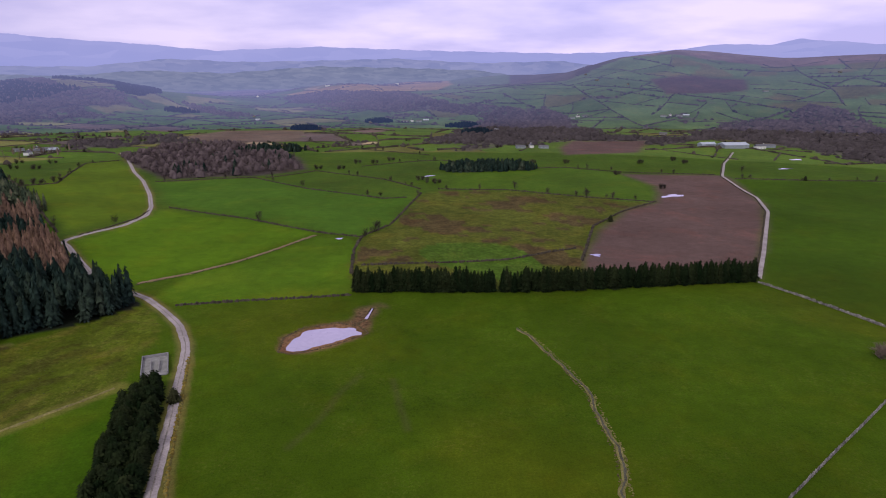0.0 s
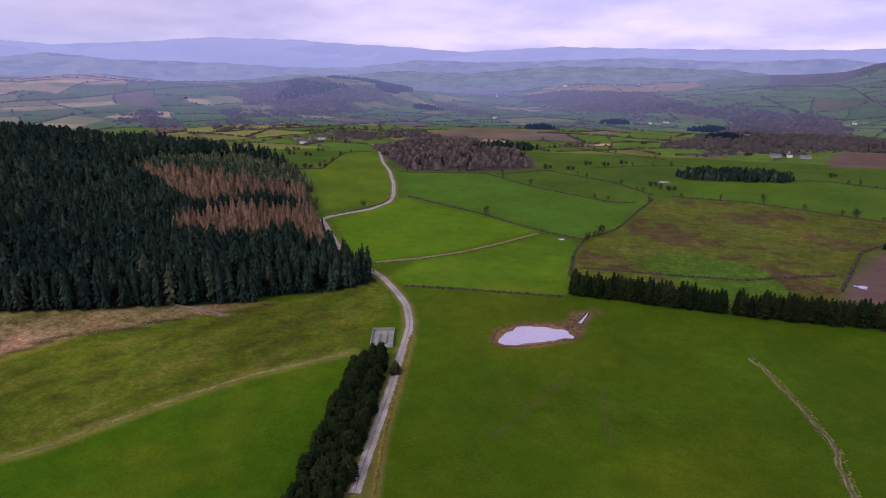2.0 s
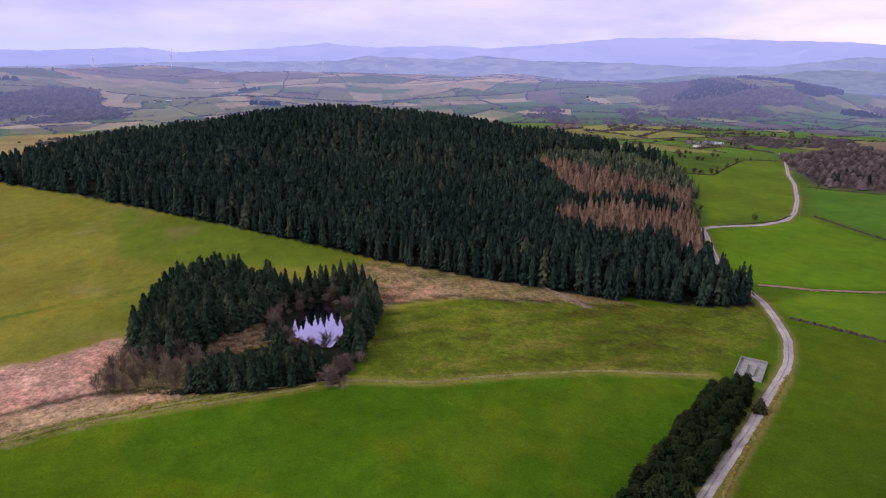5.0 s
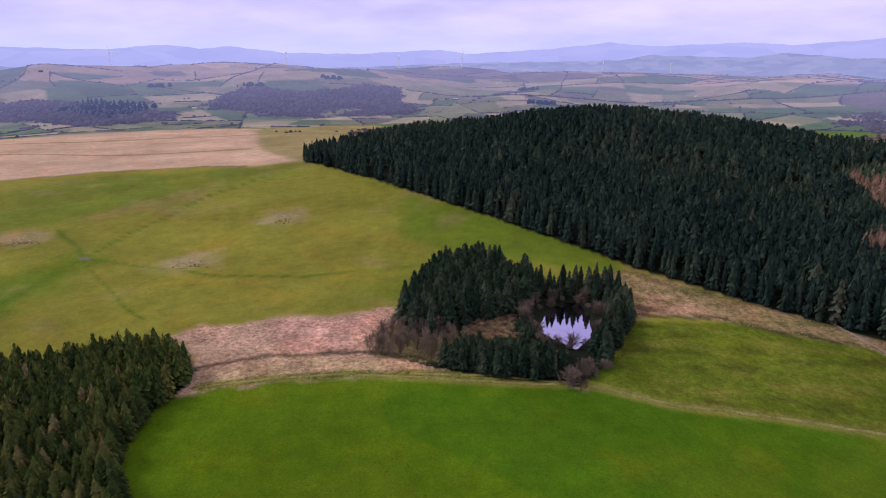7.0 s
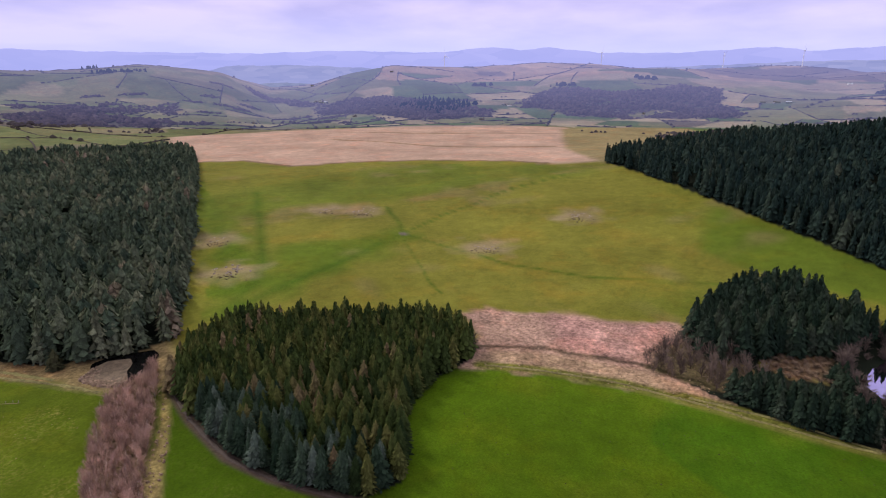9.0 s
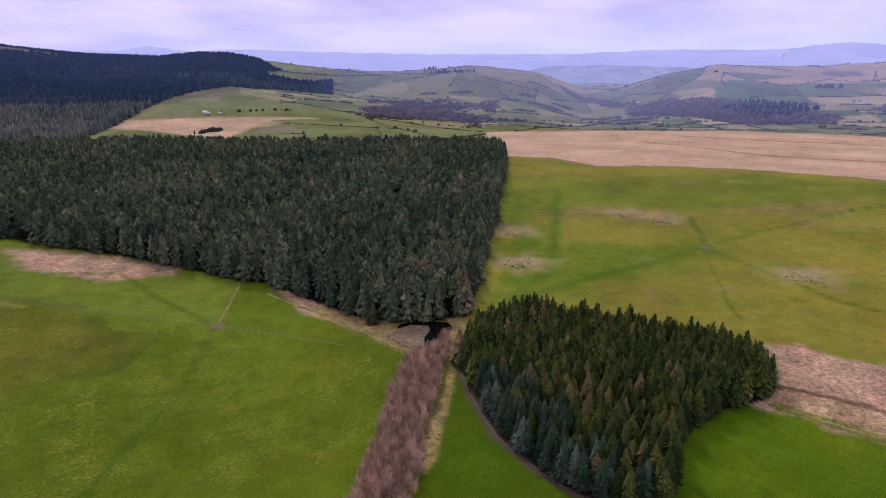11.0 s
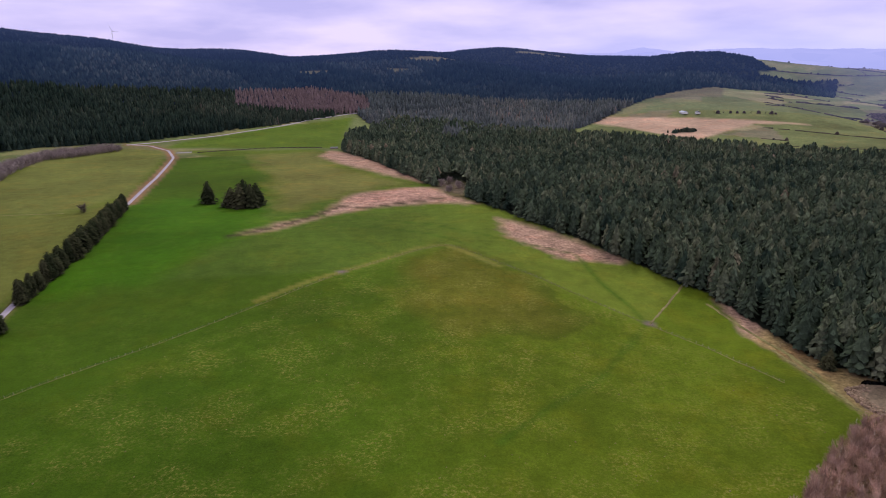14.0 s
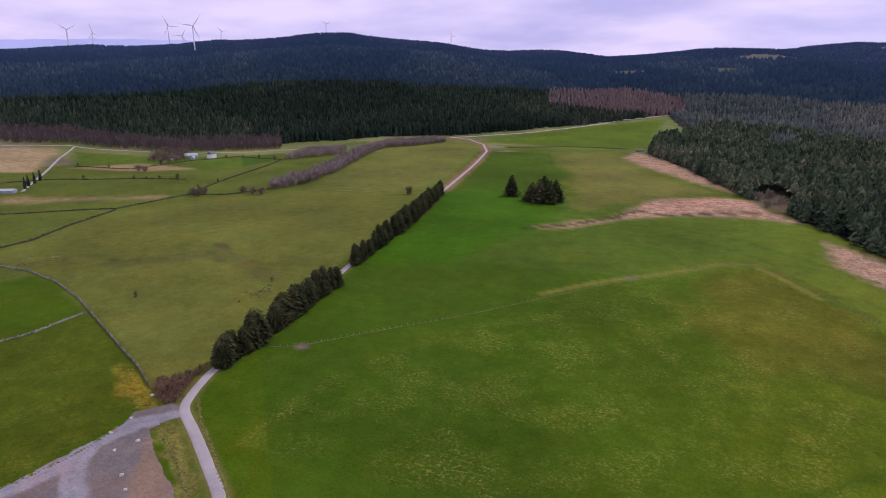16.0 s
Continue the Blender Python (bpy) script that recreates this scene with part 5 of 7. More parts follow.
# ---- trees ----
def spruce_shape(tiers, points, seed, slim=0.2, low=0.06, taper=0.85, sides=6):
    """Corners and triangles of a conifer crown one metre high: whorls of short drooping boughs that stand out from a full, uneven core."""
    g = np.random.default_rng(seed)
    v, f = [], []
    rings = max(2, tiers // 4)
    lean = g.normal(0, 0.012, 2)

    def profile(u):
        return slim * (1 - u) ** taper * (1 - 0.35 * max(0.0, 0.12 - u) / 0.12) + 0.008
    for k in range(rings):
        u = k / rings
        for j in range(sides):
            a = 2 * math.pi * (j + 0.5 * k) / sides
            q = profile(u) * g.uniform(0.58, 0.78)
            v.append((q * math.cos(a) + lean[0] * u, q * math.sin(a) + lean[1] * u, low + (0.97 - low) * u))
    v.append((lean[0], lean[1], 0.97))
    for k in range(rings - 1):
        for j in range(sides):
            a, b = k * sides + j, k * sides + (j + 1) % sides
            f += [(a, b, b + sides), (a, b + sides, a + sides)]
    n = rings * sides
    f += [(n, n - sides + j, n - sides + (j + 1) % sides) for j in range(sides)]
    for k in range(tiers):
        u = min(max((k + g.uniform(-0.3, 0.3)) / tiers, 0.0), 0.97)
        reach_ = profile(u)
        z = low + (1 - low) * u
        lift = (1 - low) / tiers * 1.25
        a0 = g.uniform(0, 7)
        m = max(4, int(points * (1 - 0.5 * u)))
        for j in range(m):
            a = a0 + 2 * math.pi * (j + g.uniform(-0.3, 0.3)) / m
            out = reach_ * g.uniform(0.72, 1.18)
            spread = math.pi / m * g.uniform(0.55, 0.95)
            rise = g.uniform(-0.3, 0.3) * lift
            tip = z - g.uniform(0.15, 0.5) * lift + rise
            base = len(v)
            for q, da, h in ((0.45, 0, z + 0.75 * lift + rise), (0.78, -spread, tip + g.uniform(0.15, 0.45) * lift), (0.78, spread, tip + g.uniform(0.15, 0.45) * lift), (1, 0, tip)):
                v.append((q * out * math.cos(a + da) + lean[0] * u, q * out * math.sin(a + da) + lean[1] * u, min(1.0, max(0.01, h))))
            f += [(base, base + 1, base + 3), (base, base + 3, base + 2)]
    base = len(v)
    v += [(lean[0] + 0.012, lean[1], 0.93), (lean[0] - 0.006, lean[1] + 0.01, 0.93), (lean[0] - 0.006, lean[1] - 0.01, 0.93), (lean[0], lean[1], 1.02)]
    f += [(base, base + 1, base + 3), (base + 1, base + 2, base + 3), (base + 2, base, base + 3)]
    return np.array(v), np.array(f)


def cone_shape(seed, sides=5, tiers=2, slim=0.22):
    """A distant conifer one metre high: a few ragged skirts, one over the other."""
    g = np.random.default_rng(seed)
    v, f = [], []
    for k in range(tiers):
        z0, z1 = 0.9 * k / tiers, min(1.0, 0.9 * (k + 1) / tiers + 0.35)
        base = len(v)
        for j in range(sides):
            a, q = 2 * math.pi * (j + 0.5 * k) / sides, slim * (1 - 0.75 * k / tiers) * g.uniform(0.75, 1.25)
            v.append((q * math.cos(a), q * math.sin(a), max(0.0, z0 + g.uniform(-0.05, 0.05))))
        v.append((g.normal(0, 0.015), g.normal(0, 0.015), z1))
        f += [(base + j, base + (j + 1) % sides, base + sides) for j in range(sides)]
    return np.array(v), np.array(f)


def bare_shape(twigs, seed, spread=0.33, base=0.18, thin=1.0):
    """A leafless tree one metre high: a forked trunk with a haze of thin upswept twigs."""
    g = np.random.default_rng(seed)
    v, f = [], []

    def blade(a, b, w):
        n = len(v)
        s = np.cross(np.subtract(b, a), g.normal(size=3))
        s = s / max(np.linalg.norm(s), 1e-6) * w
        v.extend([np.add(a, s), np.subtract(a, s), np.array(b)])
        f.append((n, n + 1, n + 2))

    blade((0, 0, 0), (0, 0, 0.9), 0.022)
    blade((0, 0, 0), (0.02, 0, 0.9), 0.022)
    for _ in range(twigs):
        h = g.uniform(base, 0.75)
        a, r = g.uniform(0, 7), spread * g.uniform(0.35, 1.0) * math.sin(min(1.0, (h + 0.25)) * 2.4)
        tip = np.array((r * math.cos(a), r * math.sin(a), min(1.0, h + g.uniform(0.1, 0.32))))
        start = np.array((r * 0.25 * math.cos(a), r * 0.25 * math.sin(a), h * 0.85))
        blade(start, tip, g.uniform(0.012, 0.03) * thin)
        for _ in range(2):
            blade(start * 0.4 + tip * 0.6, tip + g.normal(size=3) * 0.075, g.uniform(0.01, 0.022) * thin)
    return np.array(v), np.array(f)


def dome_shape(seed, sides=5):
    """A rounded leafless crown seen from afar, one metre across."""
    g = np.random.default_rng(seed)
    v, f = [(g.normal(0, 0.05), g.normal(0, 0.05), 1.0)], []
    for k, (q, z) in enumerate(((0.26, 0.82), (0.5, 0.15))):
        for j in range(sides):
            a, s = 2 * math.pi * (j + 0.5 * k) / sides, g.uniform(0.8, 1.2)
            v.append((q * s * math.cos(a), q * s * math.sin(a), z * g.uniform(0.85, 1.1)))
    f += [(0, 1 + j, 1 + (j + 1) % sides) for j in range(sides)]
    for j in range(sides):
        a, b = 1 + j, 1 + (j + 1) % sides
        f += [(a, a + sides, b), (b, a + sides, b + sides)]
    return np.array(v), np.array(f)


def lump_shape(seed, rings=3, sides=7):
    """A rough bush one metre across: a ragged dome."""
    g = np.random.default_rng(seed)
    v, f = [(0, 0, g.uniform(0.75, 0.95))], []
    for k in range(1, rings + 1):
        u = k / rings * math.pi / 2
        for j in range(sides):
            s = g.uniform(0.75, 1.2)
            a = 2 * math.pi * (j + 0.5 * k) / sides
            v.append((0.5 * s * math.sin(u) * math.cos(a), 0.5 * s * math.sin(u) * math.sin(a), max(0.0, 0.85 * math.cos(u) * s - 0.03)))
    for j in range(sides):
        f.append((0, 1 + j, 1 + (j + 1) % sides))
    for k in range(rings - 1):
        for j in range(sides):
            a, b = 1 + k * sides + j, 1 + k * sides + (j + 1) % sides
            c, d = a + sides, b + sides
            f += [(a, c, d), (a, d, b)]
    return np.array(v), np.array(f)


def many(name, shapes, place, high, wide, mat, seed=1, sink=0.2, shade=None):
    """One mesh of many plants. place: n x 2; high, wide: metres, one for each; shapes: unit shapes to choose from; shade: where on the material's scale of tones each one stands."""
    g = np.random.default_rng(seed)
    place, high, wide = np.asarray(place, float), np.asarray(high, float), np.asarray(wide, float)
    zs = terrain(place[:, 0], place[:, 1]) - sink
    pick, turn, tone = g.integers(0, len(shapes), len(place)), g.uniform(0, 2 * math.pi, len(place)), np.clip(g.normal(0.5, 0.22, len(place)), 0, 1)
    tone = tone if shade is None else np.clip(shade, 0, 1)
    V, F, T, n = [], [], [], 0
    for k, (sv, sf) in enumerate(shapes):
        w = np.where(pick == k)[0]
        if not len(w):
            continue
        c, s = np.cos(turn[w])[:, None], np.sin(turn[w])[:, None]
        x = (sv[:, 0] * c - sv[:, 1] * s) * wide[w][:, None] + place[w, 0][:, None]
        y = (sv[:, 0] * s + sv[:, 1] * c) * wide[w][:, None] + place[w, 1][:, None]
        z = sv[:, 2] * high[w][:, None] + zs[w][:, None]
        V.append(np.stack([x, y, z], -1).reshape(-1, 3))
        F.append((sf[None] + n + (np.arange(len(w)) * len(sv))[:, None, None]).reshape(-1, 3))
        T.append(np.repeat(tone[w], len(sv)))
        n += len(w) * len(sv)
    me = bpy.data.meshes.new(name)
    raw_mesh(me, np.concatenate(V), np.concatenate(F))
    me.attributes.new("tint", "FLOAT", "POINT").data.foreach_set("value", np.concatenate(T).astype(np.float32))
    # share of painted haze for each plant; only veiled materials show it
    at_plant = haze_amount(bearing(place[:, 0], place[:, 1]), np.hypot(place[:, 0], place[:, 1]))
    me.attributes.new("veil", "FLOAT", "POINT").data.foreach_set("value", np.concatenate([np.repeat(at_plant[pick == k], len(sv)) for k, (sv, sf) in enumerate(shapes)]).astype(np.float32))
    me.materials.append(mat)
    return new(name, me)


def planted(poly, step, seed, loose=0.35, turn=0.3):
    """Places in loose rows within an outline."""
    g = np.random.default_rng(seed)
    p = np.array(poly, float)
    c, size = p.mean(axis=0), np.ptp(p, axis=0).max()
    k = np.arange(-size, size, step)
    X, Y = np.meshgrid(k, k)
    X, Y = X.ravel() + g.uniform(-loose, loose, X.size) * step, Y.ravel() + g.uniform(-loose, loose, X.size) * step
    x, y = c[0] + X * math.cos(turn) - Y * math.sin(turn), c[1] + X * math.sin(turn) + Y * math.cos(turn)
    keep = inside(poly, x, y)
    return np.stack([x[keep], y[keep]], -1)


def clear_of(place, *outlines):
    keep = np.ones(len(place), bool)
    for o in outlines:
        keep &= ~inside(o, place[:, 0], place[:, 1])
    return place[keep]


FULL = [spruce_shape(22, 15, k, 0.17 + 0.010 * k, 0.07, 0.66 + 0.03 * k, 8) for k in range(8)]
MID = [spruce_shape(11, 8, 20 + k, 0.17 + 0.012 * k, 0.06, 0.64 + 0.03 * k) for k in range(6)]
TOPS = [spruce_shape(7, 7, 40 + k, 0.17 + 0.014 * k, 0.42, 0.64 + 0.03 * k, 5) for k in range(6)]
TOPS_FAR = [spruce_shape(5, 5, 50 + k, 0.20, 0.45, 0.7, 5) for k in range(6)]
FAR = [spruce_shape(4, 5, 60 + k, 0.23, 0.04, 0.75, 5) for k in range(5)]
FARTHEST = [cone_shape(80 + k, 5, 2, 0.24) for k in range(5)]
FOREST_FOOT = [cone_shape(90 + k, 6, 2, 0.20) for k in range(8)]
SMALLER = [spruce_shape(14, 10, 210 + k, 0.17 + 0.012 * k, 0.05, 0.62 + 0.03 * k) for k in range(6)]
FOREST_HILL = [cone_shape(98 + k, 4, 1, 0.20) for k in range(6)]
TWIGGY_FAR = [bare_shape(12, 120 + k, 0.42, 0.1) for k in range(4)]
TWIGGY_MID = [bare_shape(26, 130 + k, 0.5, 0.04) for k in range(3)]
TWIGGY_FINE = [bare_shape(62, 105 + k, 0.36, 0.12, 0.55) for k in range(5)]
CROWNS = [dome_shape(180 + k) for k in range(6)]
LUMPS = [lump_shape(140 + k) for k in range(6)]
LUMPS_FAR = [lump_shape(150 + k, 2, 5) for k in range(6)]


def wood(name, poly, step, tall, label, seed, keep_out=(), mats=(SPRUCE, LARCH), larch=(), wide=0.95):
    """A plantation: full trees along its edge, crowns alone within; farther off every second tree is left out and the rest are broader."""
    g = np.random.default_rng(seed)
    p = clear_of(planted(poly, step, seed, 0.42), *keep_out)
    r = np.hypot(p[:, 0], p[:, 1])
    p = p[g.random(len(p)) < np.where(r < 500, 0.97, np.where(r < 900, 0.58, 0.36))]
    brown = np.zeros(len(p), bool)
    for o in larch:
        brown |= inside(o, p[:, 0] + 3 * wavy(p[:, 0], p[:, 1], 6, 1.0), p[:, 1])
    gap, r = edge_gap(p, poly), np.hypot(p[:, 0], p[:, 1])
    for k, shapes, mat in ((~brown & (gap < 7) & (r < 900), MID, mats[0]), (~brown & (gap >= 7) & (r < 500), TOPS, mats[0]), (~brown & (gap >= 7) & (r >= 500) & (r < 900), TOPS_FAR, mats[0]),
                           (~brown & (r >= 900), FAR, mats[0]), (brown, MID, mats[1])):
        if k.any():
            h = tall * (1 + 0.09 * wavy(p[k, 0], p[k, 1], 35, seed) + 0.05 * wavy(p[k, 0], p[k, 1], 11, 3.0)) * g.uniform(0.74, 1.14, k.sum())
            broad = wide * np.where(r[k] < 500, 1.0, np.where(r[k] < 900, 1.25, 1.5)) * g.uniform(0.8, 1.25, k.sum())
            tone = np.clip(0.47 + 0.22 * wavy(p[k, 0], p[k, 1], 42, seed + 1.0) + g.normal(0, 0.19, k.sum()), 0, 1)
            tagged(many(name, shapes, p[k], h, h * broad, mat, seed, shade=tone), label if mat is mats[0] else "russet larches standing bare in the conifer wood", "wood", kind="stuff")


wood("conifer_wood", FOREST_A, 5.1, 20, "dense dark spruce plantation over a rounded hill", 11, (YOUNG,), larch=(LARCH_UP, LARCH_LOW))
wood("conifer_wood", YOUNG, 4.2, 12, "younger green spruces behind the larches", 18, (LARCH_UP, LARCH_LOW), mats=(SPRUCE_PALE, LARCH))
wood("conifer_wood", FOREST_B_ALL, 6.0, 18.5, "dense dark spruce plantation on level ground", 12, (PATCH_B, NOTCH, CLEARING_B), mats=(SPRUCE_PALE, LARCH), wide=1.4)


def stand_of(name, poly, step, low, high, wide, shapes, mat, label, seed, keep_out=(), loose=0.45):
    """A small stand of trees of one kind."""
    g = np.random.default_rng(seed)
    p = clear_of(planted(poly, step, seed, loose), *keep_out)
    h = g.uniform(low, high, len(p))
    tagged(many(name, shapes, p, h, h * g.uniform(wide * 0.8, wide * 1.25, len(p)), mat, seed), label, "trees", kind="stuff")


for poly, step, low, high, wide, label, seed in ((POND_BACK, 3.0, 9, 18, 1.5, "tall dark spruces crowding behind a small pond", 13), (POND_FRONT, 2.8, 9.5, 13, 1.6, "thick row of dark spruces before a small pond", 14),
                                                 (POND_RIGHT, 3.6, 9, 14, 1.5, "dark spruces along the pond's side", 15), (POND_FAR, 4.6, 12, 16, 1.25, "slim dark spruces on the pond's far bank", 16),
                                                 (POND_FIRS, 3.0, 5, 7, 2.2, "low bushy conifers beside the pond", 17)):
    stand_of("conifer_stand", poly, step, low, high, wide, SMALLER, SPRUCE_POND, label, seed, (grow(WATER_A, -1.0),))


SCRUB_B = [(x * 1.02, y * 1.02) for x, y in ROAD_HOUSE[:5]] + [(x * 1.12, y * 1.12) for x, y in ROAD_HOUSE[4::-1]]
# the great woods on the hills behind: blocks of older and younger trees
g = np.random.default_rng(5)
# past 1650 m haze is painted on the trees as glow
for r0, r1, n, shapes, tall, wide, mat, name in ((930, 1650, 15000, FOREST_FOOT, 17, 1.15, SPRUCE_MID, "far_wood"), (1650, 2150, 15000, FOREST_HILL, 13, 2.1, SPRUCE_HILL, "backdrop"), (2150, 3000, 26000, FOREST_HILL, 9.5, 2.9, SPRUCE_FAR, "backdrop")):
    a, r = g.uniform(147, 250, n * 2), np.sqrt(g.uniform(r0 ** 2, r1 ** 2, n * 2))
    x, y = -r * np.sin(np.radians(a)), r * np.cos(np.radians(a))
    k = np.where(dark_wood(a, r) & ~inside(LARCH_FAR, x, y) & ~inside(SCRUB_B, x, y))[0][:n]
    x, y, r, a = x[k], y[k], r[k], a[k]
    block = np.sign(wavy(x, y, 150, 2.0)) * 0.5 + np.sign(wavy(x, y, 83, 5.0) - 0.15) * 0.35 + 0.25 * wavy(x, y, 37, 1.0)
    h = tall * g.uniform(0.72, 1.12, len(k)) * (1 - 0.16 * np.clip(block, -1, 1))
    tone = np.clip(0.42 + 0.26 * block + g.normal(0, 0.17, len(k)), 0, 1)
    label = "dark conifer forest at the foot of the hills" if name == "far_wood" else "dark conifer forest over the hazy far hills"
    # below bearing 189 the needles carry haze in their base colour
    young_hazed = (a < 189 + 2 * wavy(x, y, 60, 1.0)) & (name == "far_wood")
    for keep, needles in ((~young_hazed, mat), (young_hazed, SPRUCE_YOUNG_HAZED)):
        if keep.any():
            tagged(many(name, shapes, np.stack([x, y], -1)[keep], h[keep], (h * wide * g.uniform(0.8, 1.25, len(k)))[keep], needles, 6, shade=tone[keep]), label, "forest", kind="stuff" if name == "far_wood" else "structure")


def tree_kind(name, shapes, mat, label, category, group):
    """Makes trees of trunk and crown one at a time; the trees share a few crowns."""
    crowns = []
    for sv, sf in shapes:
        me = bpy.data.meshes.new("crown")
        raw_mesh(me, sv, sf)
        me.materials.append(mat)
        crowns.append(me)
    bm = tube(bmesh.new(), (0, 0, -0.03), (0, 0, 0.55), 0.014, 0.006, 6)
    trunk_me = bpy.data.meshes.new("trunk")
    bm.to_mesh(trunk_me)
    bm.free()
    trunk_me.materials.append(BARK)

    def plant(x, y, high, wide, turn, k):
        ob = tagged(new(name), label, category, group)
        ob.matrix_world = Matrix.LocRotScale((x, y, at(x, y) - 0.1), Euler((0, 0, turn)), (wide, wide, high))
        for n, me in (("trunk", trunk_me), ("crown", crowns[k % len(crowns)])):
            c = new(n, me)
            c.parent = ob
        return ob
    return plant


g = np.random.default_rng(21)
spruce_tree = tree_kind("spruce_tree", FULL, SPRUCE_GROVE, "tall green spruce in a small plantation", "tree", "small spruce plantation")
blue_spruce = tree_kind("blue_spruce_tree", FULL[::2], SPRUCE_BLUE, "grey-blue spruce along the plantation's edge", "tree", "small spruce plantation")
p = planted(GROVE_B, 3.3, 31, 0.45)
p = p[np.argsort(np.hypot(p[:, 0], p[:, 1]))]
for k, (x, y) in enumerate(p[:300]):
    h = g.uniform(9.5, 14.5)
    kind = blue_spruce if near_line([(-189, -176), (-161, -164), (-136, -120), (-128, -80)], np.array([x]), np.array([y]), 24)[0] > g.uniform(0.0, 0.9) else spruce_tree
    kind(x, y, h, h * g.uniform(1.1, 1.6), g.uniform(0, 6), k)
h = g.uniform(11, 16, len(p) - 300)
tagged(many("spruce_grove", MID, p[300:], h, h * g.uniform(1.15, 1.7, len(h)), SPRUCE_GROVE_MANY, 32), "green spruces at the back of the small plantation", "wood", kind="stuff")
p = planted(LARCH_FAR, 9, 35)
h = g.uniform(11, 16, len(p))
tagged(many("larch_wood", FAR, p, h, h * 1.2, LARCH_PALE, 36), "russet larch stand at the forest's edge", "wood", kind="stuff")
row_tree = tree_kind("conifer_tree", [spruce_shape(22, 17, 200 + k, 0.21, 0.02, 0.38) for k in range(5)], SPRUCE_ONE, "bushy dark conifer in a row beside the lane", "tree", "conifers along the lane")
for line, step, low, high in ((ROW_A, 3.4, 11, 16), (ROW_B, 4.2, 11, 16)):
    for k, (x, y) in enumerate(resample(line, step)):
        h = g.uniform(low - 2, high + 0.5)
        row_tree(x + g.uniform(-1.4, 1.4), y + g.uniform(-1.4, 1.4), h, h * g.uniform(1.3, 2.2), g.uniform(0, 6), k)
strip_tree = tree_kind("hedge_conifer", [spruce_shape(20, 15, 260 + k, 0.24, 0.02, 0.4) for k in range(5)], SPRUCE_BELT, "dense dark conifer in a thick belt beside the lane", "tree", "conifer belt along the lane")
for k, (x, y) in enumerate(planted(STRIP, 3.1, 33)):
    h = g.uniform(4.5, 9)
    strip_tree(x, y, h, h * g.uniform(1.4, 1.8), g.uniform(0, 6), k)
belt_tree = tree_kind("shelterbelt_conifer", [spruce_shape(16, 12, 220 + k, 0.18, 0.02, 0.6) for k in range(5)], SPRUCE_BELT, "slim dark conifer in a straight shelterbelt", "tree", "shelterbelt across the pasture")
for k, (x, y) in enumerate(resample(BELT, 2.0)):
    if 0.335 < k / 116 < 0.35 or 0.70 < k / 116 < 0.715:
        continue
    h = g.uniform(11.5, 15)
    belt_tree(x, y + g.uniform(-1.5, 1.5), h, h * g.uniform(1.3, 1.9), g.uniform(0, 6), k)
lone = tree_kind("conifer_tree", [spruce_shape(15, 13, 240 + k, 0.25, 0.01, 0.62) for k in range(3)], SPRUCE_ONE, "dark conifer standing alone in the pasture", "tree", "conifers standing in the field")
for k, (x, y) in enumerate(CLUMP):
    lone(x, y, (21, 18, 23, 22, 21, 24)[k], (44, 46, 44, 46, 42, 44)[k], k, k)
lone(CONIFER_ONE[0][0], CONIFER_ONE[0][1], 9, 17, 1, 1)
for x, y in BUSH_DARK:
    lone(x, y, 6, 13, 2, 2)

# leafless trees
STREAM_WILLOWS = material("stream_willow_twigs", (0.27, 0.215, 0.20), grain=(0.3, 2.5), tint="tint", mottle=0.3)
BRAMBLES = material("bramble_stems", (0.20, 0.125, 0.095), grain=(0.5, 3.0), tint="tint")
for poly, step, low, high, mat, label, seed in ((grow(BIRCH, 0.5), 2.4, 4.0, 8, BIRCHES, "leafless reddish birch scrub in a wet strip", 41), (WILLOW, 4.5, 7, 12, STREAM_WILLOWS, "grey-brown leafless willows along a stream", 42),
                                                (SCRUB_A, 5.5, 7, 10, STREAM_WILLOWS, "grey-brown leafless trees by a field edge", 43), (WOOD_BARE, 5.8, 5, 9, WOOD_MAT, "brown leafless broadleaf wood", 44), (BARE_P, 4.5, 6, 10, BARE, "brown leafless trees beside the conifers", 45),
                                                (BARE_Q, 5, 6, 9, BARE, "grey-brown leafless trees behind the pond", 46), (BARE_R, 4.5, 4, 7, BARE, "brown leafless scrub before the pond", 47), (SCRUB_B, 6.5, 7, 20, SCRUB_MAT, "purple-brown leafless trees along the forest foot", 48),
                                                (SCRUB_C, 7, 7, 10, BARE, "leafless trees beside the white house", 49),  
                                                 (BRAMBLE, 1.5, 1.4, 3.0, BRAMBLES, "brown bramble thicket at the lane's corner", 53)):
    p = planted(poly, step, seed, 0.5)
    if poly is WOOD_BARE:
        p = p[edge_gap(p, poly) + 18 * wavy(p[:, 0], p[:, 1], 17, 2.0) + 9 * wavy(p[:, 0], p[:, 1], 6, 1.0) > 8]
    h = g.uniform(low, high, len(p))
    near = np.hypot(*p.mean(axis=0)) < 330
    tagged(many("bare_wood", TWIGGY_FINE if near else CROWNS[:1] + TWIGGY_FAR if poly is WOOD_BARE else TWIGGY_MID, p, h, h * (0.8 if poly is SCRUB_B else 1.3 if poly is BRAMBLE or not near else 0.95), mat, seed), label, "trees", kind="stuff")
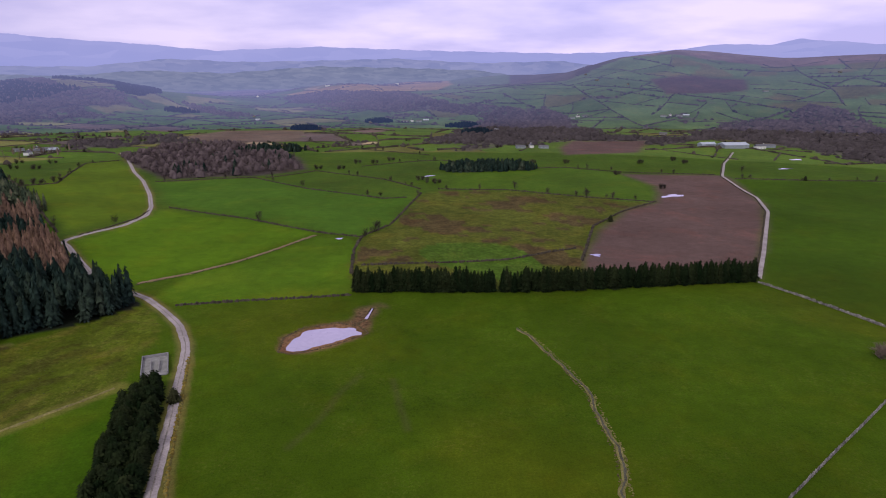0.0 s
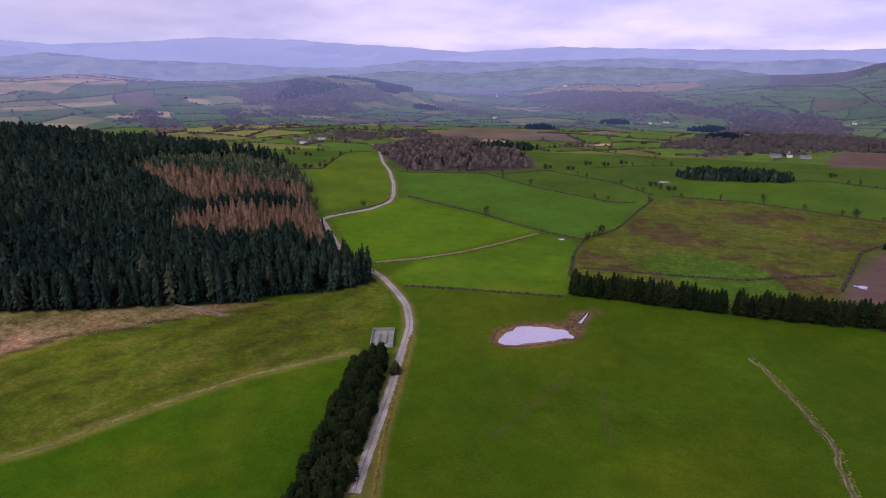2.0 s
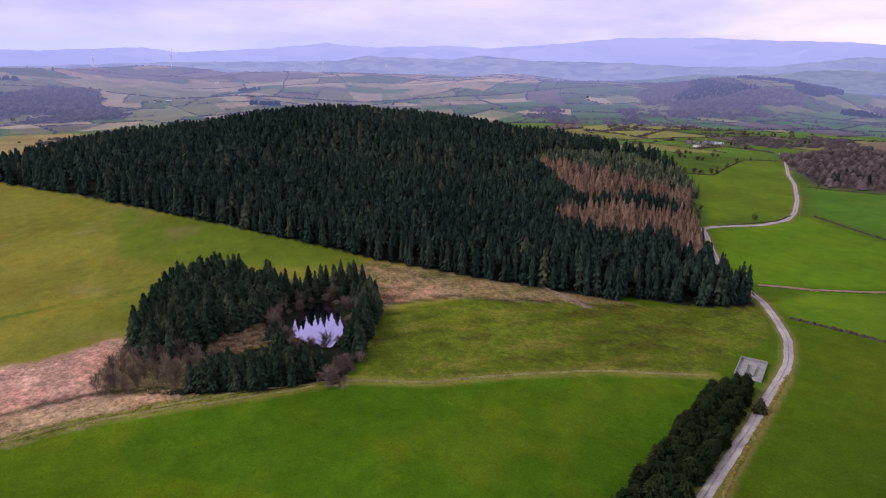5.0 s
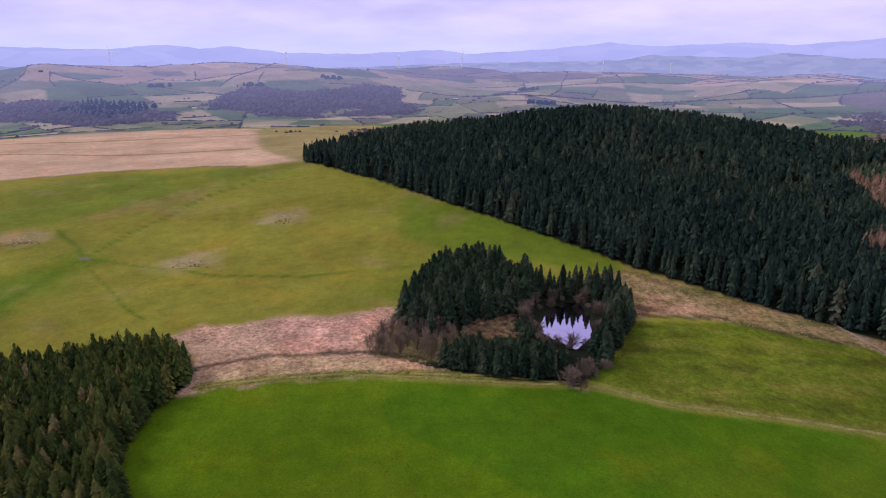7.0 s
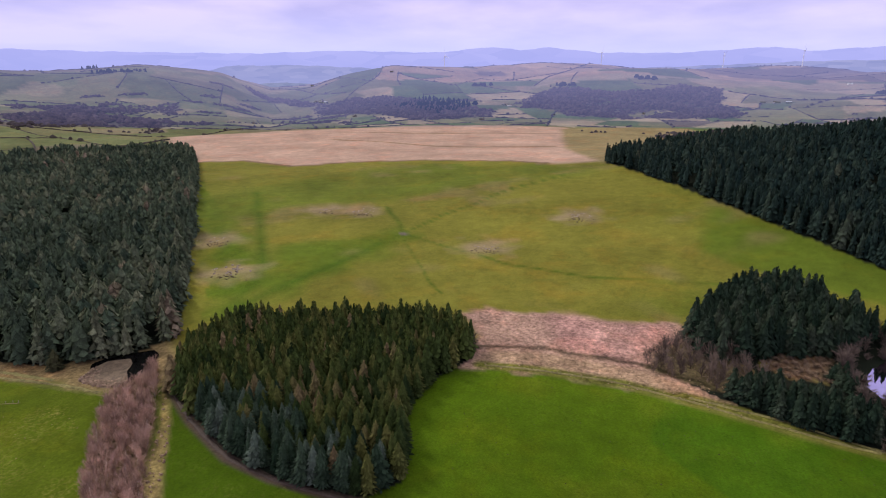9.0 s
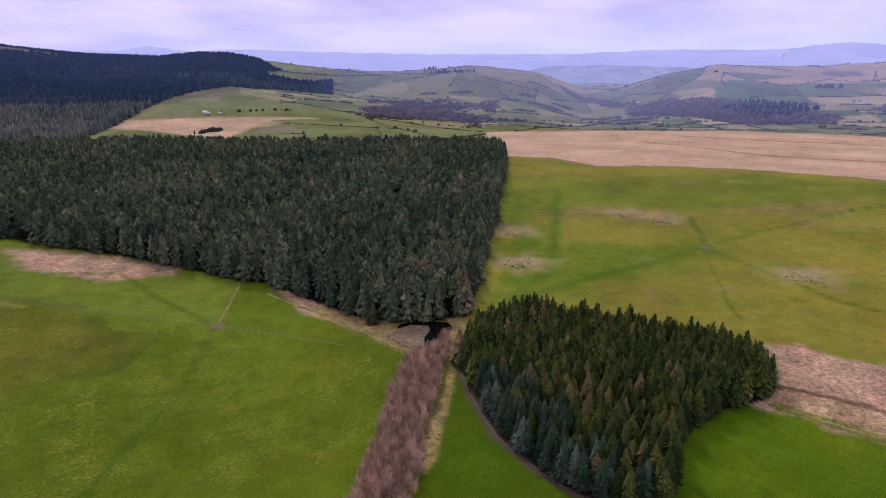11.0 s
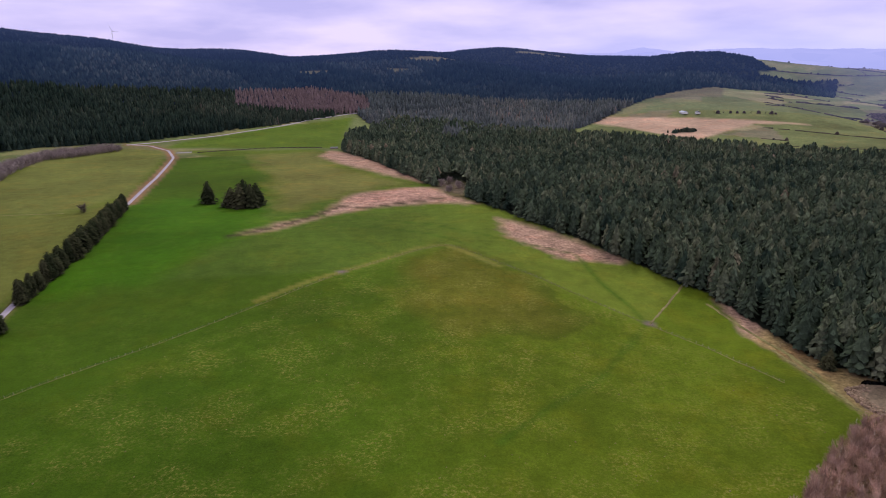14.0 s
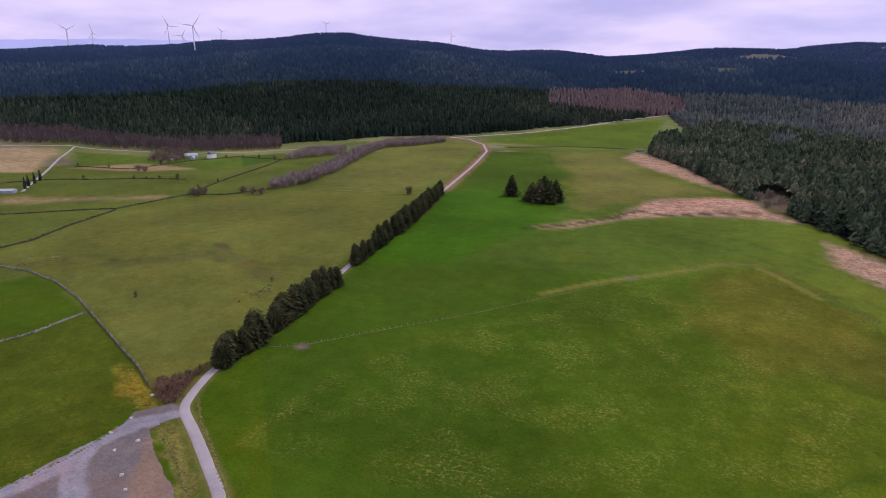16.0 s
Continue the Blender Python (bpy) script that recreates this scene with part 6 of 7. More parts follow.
# pale birch stems that show through the scrub
STEM_MAT = material("birch_bark", (0.62, 0.58, 0.55), grain=(2.0, 8.0), mottle=0.3)
stem = [(np.array(((-0.010, 0, 0), (0.010, 0, 0), (0, 0.012, 0), (0.03, 0.01, 1))), np.array(((0, 1, 3), (1, 2, 3), (2, 0, 3))))]
p = planted(BIRCH, 7.0, 54, 0.5)
h = g.uniform(4, 7.5, len(p))
tagged(many("birch_stems", stem, p, h, np.full(len(p), 8.0), STEM_MAT, 55), "thin white birch stems among reddish scrub", "trees", kind="stuff")
for k, (x, y) in enumerate(TREE_SINGLES):
    ob = many("bare_tree", TWIGGY_FINE[k % 5:k % 5 + 1], [(x, y)], [4 if k < 2 else 8 + k % 3], [5 if k < 2 else 11 + k % 3], HEDGE_MAT, k)
    tagged(ob, "leafless field tree by a hedge line", "tree", "single field trees")
# round leafless bushes at the edges of the woods, and the reedy island in the black pool
WILLOW_MAT = material("willow_twigs", (0.18, 0.135, 0.112), grain=(0.5, 3.0), tint="tint")
BUSHY = [bare_shape(150, 160 + k, 0.5, 0.02, 0.7) for k in range(3)]
DARK_WILLOW = material("dark_willow_twigs", (0.13, 0.095, 0.08), grain=(0.5, 3.0), tint="tint")
for k, (x, y) in enumerate(BUSH_B + POND_BUSHES + BUSH_GB + BUSH_W + BUSH_ROAD):
    size = 10.0 if k < 5 or k > 20 else 6.0 + 2.5 * (k % 3 == 1)
    ob = many("willow_bush", BUSHY[k % 3:k % 3 + 1], [(x, y)], [size * 0.85], [size * 1.15], STREAM_WILLOWS if k < 5 else WILLOW_MAT, 500 + k)
    tagged(ob, "rounded pinkish-brown leafless willow bush", "bush", "willow bushes by the woods")
ring = resample(list(grow(WATER_A, 6.5)) + [grow(WATER_A, 6.5)[0]], 7.5)
for k, (x, y) in enumerate(ring):
    ob = many("willow_bush", BUSHY[k % 3:k % 3 + 1], [(x + 2 * math.sin(k * 2.1), y + 2 * math.cos(k * 1.7))], [3.2 + 2.2 * (k % 3)], [4.2 + 2.6 * (k % 3)], DARK_WILLOW if k % 3 else WILLOW_MAT, 540 + k)
    tagged(ob, "leafless brown willow bush on the pond's bank", "bush", "willow bushes by the woods")
p = planted(ISLAND_C, 0.75, 520, 0.5)
h = g.uniform(0.4, 1.1, len(p))
tagged(many("reed_bed", LUMPS_FAR, p, h + 0.5, h * 1.8, REEDS, 521), "pale brown reeds on an islet in the black pool", "reeds", kind="stuff")

# ---- walls, hedges and fences ----
ROCK_MAT = material("pale_rock", (0.31, 0.245, 0.20), grain=(0.5, 3.0), bump=0.5, tint="tint")
HEATH_MAT = material("heather", (0.11, 0.08, 0.045), grain=(0.5, 3.0), tint="tint")
VERGE_TUFT = material("rough_grass_tufts", (0.17, 0.15, 0.05), grain=(0.5, 3.0), tint="tint")
def stone_wall(line, high, label):
    """A dry-stone wall: a leaning bank of uneven courses."""
    q = resample(line, 0.7)
    d = np.gradient(q, axis=0)
    d /= np.maximum(np.linalg.norm(d, axis=1), 1e-6)[:, None]
    side = np.stack([-d[:, 1], d[:, 0]], -1)
    g = np.random.default_rng(len(q))
    cols = []
    for o, z in ((-0.36, -0.3), (-0.26, 0.55), (-0.14, 1.0), (0.14, 1.0), (0.26, 0.55), (0.36, -0.3)):
        p = q + side * (o + g.uniform(-0.1, 0.1, len(q)))[:, None]
        cols.append(np.c_[p, terrain(q[:, 0], q[:, 1]) + high * z * g.uniform(0.35, 1.25, len(q))])
    idx = np.arange(len(q) * 6).reshape(len(q), 6)
    me = bpy.data.meshes.new("stone_wall")
    raw_mesh(me, np.stack(cols, 1).reshape(-1, 3), np.stack([idx[:-1, :-1], idx[:-1, 1:], idx[1:, 1:], idx[1:, :-1]], -1).reshape(-1, 4)[:, ::-1])
    me.materials.append(STONE)
    tagged(new("stone_wall", me), label, "wall", "field walls")


for line, high in ((WALL_A, 1.3), (WALL_B, 1.0), (WALL_C, 1.4), (WALL_D, 1.1)):
    stone_wall(line, high, "grey dry-stone wall between pastures")


def hedge(line, low, high, mat, label, seed, step=1.2, shapes=LUMPS):
    g = np.random.default_rng(seed)
    q = resample(line, step)
    q = q + g.uniform(-0.5, 0.5, q.shape)
    h = g.uniform(low, high, len(q))
    if high > 3:
        # old hedges with gaps and taller thorns
        full = wavy(q[:, 0], q[:, 1], 13, seed) + 0.6 * wavy(q[:, 0], q[:, 1], 5, 2.0)
        h, q = (h * (1 + 0.5 * full))[full > -0.45], q[full > -0.45]
    tagged(many("hedge", shapes, q, h, g.uniform(1.6, 2.6, len(q)) * min(1.3, max(0.5, high * 0.5)), mat, seed), label, "hedge", "field hedges")


for k, line in enumerate((H1, H2, H3, H4, H5, H6, H7, H8, H9, H10, H11, H12, H13, H14, H15, H16, H18, H19, H20)):
    hedge(line, *((0.9, 2.1) if 13 < k < 18 else (1.0, 2.2)), HEDGE_MAT, "low leafless hedge on a field bank", 300 + k, shapes=LUMPS_FAR)
hedge([(-260, 419), (-253, 446), (-246, 476), (-250, 506)], 0.5, 1.5, HEDGE_MAT, "low dark hedge along the lane", 337, 0.9)
hedge([(x + 0.6, y - 2.2) for x, y in TRACK_FIELD], 0.3, 1.0, HEDGE_MAT, "low bank of stones and thorns below the field track", 338, 0.9)
hedge([(x + 1.5, y) for x, y in DITCH], 0.15, 0.6, VERGE_TUFT, "straw-coloured rushes along the ditch", 339, 0.5)
hedge([(x - 1.3, y) for x, y in DITCH[1:]], 0.15, 0.55, HEATH_MAT, "dark rushes along the ditch", 340, 0.6)
hedge([(x - 2.6, y) for x, y in LANE_E], 0.4, 1.3, HEDGE_MAT, "thin hedge beside the farm lane", 341, 1.1)
hedge(BANK_LANE, 0.2, 0.6, VERGE_TUFT, "rough grass bank along the lane", 331, 0.35)
hedge([(180, -112), (178, -99), (179, -89), (180, -80), (183, -74)], 0.25, 0.8, VERGE_TUFT, "rough grass and stones along the yard's edge", 336, 0.4)
hedge(BANK_INNER, 0.2, 0.7, VERGE_TUFT, "rough grass bank between lane and yard", 332, 0.35)
hedge(GORSE_LINE, 0.3, 0.9, VERGE_TUFT, "rough straw grass along the lane", 333, 0.4)
hedge(GORSE_LINE, 0.4, 1.2, GORSE_MAT, "yellow-brown gorse bank beside the lane", 330, 0.9)
hedge(list(grow(WATER_B, 3.5)) + [grow(WATER_B, 3.5)[0]], 0.3, 0.9, HEATH_MAT, "dark rushes on the pond's muddy bank", 334, 0.45)
hedge(INLET[::-1] + [(-41, 272), (-44, 274)], 0.3, 0.9, HEATH_MAT, "dark rushes along the pond's inlet", 335, 0.4)


def fence(line, label):
    q = resample(line, 3.0)
    root = tagged(new("fence"), label, "fence")
    bm = box(bmesh.new(), -0.06, -0.06, -0.2, 0.06, 0.06, 1.15)
    post_me = bpy.data.meshes.new("post")
    bm.to_mesh(post_me)
    bm.free()
    post_me.materials.append(TIMBER)
    zs = terrain(q[:, 0], q[:, 1])
    for (x, y), z in zip(q, zs):
        o = new("post", post_me)
        o.location = (x, y, z)
        o.parent = root
    for up in (0.5, 1.0):
        bm = bmesh.new()
        for k in range(len(q) - 1):
            tube(bm, (*q[k], zs[k] + up), (*q[k + 1], zs[k + 1] + up), 0.012, 0.012, 3)
        part("wire", bm, TIMBER, root)


fence(FENCE_A, "thin post and wire fence across the green field")
fence(FENCE_B, "thin post and wire fence down to the rushes")

# hedges and trees of the far fields
g = np.random.default_rng(77)


def unwarped(q):
    x, y = q[:, 0], q[:, 1]
    for _ in range(3):
        x, y = q[:, 0] - 16 * wavy(x, y, 85, 1.0), q[:, 1] - 16 * wavy(x, y, 75, 4.0)
    return np.stack([x, y], -1)


def open_country(q):
    """Which places are far farmland that nothing else covers."""
    a, r = bearing(q[:, 0], q[:, 1]), np.hypot(q[:, 0], q[:, 1])
    keep = (a > -42) & (a < 152) & (r > 960) & (r < 3150) & ~dark_wood(a, r)
    for poly in (FOREST_A, FOREST_B_ALL, MOOR, MOOR_W, OLIVE_T, WOOD_BARE, PLOUGH_B, PLOUGH_C, HEATHER):
        keep &= ~inside(poly, q[:, 0], q[:, 1])
    keep &= ~((a < 0) & (r > 2550))
    return keep & (thicket(q[:, 0], q[:, 1]) < 0)


strips, stand = {HEDGE_MAT: [], HEDGE_EAST: [], DISTANT_HEDGE: []}, []
for p0, p1 in HEDGE_LINES:
    n = max(2, int(math.hypot(p1[0] - p0[0], p1[1] - p0[1]) / 9))
    q = unwarped(np.linspace(p0, p1, n + 1))
    keep = open_country(q)
    if keep.sum() < 3 or g.random() < (0.5 if 45 < bearing(*q[0]) else 0.4 if np.hypot(*q[0]) > 1900 else 0.14):
        continue
    # some hedges have grown out into lines of trees
    grown = g.choice((0.03, 0.12, 0.4, 0.9), p=(0.35, 0.3, 0.2, 0.15)) if bearing(*q[0]) < 50 else 0.16
    stand.append(q[keep][g.random(keep.sum()) < grown])
    high = g.uniform(1.0, 3.2) * g.uniform(0.3, 1.4, len(q))
    d = np.gradient(q, axis=0)
    side = np.stack([-d[:, 1], d[:, 0]], -1) / np.maximum(np.linalg.norm(d, axis=1), 1e-6)[:, None]
    z = terrain(q[:, 0], q[:, 1])
    wide = g.uniform(0.9, 2.2, len(q))[:, None]
    rows = np.stack([np.c_[q - side * wide, z - 0.5], np.c_[q - side * wide * 0.5, z + high], np.c_[q + side * wide * 0.5, z + high * 0.9], np.c_[q + side * wide, z - 0.5]], 1)
    for k in range(len(q) - 1):
        if keep[k] and keep[k + 1] and g.random() > 0.05:
            strips[HEDGE_MAT if np.hypot(*q[k]) < 1500 else HEDGE_EAST if bearing(*q[k]) < 13 else DISTANT_HEDGE].append(rows[k:k + 2])
for mat, cells in strips.items():
    v = np.array(cells)
    base = (np.arange(len(v)) * 8)[:, None]
    quads = np.concatenate([base + np.array(f) for f in ((0, 4, 5, 1), (1, 5, 6, 2), (2, 6, 7, 3))])
    me = bpy.data.meshes.new("hedgerow")
    raw_mesh(me, v.reshape(-1, 3), quads)
    me.attributes.new("tint", "FLOAT", "POINT").data.foreach_set("value", np.repeat(g.random(len(v)), 8).astype(np.float32))
    flat_v = v.reshape(-1, 3)
    me.attributes.new("veil", "FLOAT", "POINT").data.foreach_set("value", haze_amount(bearing(flat_v[:, 0], flat_v[:, 1]), np.hypot(flat_v[:, 0], flat_v[:, 1])).astype(np.float32))
    me.materials.append(mat)
    tagged(new("hedgerow", me), "thin brown hedgerows dividing the far fields", "hedge", kind="stuff")
q = np.concatenate(stand)
far = np.hypot(q[:, 0], q[:, 1]) > 1500
for k, mat in ((~far, HEDGE_MAT), (far, DISTANT_HEDGE)):
    h = g.uniform(2.5, 7.0, k.sum())
    tagged(many("far_trees", CROWNS + TWIGGY_FAR[:2], q[k], h, h * g.uniform(1.1, 1.9, k.sum()), mat, 79), "scattered leafless trees in the far hedges", "trees", kind="stuff")
# leafless woods that fill the dingles, and the plantations on the hill beyond them
a, r = g.uniform(-42, 149, 110000), np.sqrt(g.uniform(960 ** 2, 2900 ** 2, 110000))
x, y = -r * np.sin(np.radians(a)), r * np.cos(np.radians(a))
deep = thicket(x, y)
keep = (deep > g.uniform(-0.22, 0.1, len(x)))
x, y, deep, r, a = x[keep], y[keep], deep[keep], r[keep], a[keep]
tall_one = g.random(len(x))
h = (5.0 + 4.0 * np.clip(deep * 2, 0, 1)) * g.uniform(0.6, 1.3, len(x))
for k, shapes, mat in (((r < 1500) & (tall_one < 0.12), TWIGGY_FAR, VALLEY_MAT), ((r < 1500) & (tall_one >= 0.12), CROWNS, VALLEY_MAT), (r >= 1500, CROWNS, VALLEY_FAR)):
    ob = many("valley_wood", shapes, np.stack([x[k], y[k]], -1), h[k] * (0.72 if shapes is CROWNS else 1.15), h[k] * g.uniform(1.1, 1.8, k.sum()), mat, 410)
    ob.data.polygons.foreach_set("use_smooth", np.ones(len(ob.data.polygons), bool))
    tagged(ob, "purple-brown leafless woods in the dingles", "wood", kind="stuff")
a, r = g.uniform(22, 40, 6000), g.uniform(1950, 2420, 6000)
x, y = -r * np.sin(np.radians(a)), r * np.cos(np.radians(a))
keep = wavy(x, y, 120, 7.0) + 0.4 * wavy(x, y, 45, 2.0) > -0.15 + ((a - 31) / 7) ** 4
h = g.uniform(8, 13, keep.sum())
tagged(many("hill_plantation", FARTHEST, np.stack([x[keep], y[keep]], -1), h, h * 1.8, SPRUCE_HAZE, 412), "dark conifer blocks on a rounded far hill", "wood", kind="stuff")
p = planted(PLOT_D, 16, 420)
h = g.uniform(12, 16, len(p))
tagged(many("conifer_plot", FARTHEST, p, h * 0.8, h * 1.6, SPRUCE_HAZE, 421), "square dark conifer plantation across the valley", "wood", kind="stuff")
for n, (cx, cy) in enumerate(NW_TREES + TREES_N):
    ob = many("bare_tree", BUSHY[n % 3:n % 3 + 1], [(cx, cy), (cx + 5, cy + 4)], [6.5, 5], [8.5, 7], HEDGE_MAT, 430 + n)
    tagged(ob, "pair of leafless trees on a field edge", "tree", "single field trees")
p = np.array(FARM[3]) + g.normal(0, 26, (40, 2))
h = g.uniform(7, 13, 40)
tagged(many("farm_trees", TWIGGY_FAR + FAR[:2], p, h, h, BARE, 440), "dark leafless trees round a hillside farm", "trees", kind="stuff")
for cx, cy in DARK_TREES:
    ob = many("conifer_tree", FAR, [(cx, cy)], [13], [14], SPRUCE, 441)
    tagged(ob, "dark conifer beside the barn", "tree", "conifers by the barn")
p = planted(GLADE_A, 2.4, 445, 0.5)
h = g.uniform(0.7, 1.9, len(p))
tagged(many("reed_bed", BUSHY, p, h, h * 2.2, REEDS, 446), "brown dead reeds beside the pond", "reeds", kind="stuff")
p = planted(GORSE_Y, 3.0, 447, 0.5)
h = g.uniform(0.3, 0.9, len(p))
tagged(many("gorse_patch", LUMPS_FAR, p, h, h * 2.4, GORSE_MAT, 448), "yellow gorse by the wall's end", "gorse", kind="stuff")
PALE_STONE = material("pale_boulder", (0.52, 0.50, 0.50), grain=(0.8, 4.0), bump=0.4)
for n, (cx, cy) in enumerate(BOULDERS):
    ob = many("boulder", LUMPS[n % 6:n % 6 + 1], [(cx, cy)], [1.0], [1.7], PALE_STONE, 450 + n)
    tagged(ob, "pale boulder beside the gravel yard", "boulder", "boulders by the yard")
for n, (cx, cy) in enumerate(ROCKS + SCARS):
    big = 1.5 if n == 0 else 1.0 if n < 6 else 0.5
    p = np.array((cx, cy)) + g.normal(0, 3.6, (40, 2)) * (1.2 * big, 1.2 * big)
    h = g.uniform(0.15, 0.8, 40) * big
    tagged(many("rock_outcrop", LUMPS_FAR, p, h, h * 2.6, ROCK_MAT, 460 + n), "low grey rock outcrop in the pasture", "rocks", kind="stuff")
    p = np.array((cx * 0.975, cy * 0.975)) + g.normal(0, 3.2, (40, 2)) * (1.0, 1.6)
    h = g.uniform(0.25, 0.8, 40)
    tagged(many("heather_patch", LUMPS_FAR, p, h, h * 2.6, HEATH_MAT, 480 + n), "dark brown heather beside a rock outcrop", "heather", kind="stuff")
for n, (cx, cy) in enumerate(COPSE):
    s = 7 + 5 * (n % 3) + math.hypot(cx, cy) / 160
    u, v = g.uniform(0, 2 * math.pi, 90), np.sqrt(g.uniform(0, 1, 90))
    p = np.stack([cx + 2.0 * s * v * np.cos(u) * (1 + 0.2 * np.sin(3 * u + n)), cy + s * v * np.sin(u) * (1 + 0.2 * np.sin(2 * u))], -1)
    h = g.uniform(11, 16, 90) * (1 - 0.35 * v ** 3)
    tagged(many("copse", FAR, p, h, h * g.uniform(1.5, 2.3, 90), SPRUCE if math.hypot(cx, cy) < 1200 else SPRUCE_HAZE, 81 + n), "small dark conifer copse among the fields", "copse", kind="stuff")
# leafless trees that stand in the field hedges
q = np.concatenate([resample(line, 14.0) for line in (H3, H4, H5, H6, H7, H8, H9, H10, H13, H14, H18, H19)])
q = q[g.random(len(q)) < 0.33] + g.normal(0, 1.0, (1, 2))
h = g.uniform(3.5, 8.5, len(q))
tagged(many("hedge_trees", TWIGGY_FINE, q, h, h * g.uniform(1.0, 1.5, len(q)), HEDGE_MAT, 93), "leafless trees and thorns along the field hedges", "trees", kind="stuff")

# gorse and heather thickets on the open hill, and clumps of dark trees along the ridges
for n, (cx, cy, length) in enumerate(((-1461, -1474, 60), (-1375, -1546, 45), (-1602, -1242, 90), (-1700, -1243, 60), (-1637, -1347, 40), (-1105, -1250, 60), (-1614, -1058, 80), (-1518, -872, 70), (-1807, -1436, 60), (-1540, -1330, 40), (-1420, -1180, 50), (-1300, -1400, 40))):
    u = np.stack([-cy, cx]) / math.hypot(cx, cy)
    p = np.array((cx, cy)) + g.uniform(-0.5, 0.5, (length, 1)) * length * u + g.normal(0, 7, (length, 2))
    h = g.uniform(2.0, 4.5, length)
    tagged(many("scrub_thicket", CROWNS, p, h, h * g.uniform(1.5, 2.6, length), VALLEY_FAR, 530 + n), "dark brown gorse and thorn thicket on the open hill", "scrub", kind="stuff")
for n, (cx, cy, count) in enumerate(((-2275, -336, 14), (-2221, -617, 12), (-2391, -54, 10), (-1633, -1702, 26), (-1763, -1973, 12), (-1835, -655, 40), (-2185, 643, 16), (-1830, 584, 22))):
    u = np.stack([-cy, cx]) / math.hypot(cx, cy)
    p = np.array((cx, cy)) + g.normal(0, 1, (count, 1)) * 1.5 * count * u + g.normal(0, 8, (count, 2))
    h = g.uniform(9, 15, count)
    tagged(many("tree_clump", FARTHEST + CROWNS[:3], p, h, h * g.uniform(1.3, 2.0, count), SPRUCE_HAZE, 545 + n), "dark clump of trees on the hill across the valley", "trees", kind="stuff")
q = resample(TREELINE_W, 13.0)
h = g.uniform(5, 9, len(q))
tagged(many("tree_line", LUMPS_FAR + TWIGGY_FAR[:2], q, h, h * 1.2, VALLEY_MAT, 96), "line of bushy trees along a hill field", "trees", kind="stuff")
p = np.array(CLUMP_W[0]) + g.normal(0, 1, (26, 2)) * (11, 7)
h = g.uniform(5, 10, 26)
tagged(many("copse", FAR + LUMPS_FAR, p, h, h * 1.7, SPRUCE_MID, 97), "dark clump of trees on the moor's edge", "copse", kind="stuff")
p = planted(WOOD_BARE, 22, 94, 0.5)
p = p[(p[:, 0] > -330) & (g.random(len(p)) < 0.35)]
h = g.uniform(8, 13, len(p))
tagged(many("wood_conifers", FAR, p, h, h * 1.6, SPRUCE, 95), "dark conifers scattered through the leafless wood", "trees", kind="stuff")


def tufts(name, poly, step, low, high, mat, label, seed, chance):
    """Clumps of rough growth, thick in drifts and thin between them."""
    p = planted(poly, step, seed, 0.5)
    drift = 0.5 + 0.5 * wavy(p[:, 0], p[:, 1], 11, seed) + 0.4 * wavy(p[:, 0], p[:, 1], 4, 2.0)
    p = p[(g.random(len(p)) < chance * np.clip(drift, 0, 1.3)) & (np.hypot(p[:, 0], p[:, 1]) < 380)]
    h = g.uniform(low, high, len(p))
    tagged(many(name, CLUMPS, p, h, h * g.uniform(1.6, 2.6, len(p)), mat, seed, 0.05), label, "grass", kind="stuff")


CLUMPS = [lump_shape(190 + k, 2, 4) for k in range(5)]
RUSH_TUFT = material("rush_tufts", (0.34, 0.23, 0.15), grain=(0.5, 3.0), tint="tint")
DARK_TUFT = material("dark_rushes", (0.05, 0.055, 0.018), grain=(0.5, 3.0), tint="tint")
tufts("rush_tufts", OLIVE_N, 1.9, 0.12, 0.32, DARK_TUFT, "dark rush tufts in the olive pasture", 701, 0.3)
tufts("rush_tufts", RUSH_A, 1.6, 0.15, 0.4, RUSH_TUFT, "dead straw-coloured rushes", 702, 0.6)
tufts("rush_tufts", RUSH_B, 1.6, 0.15, 0.4, RUSH_TUFT, "dead straw-coloured rushes", 703, 0.6)
tufts("rush_tufts", RUSH_F, 1.5, 0.15, 0.4, RUSH_TUFT, "dead straw-coloured rushes beside the wood", 704, 0.6)
tufts("rush_tufts", RUSH_I, 1.2, 0.3, 0.7, RUSH_TUFT, "dead straw-coloured rushes beside the birches", 705, 0.6)
tufts("grass_tufts", TUFTY, 3.4, 0.15, 0.4, VERGE_TUFT, "straw tufts in the green pasture", 706, 0.22)
tufts("grass_tufts", VIVID_F, 4.0, 0.15, 0.35, DARK_TUFT, "dark tufts in the bright pasture", 707, 0.22)
tufts("grass_tufts", VIVID_G, 4.0, 0.15, 0.35, DARK_TUFT, "dark tufts in the bright pasture", 708, 0.22)


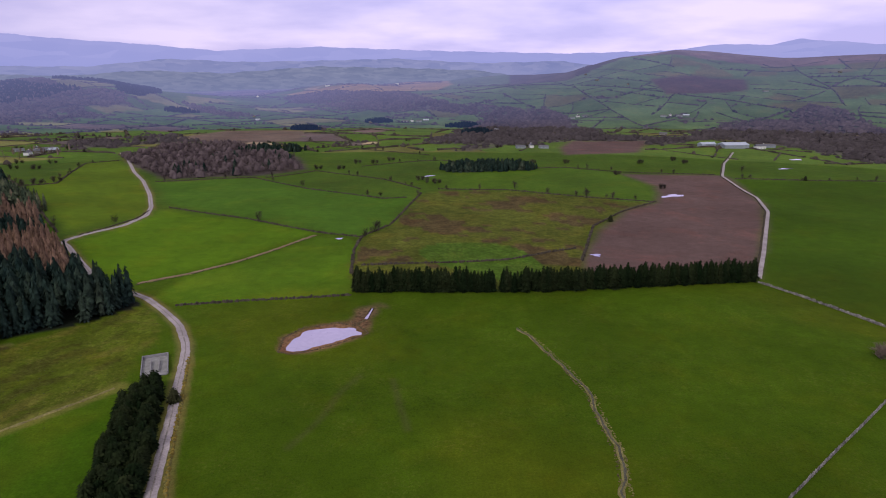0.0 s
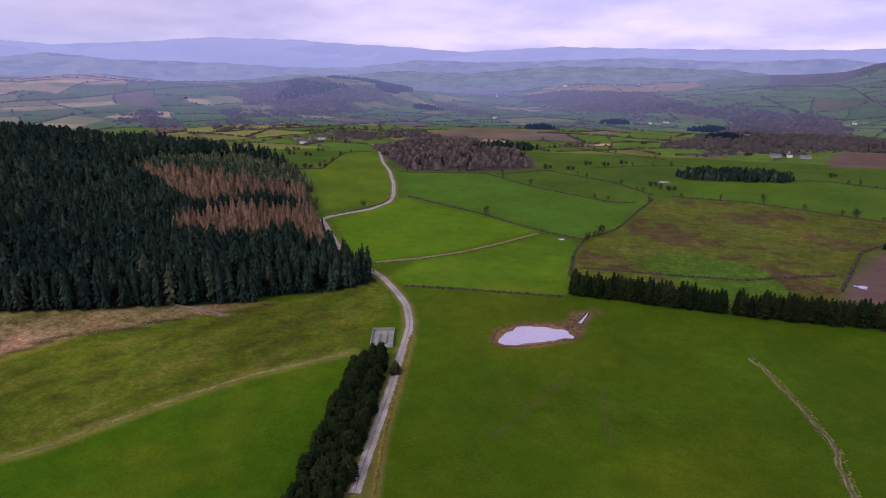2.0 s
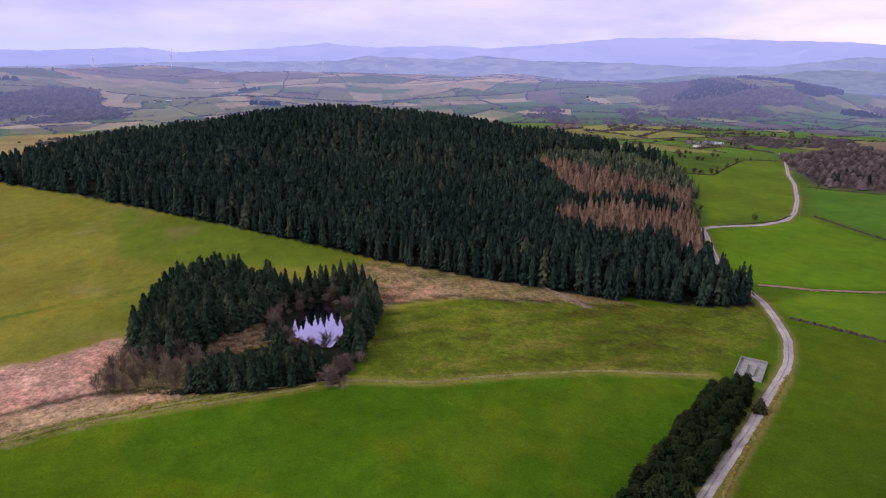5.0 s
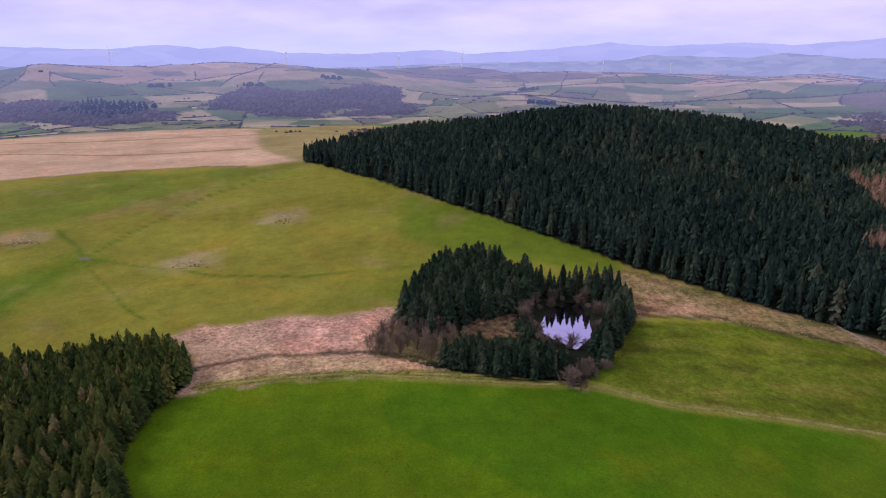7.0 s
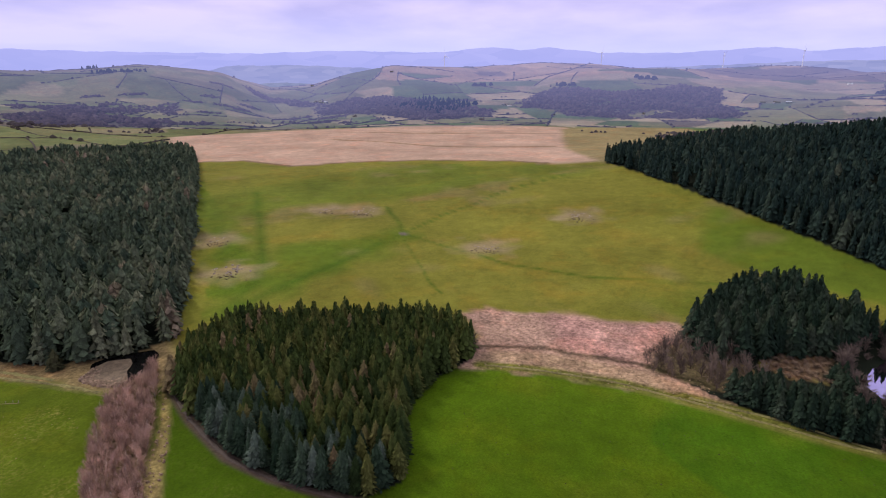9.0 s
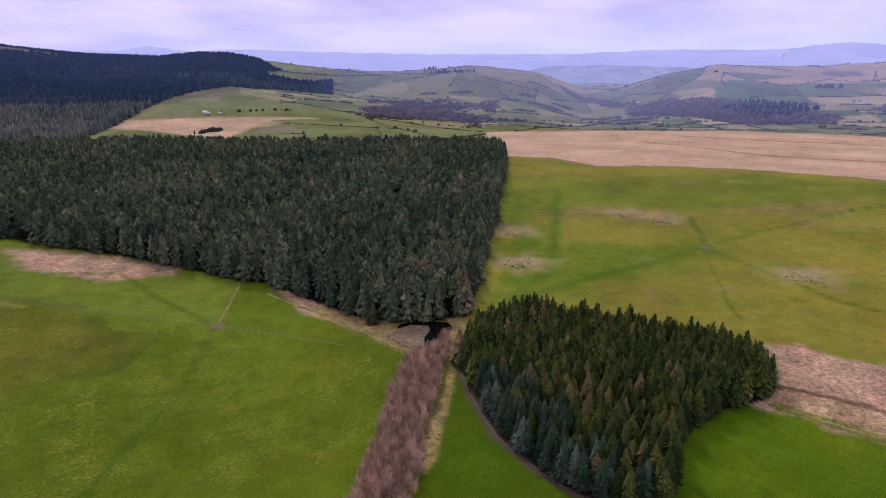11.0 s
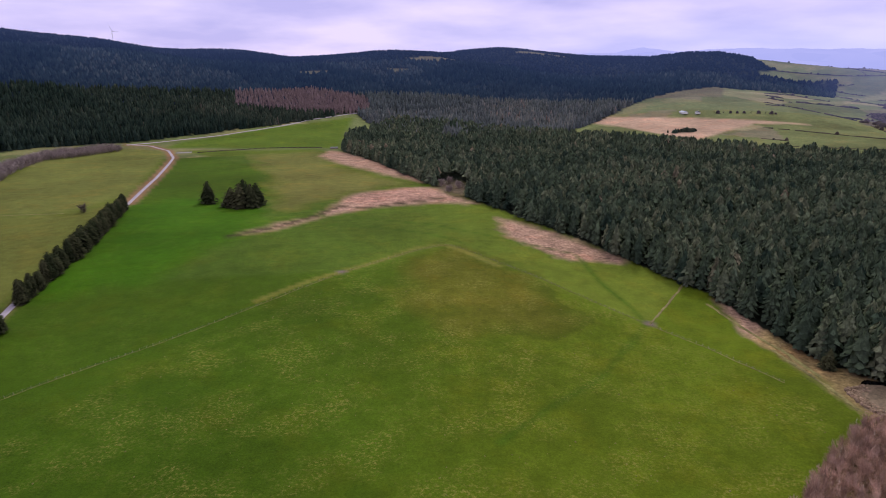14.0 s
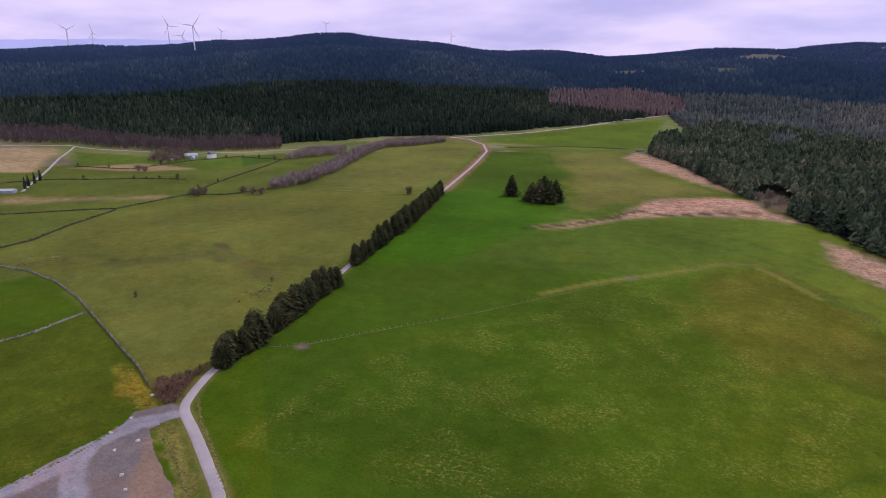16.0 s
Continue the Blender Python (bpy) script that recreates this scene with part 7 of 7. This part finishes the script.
# ---- buildings ----
def house(x, y, turn, length, depth, wall, ridge, wall_mat, roof_mat, label, category="house", windows=3):
    root = tagged(new("house"), label, category)
    root.matrix_world = pose(x, y, at(x, y) - 0.2, 0, 0, turn)
    part("wall", box(bmesh.new(), -length / 2, -depth / 2, 0, length / 2, depth / 2, wall), wall_mat, root)
    bm = bmesh.new()
    e = 0.35
    pts = [(-length / 2 - e, -depth / 2 - e, wall - 0.1), (length / 2 + e, -depth / 2 - e, wall - 0.1), (length / 2 + e, depth / 2 + e, wall - 0.1), (-length / 2 - e, depth / 2 + e, wall - 0.1),
           (-length / 2 - e, 0, ridge), (length / 2 + e, 0, ridge)]
    v = [bm.verts.new(p) for p in pts]
    for f in ((0, 1, 5, 4), (2, 3, 4, 5), (0, 4, 3), (1, 2, 5), (0, 3, 2, 1)):
        bm.faces.new([v[k] for k in f])
    roof = part("roof", bm, roof_mat, root)
    if windows:
        part("chimney", box(bmesh.new(), length * 0.32, -0.45, wall, length * 0.32 + 0.9, 0.45, ridge + 1.1), wall_mat, roof)
    for s in (-1, 1):
        for k in range(windows):
            cx = -length / 2 + length * (k + 0.5) / windows
            w = part("window", box(bmesh.new(), cx - 0.55, s * depth / 2 - 0.05, 1.0, cx + 0.55, s * depth / 2 + 0.05, 2.2), WHITE_WALL, root)
            part("pane", box(bmesh.new(), cx - 0.45, s * depth / 2 - 0.07, 1.1, cx + 0.45, s * depth / 2 + 0.07, 2.1), GLASS_DARK, w)
    return root


house(HOUSE[1][0], HOUSE[1][1], 100, 11, 8, 6, 9.5, WHITE_WALL, SLATE, "white farmhouse with a slate roof below the forest")
house(HOUSE[0][0] + 8, HOUSE[0][1] + 4, 40, 17, 9, 4, 7, SHED, SHEET, "grey farm shed with a pale sheet roof below the forest", "barn", 0)
house(HOUSE[0][0] + 16, HOUSE[0][1] + 26, 110, 12, 7, 3.2, 5.2, WHITE_WALL, SLATE, "low white outbuilding with a slate roof", "outbuilding", 0)
house(HOUSE[0][0] - 4, HOUSE[0][1] + 12, 120, 8, 5, 2.8, 4.2, SHED, SHEET, "small sheet-roofed shed in the farmyard", "shed", 0)
house(HOUSE2[0][0], HOUSE2[0][1], 30, 14, 8, 3, 4.6, SHED, SHEET, "grey barn with a pale sheet roof", "barn", 0)
house(SHED_W[0][0], SHED_W[0][1], 85, 30, 10, 4, 6, WHITE_WALL, SHEET, "long pale shed on the green hill", "barn", 0)
house(SHED_W[1][0], SHED_W[1][1], 80, 16, 8, 4, 6.5, WHITE_WALL, SLATE, "white cottage on the green hill", "house", 2)
house(HUT[0][0], HUT[0][1], 10, 12, 6, 2.6, 3.6, TIMBER, SLATE, "low dark field shelter at the wood's corner", "shed", 0)
x, y = FARM[0]
house(x, y, 8, 42, 24, 6, 9.5, SHED, SHEET, "large grey farm shed with a pale metal roof", "barn", 0)
house(x - 40, y + 8, 12, 26, 14, 5, 8, SHED, SHEET, "grey farm shed with a pale metal roof", "barn", 0)
house(x + 38, y - 12, 5, 16, 9, 5, 8, WHITE_WALL, SLATE, "white farmhouse beside the big sheds")
house(x + 62, y + 6, 20, 22, 9, 4, 6, SHED, SLATE, "dark roofed farm outbuilding", "barn", 0)
for k, (x, y) in enumerate(FARM[3:]):
    house(x, y, 20 + 40 * k, 13, 7, 4.5, 7.5, STONE if k != 2 else WHITE_WALL, SHEET if k == 1 else SLATE, "pale farm building among trees on the hillside", "house", 2)
g = np.random.default_rng(90)
for n in range(34):
    a, r = g.uniform(-34, 128), g.uniform(1300, 2700)
    x, y = -r * math.sin(radians(a)), r * math.cos(radians(a))
    if not open_country(np.array([(x, y)]))[0]:
        continue
    house(x, y, g.uniform(0, 180), g.uniform(9, 16), g.uniform(5, 8), 4, 6, WHITE_WALL if n % 3 == 0 else STONE, SLATE if n % 3 else SHEET, "small stone or white farmstead among the far fields", "house", 2)

# farmsteads across the valleys: sheds and houses close together
for n, (cx, cy, count, turn) in enumerate(((-75, 1685, 4, 8), (145, 1000, 3, 4), (590, 1580, 4, -20), (368, 1690, 3, 15), (935, 1824, 1, 0), (-640, 958, 3, 30), (-1925, -1125, 4, 60), (-1774, -283, 1, 20), (-2030, 312, 4, 75), (-1897, -454, 2, 40))):
    for k in range(count):
        along = (k - (count - 1) / 2) * 19
        x, y = cx + along * math.cos(radians(turn)), cy + along * math.sin(radians(turn)) + 9 * (k % 2)
        if k % 3 == 1:
            house(x, y, turn + 90, 10, 7, 4.5, 7, WHITE_WALL, SLATE, "white farmhouse among its sheds across the valley", "house", 2)
        else:
            house(x, y, turn, 15, 9, 3.5, 5.5, SHED, SHEET if k % 2 else SLATE, "long farm shed with a pale metal roof across the valley", "barn", 0)

# concrete pad with low pens beside the lane
root = tagged(new("livestock_pen"), "grey concrete pen with low block walls beside the lane", "pen")
px, py = np.mean(PAD, axis=0)
root.matrix_world = pose(px, py, at(px, py), 0, 0, -67)
part("slab", box(bmesh.new(), -9, -5, -0.5, 9, 5, 0.25), CONCRETE, root)
for x0, y0, x1, y1 in ((-9, -5, 9, -4.7), (-9, 4.7, 9, 5), (-9, -4.7, -8.7, 4.7), (-4, -1.6, 6, -1.3), (-4, 1.5, 6, 1.8)):
    part("block_wall", box(bmesh.new(), x0, y0, 0.25, x1, y1, 1.5), CONCRETE, root)


x, y = (376, -937)
root = tagged(new("concrete_pad"), "small pale concrete pad with posts beside the lane's bend", "pad")
root.matrix_world = pose(x, y, at(x, y), 0, 0, 15)
part("slab", box(bmesh.new(), -11, -7, -0.6, 11, 7, 0.3), CONCRETE, root)
for px, py, high in ((-10, -6, 2.2), (-3, -6, 2.2), (4, -6, 2.2), (10, -6, 2.2), (-10, 6, 2.2), (10, 6, 2.2), (-6, 0, 7.5)):
    part("post", tube(bmesh.new(), (px, py, 0.2), (px, py, high), 0.18, 0.14, 6), TIMBER, root)
for y0 in (-6.1, 5.9):
    part("rail", box(bmesh.new(), -10, y0, 1.2, 10, y0 + 0.2, 1.5), TIMBER, root)


# ---- wind turbines on the ridges ----
def turbine(a, r, tower, turn, label):
    x, y = -r * math.sin(radians(a)), r * math.cos(radians(a))
    root = tagged(new("wind_turbine"), label, "wind turbine", "wind turbines on the ridge")
    root.matrix_world = pose(x, y, at(x, y) - 1, 0, 0, a + turn)
    part("tower", tube(bmesh.new(), (0, 0, 0), (0, 0, tower), tower * 0.028, tower * 0.016, 12), TURBINE, root)
    part("nacelle", box(bmesh.new(), -0.022 * tower, -0.06 * tower, tower, 0.022 * tower, 0.05 * tower, tower * 1.045), TURBINE, root)
    hub = part("hub", tube(bmesh.new(), (0, -0.06 * tower, tower * 1.02), (0, -0.09 * tower, tower * 1.02), tower * 0.025, tower * 0.012, 8), TURBINE, root)
    for k in range(3):
        b = radians(120 * k + turn * 3)
        bm = bmesh.new()
        u, w = Vector((math.sin(b), 0, math.cos(b))), Vector((math.cos(b), 0, -math.sin(b)))
        c = Vector((0, -0.075 * tower, tower * 1.02))
        n, m = 0.022 * tower, 0.6 * tower
        loop = [c - w * n * 0.6, c + w * n, c + u * m * 0.25 + w * n * 1.3, c + u * m, c + u * m * 0.25 - w * n * 0.5]
        front, back = [bm.verts.new(p) for p in loop], [bm.verts.new(p + Vector((0, 0.012 * tower, 0))) for p in loop]
        bm.faces.new(front)
        bm.faces.new(back[::-1])
        for j in range(5):
            bm.faces.new((front[j], front[(j + 1) % 5], back[(j + 1) % 5], back[j])[::-1])
        part("blade", bm, TURBINE, hub)


for a, r, h, turn in ((237.1, 2900, 75, 20), (235.4, 2950, 66, 35), (229.9, 2750, 78, 30), (228.9, 2900, 66, 10), (228.0, 2300, 80, 12), (225.8, 2700, 42, 25), (217.1, 2650, 44, 20), (206.1, 2650, 42, 30)):
    turbine(a, r, h, turn, "white three-bladed wind turbine above the forest")
for a, h in ((109, 62), (95.2, 54), (85.4, 58), (79.7, 64), (67.3, 46), (61.7, 46)):
    turbine(a, 3080, h, 15 + a, "small white wind turbine on a distant ridge")


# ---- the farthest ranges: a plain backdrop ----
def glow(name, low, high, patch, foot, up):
    """Hills glowing with painted haze of many miles, thickest and bluest at their foot."""
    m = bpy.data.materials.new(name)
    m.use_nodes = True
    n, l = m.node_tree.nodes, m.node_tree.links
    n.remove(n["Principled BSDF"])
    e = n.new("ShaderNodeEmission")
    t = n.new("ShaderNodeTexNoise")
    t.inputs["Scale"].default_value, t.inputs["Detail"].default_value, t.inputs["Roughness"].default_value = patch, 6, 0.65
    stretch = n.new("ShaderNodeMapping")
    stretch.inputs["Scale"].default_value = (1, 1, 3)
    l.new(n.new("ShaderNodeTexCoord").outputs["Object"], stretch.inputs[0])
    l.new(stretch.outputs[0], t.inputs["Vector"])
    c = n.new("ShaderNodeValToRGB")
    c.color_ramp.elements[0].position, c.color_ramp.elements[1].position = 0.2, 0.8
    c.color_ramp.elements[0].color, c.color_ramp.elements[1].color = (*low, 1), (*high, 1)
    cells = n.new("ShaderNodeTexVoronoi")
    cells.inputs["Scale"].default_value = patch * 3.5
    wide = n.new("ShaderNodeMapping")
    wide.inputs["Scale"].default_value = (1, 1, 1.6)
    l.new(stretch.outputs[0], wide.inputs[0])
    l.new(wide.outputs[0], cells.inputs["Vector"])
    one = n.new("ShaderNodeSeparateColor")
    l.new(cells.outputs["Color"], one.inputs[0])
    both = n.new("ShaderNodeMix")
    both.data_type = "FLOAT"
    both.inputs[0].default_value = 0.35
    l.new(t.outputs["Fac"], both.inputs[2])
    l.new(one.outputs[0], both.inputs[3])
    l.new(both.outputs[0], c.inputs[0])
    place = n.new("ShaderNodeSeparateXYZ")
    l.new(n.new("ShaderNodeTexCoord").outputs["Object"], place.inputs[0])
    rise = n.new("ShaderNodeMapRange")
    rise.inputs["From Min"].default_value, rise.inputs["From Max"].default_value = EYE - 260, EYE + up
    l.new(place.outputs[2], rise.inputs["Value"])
    foot_haze = n.new("ShaderNodeMix")
    foot_haze.data_type = "RGBA"
    foot_haze.inputs["A"].default_value = (*foot, 1)
    l.new(rise.outputs[0], foot_haze.inputs["Factor"])
    l.new(c.outputs[0], foot_haze.inputs["B"])
    l.new(foot_haze.outputs["Result"], e.inputs["Color"])
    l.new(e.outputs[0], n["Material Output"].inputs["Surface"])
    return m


def range_of_hills(name, r, skyline, mat, foot, rough, label):
    """A far ridge whose crest rises to the given degrees above eye level."""
    s = np.array(skyline)
    a = np.arange(-50, 262, 0.25)
    up = np.interp(a, s[:, 0], s[:, 1]) + rough * (0.5 * np.sin(a * 1.9) + 0.3 * np.sin(a * 4.7 + 1) + 0.2 * np.sin(a * 11.3))
    x, y = -r * np.sin(np.radians(a)), r * np.cos(np.radians(a))
    top = EYE + r * np.tan(np.radians(up))
    X, Y, Z = np.concatenate([x, x * 0.985]), np.concatenate([y, y * 0.985]), np.concatenate([top, np.full(len(a), foot)])
    me = grid_mesh(name, X, Y, Z, 2, len(a), False)
    me.materials.append(mat)
    tagged(new(name, me), label, "backdrop", kind="structure")


FAR_SKY = [(-50, 2), (-34.3, 2.17), (-29.0, 2.67), (-26.9, 2.26), (-23.6, 2.41), (-19.3, 1.93), (-10.8, 1.78), (1.2, 2.05), (11.2, 2.34), (19.6, 1.93), (25.2, 2.38), (31.0, 2.66),
           (34.2, 2.9), (41.3, 3.0), (46.9, 2.53), (52.9, 2.22), (55.8, 2.48), (63.3, 2.3), (66.8, 2.65), (71.9, 2.16), (79.3, 1.76), (81.7, 2.13), (89.1, 1.75), (95.5, 1.83), (99.7, 2.3),
           (102.2, 2.08), (104.9, 2.36), (109.6, 1.88), (118.4, 2.02), (125.6, 1.73), (138.2, 1.75), (148.3, 1.9), (154.4, 2.07), (159.1, 1.84), (161.6, 2.25), (163.7, 1.84), (170.3, 1.65)]
FAR_SKY_WEST = [(190, 1.4), (215, 2.2), (226.4, 2.7), (234.0, 2.72), (241.4, 2.48), (262, 2.3)]
MID_SKY = [(-50, -2), (-12, 0.9), (-10.8, 1.16), (-3.4, 0.98), (4.3, 1.37), (11.2, 1.16), (17.9, 1.03), (23.2, 1.26), (29.4, 0.6), (34.9, 0.6), (40.1, 0.93), (48.7, 1.18), (53, 1.63), (56.1, 1.29),
           (63.4, 1.6), (66, 1.16), (79.3, 1.0), (90, 0.6), (110, 0.3), (122, 0.8), (128, 0.7), (134, -1), (262, -3)]
NEAR_SKY = [(-50, -3), (-12, -1), (-3.4, 0.35), (4.3, 0.59), (11.3, 0.68), (18.9, 0.1), (25.4, 0.32), (30.7, -0.1), (35.1, 0.0), (37.9, -0.37), (50, -0.9), (80, -3), (116, -2), (121, -0.75), (125, -0.7), (130, -2), (262, -3)]
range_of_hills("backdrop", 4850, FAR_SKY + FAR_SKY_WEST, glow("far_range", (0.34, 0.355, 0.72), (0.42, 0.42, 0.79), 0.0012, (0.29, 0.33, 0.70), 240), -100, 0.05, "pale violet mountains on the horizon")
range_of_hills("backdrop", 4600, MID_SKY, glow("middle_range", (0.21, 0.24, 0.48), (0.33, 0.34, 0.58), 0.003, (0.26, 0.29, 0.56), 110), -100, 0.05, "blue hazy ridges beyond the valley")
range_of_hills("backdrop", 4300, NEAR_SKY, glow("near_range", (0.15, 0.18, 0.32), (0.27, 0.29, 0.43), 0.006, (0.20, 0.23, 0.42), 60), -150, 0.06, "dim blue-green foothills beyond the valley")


def puddle(x, y, rx, ry, turn):
    """A shallow pool that lies just above the sward, with a wavering edge."""
    bm = bmesh.new()
    ring = []
    for k in range(28):
        a = 2 * math.pi * k / 28
        s = 1 + 0.25 * math.sin(3 * a + x) + 0.15 * math.sin(5 * a + y)
        u, v = rx * s * math.cos(a), ry * s * math.sin(a)
        ring.append((x + u * math.cos(turn) - v * math.sin(turn), y + u * math.sin(turn) + v * math.cos(turn)))
    q = np.array(ring)
    zs = terrain(q[:, 0], q[:, 1])
    f = bm.faces.new([bm.verts.new((px, py, z + 0.12)) for (px, py), z in zip(ring, zs)])
    bmesh.ops.triangulate(bm, faces=[f])
    tagged(part("water", bm, WATER), "bright puddle of standing water in a field", "puddle", kind="structure")


for (x, y), rx, ry in zip(PUDDLES, (13, 10, 9, 3, 6, 2.5), (5, 4, 5, 3, 3, 2)):
    puddle(x, y, rx, ry, 0.4)
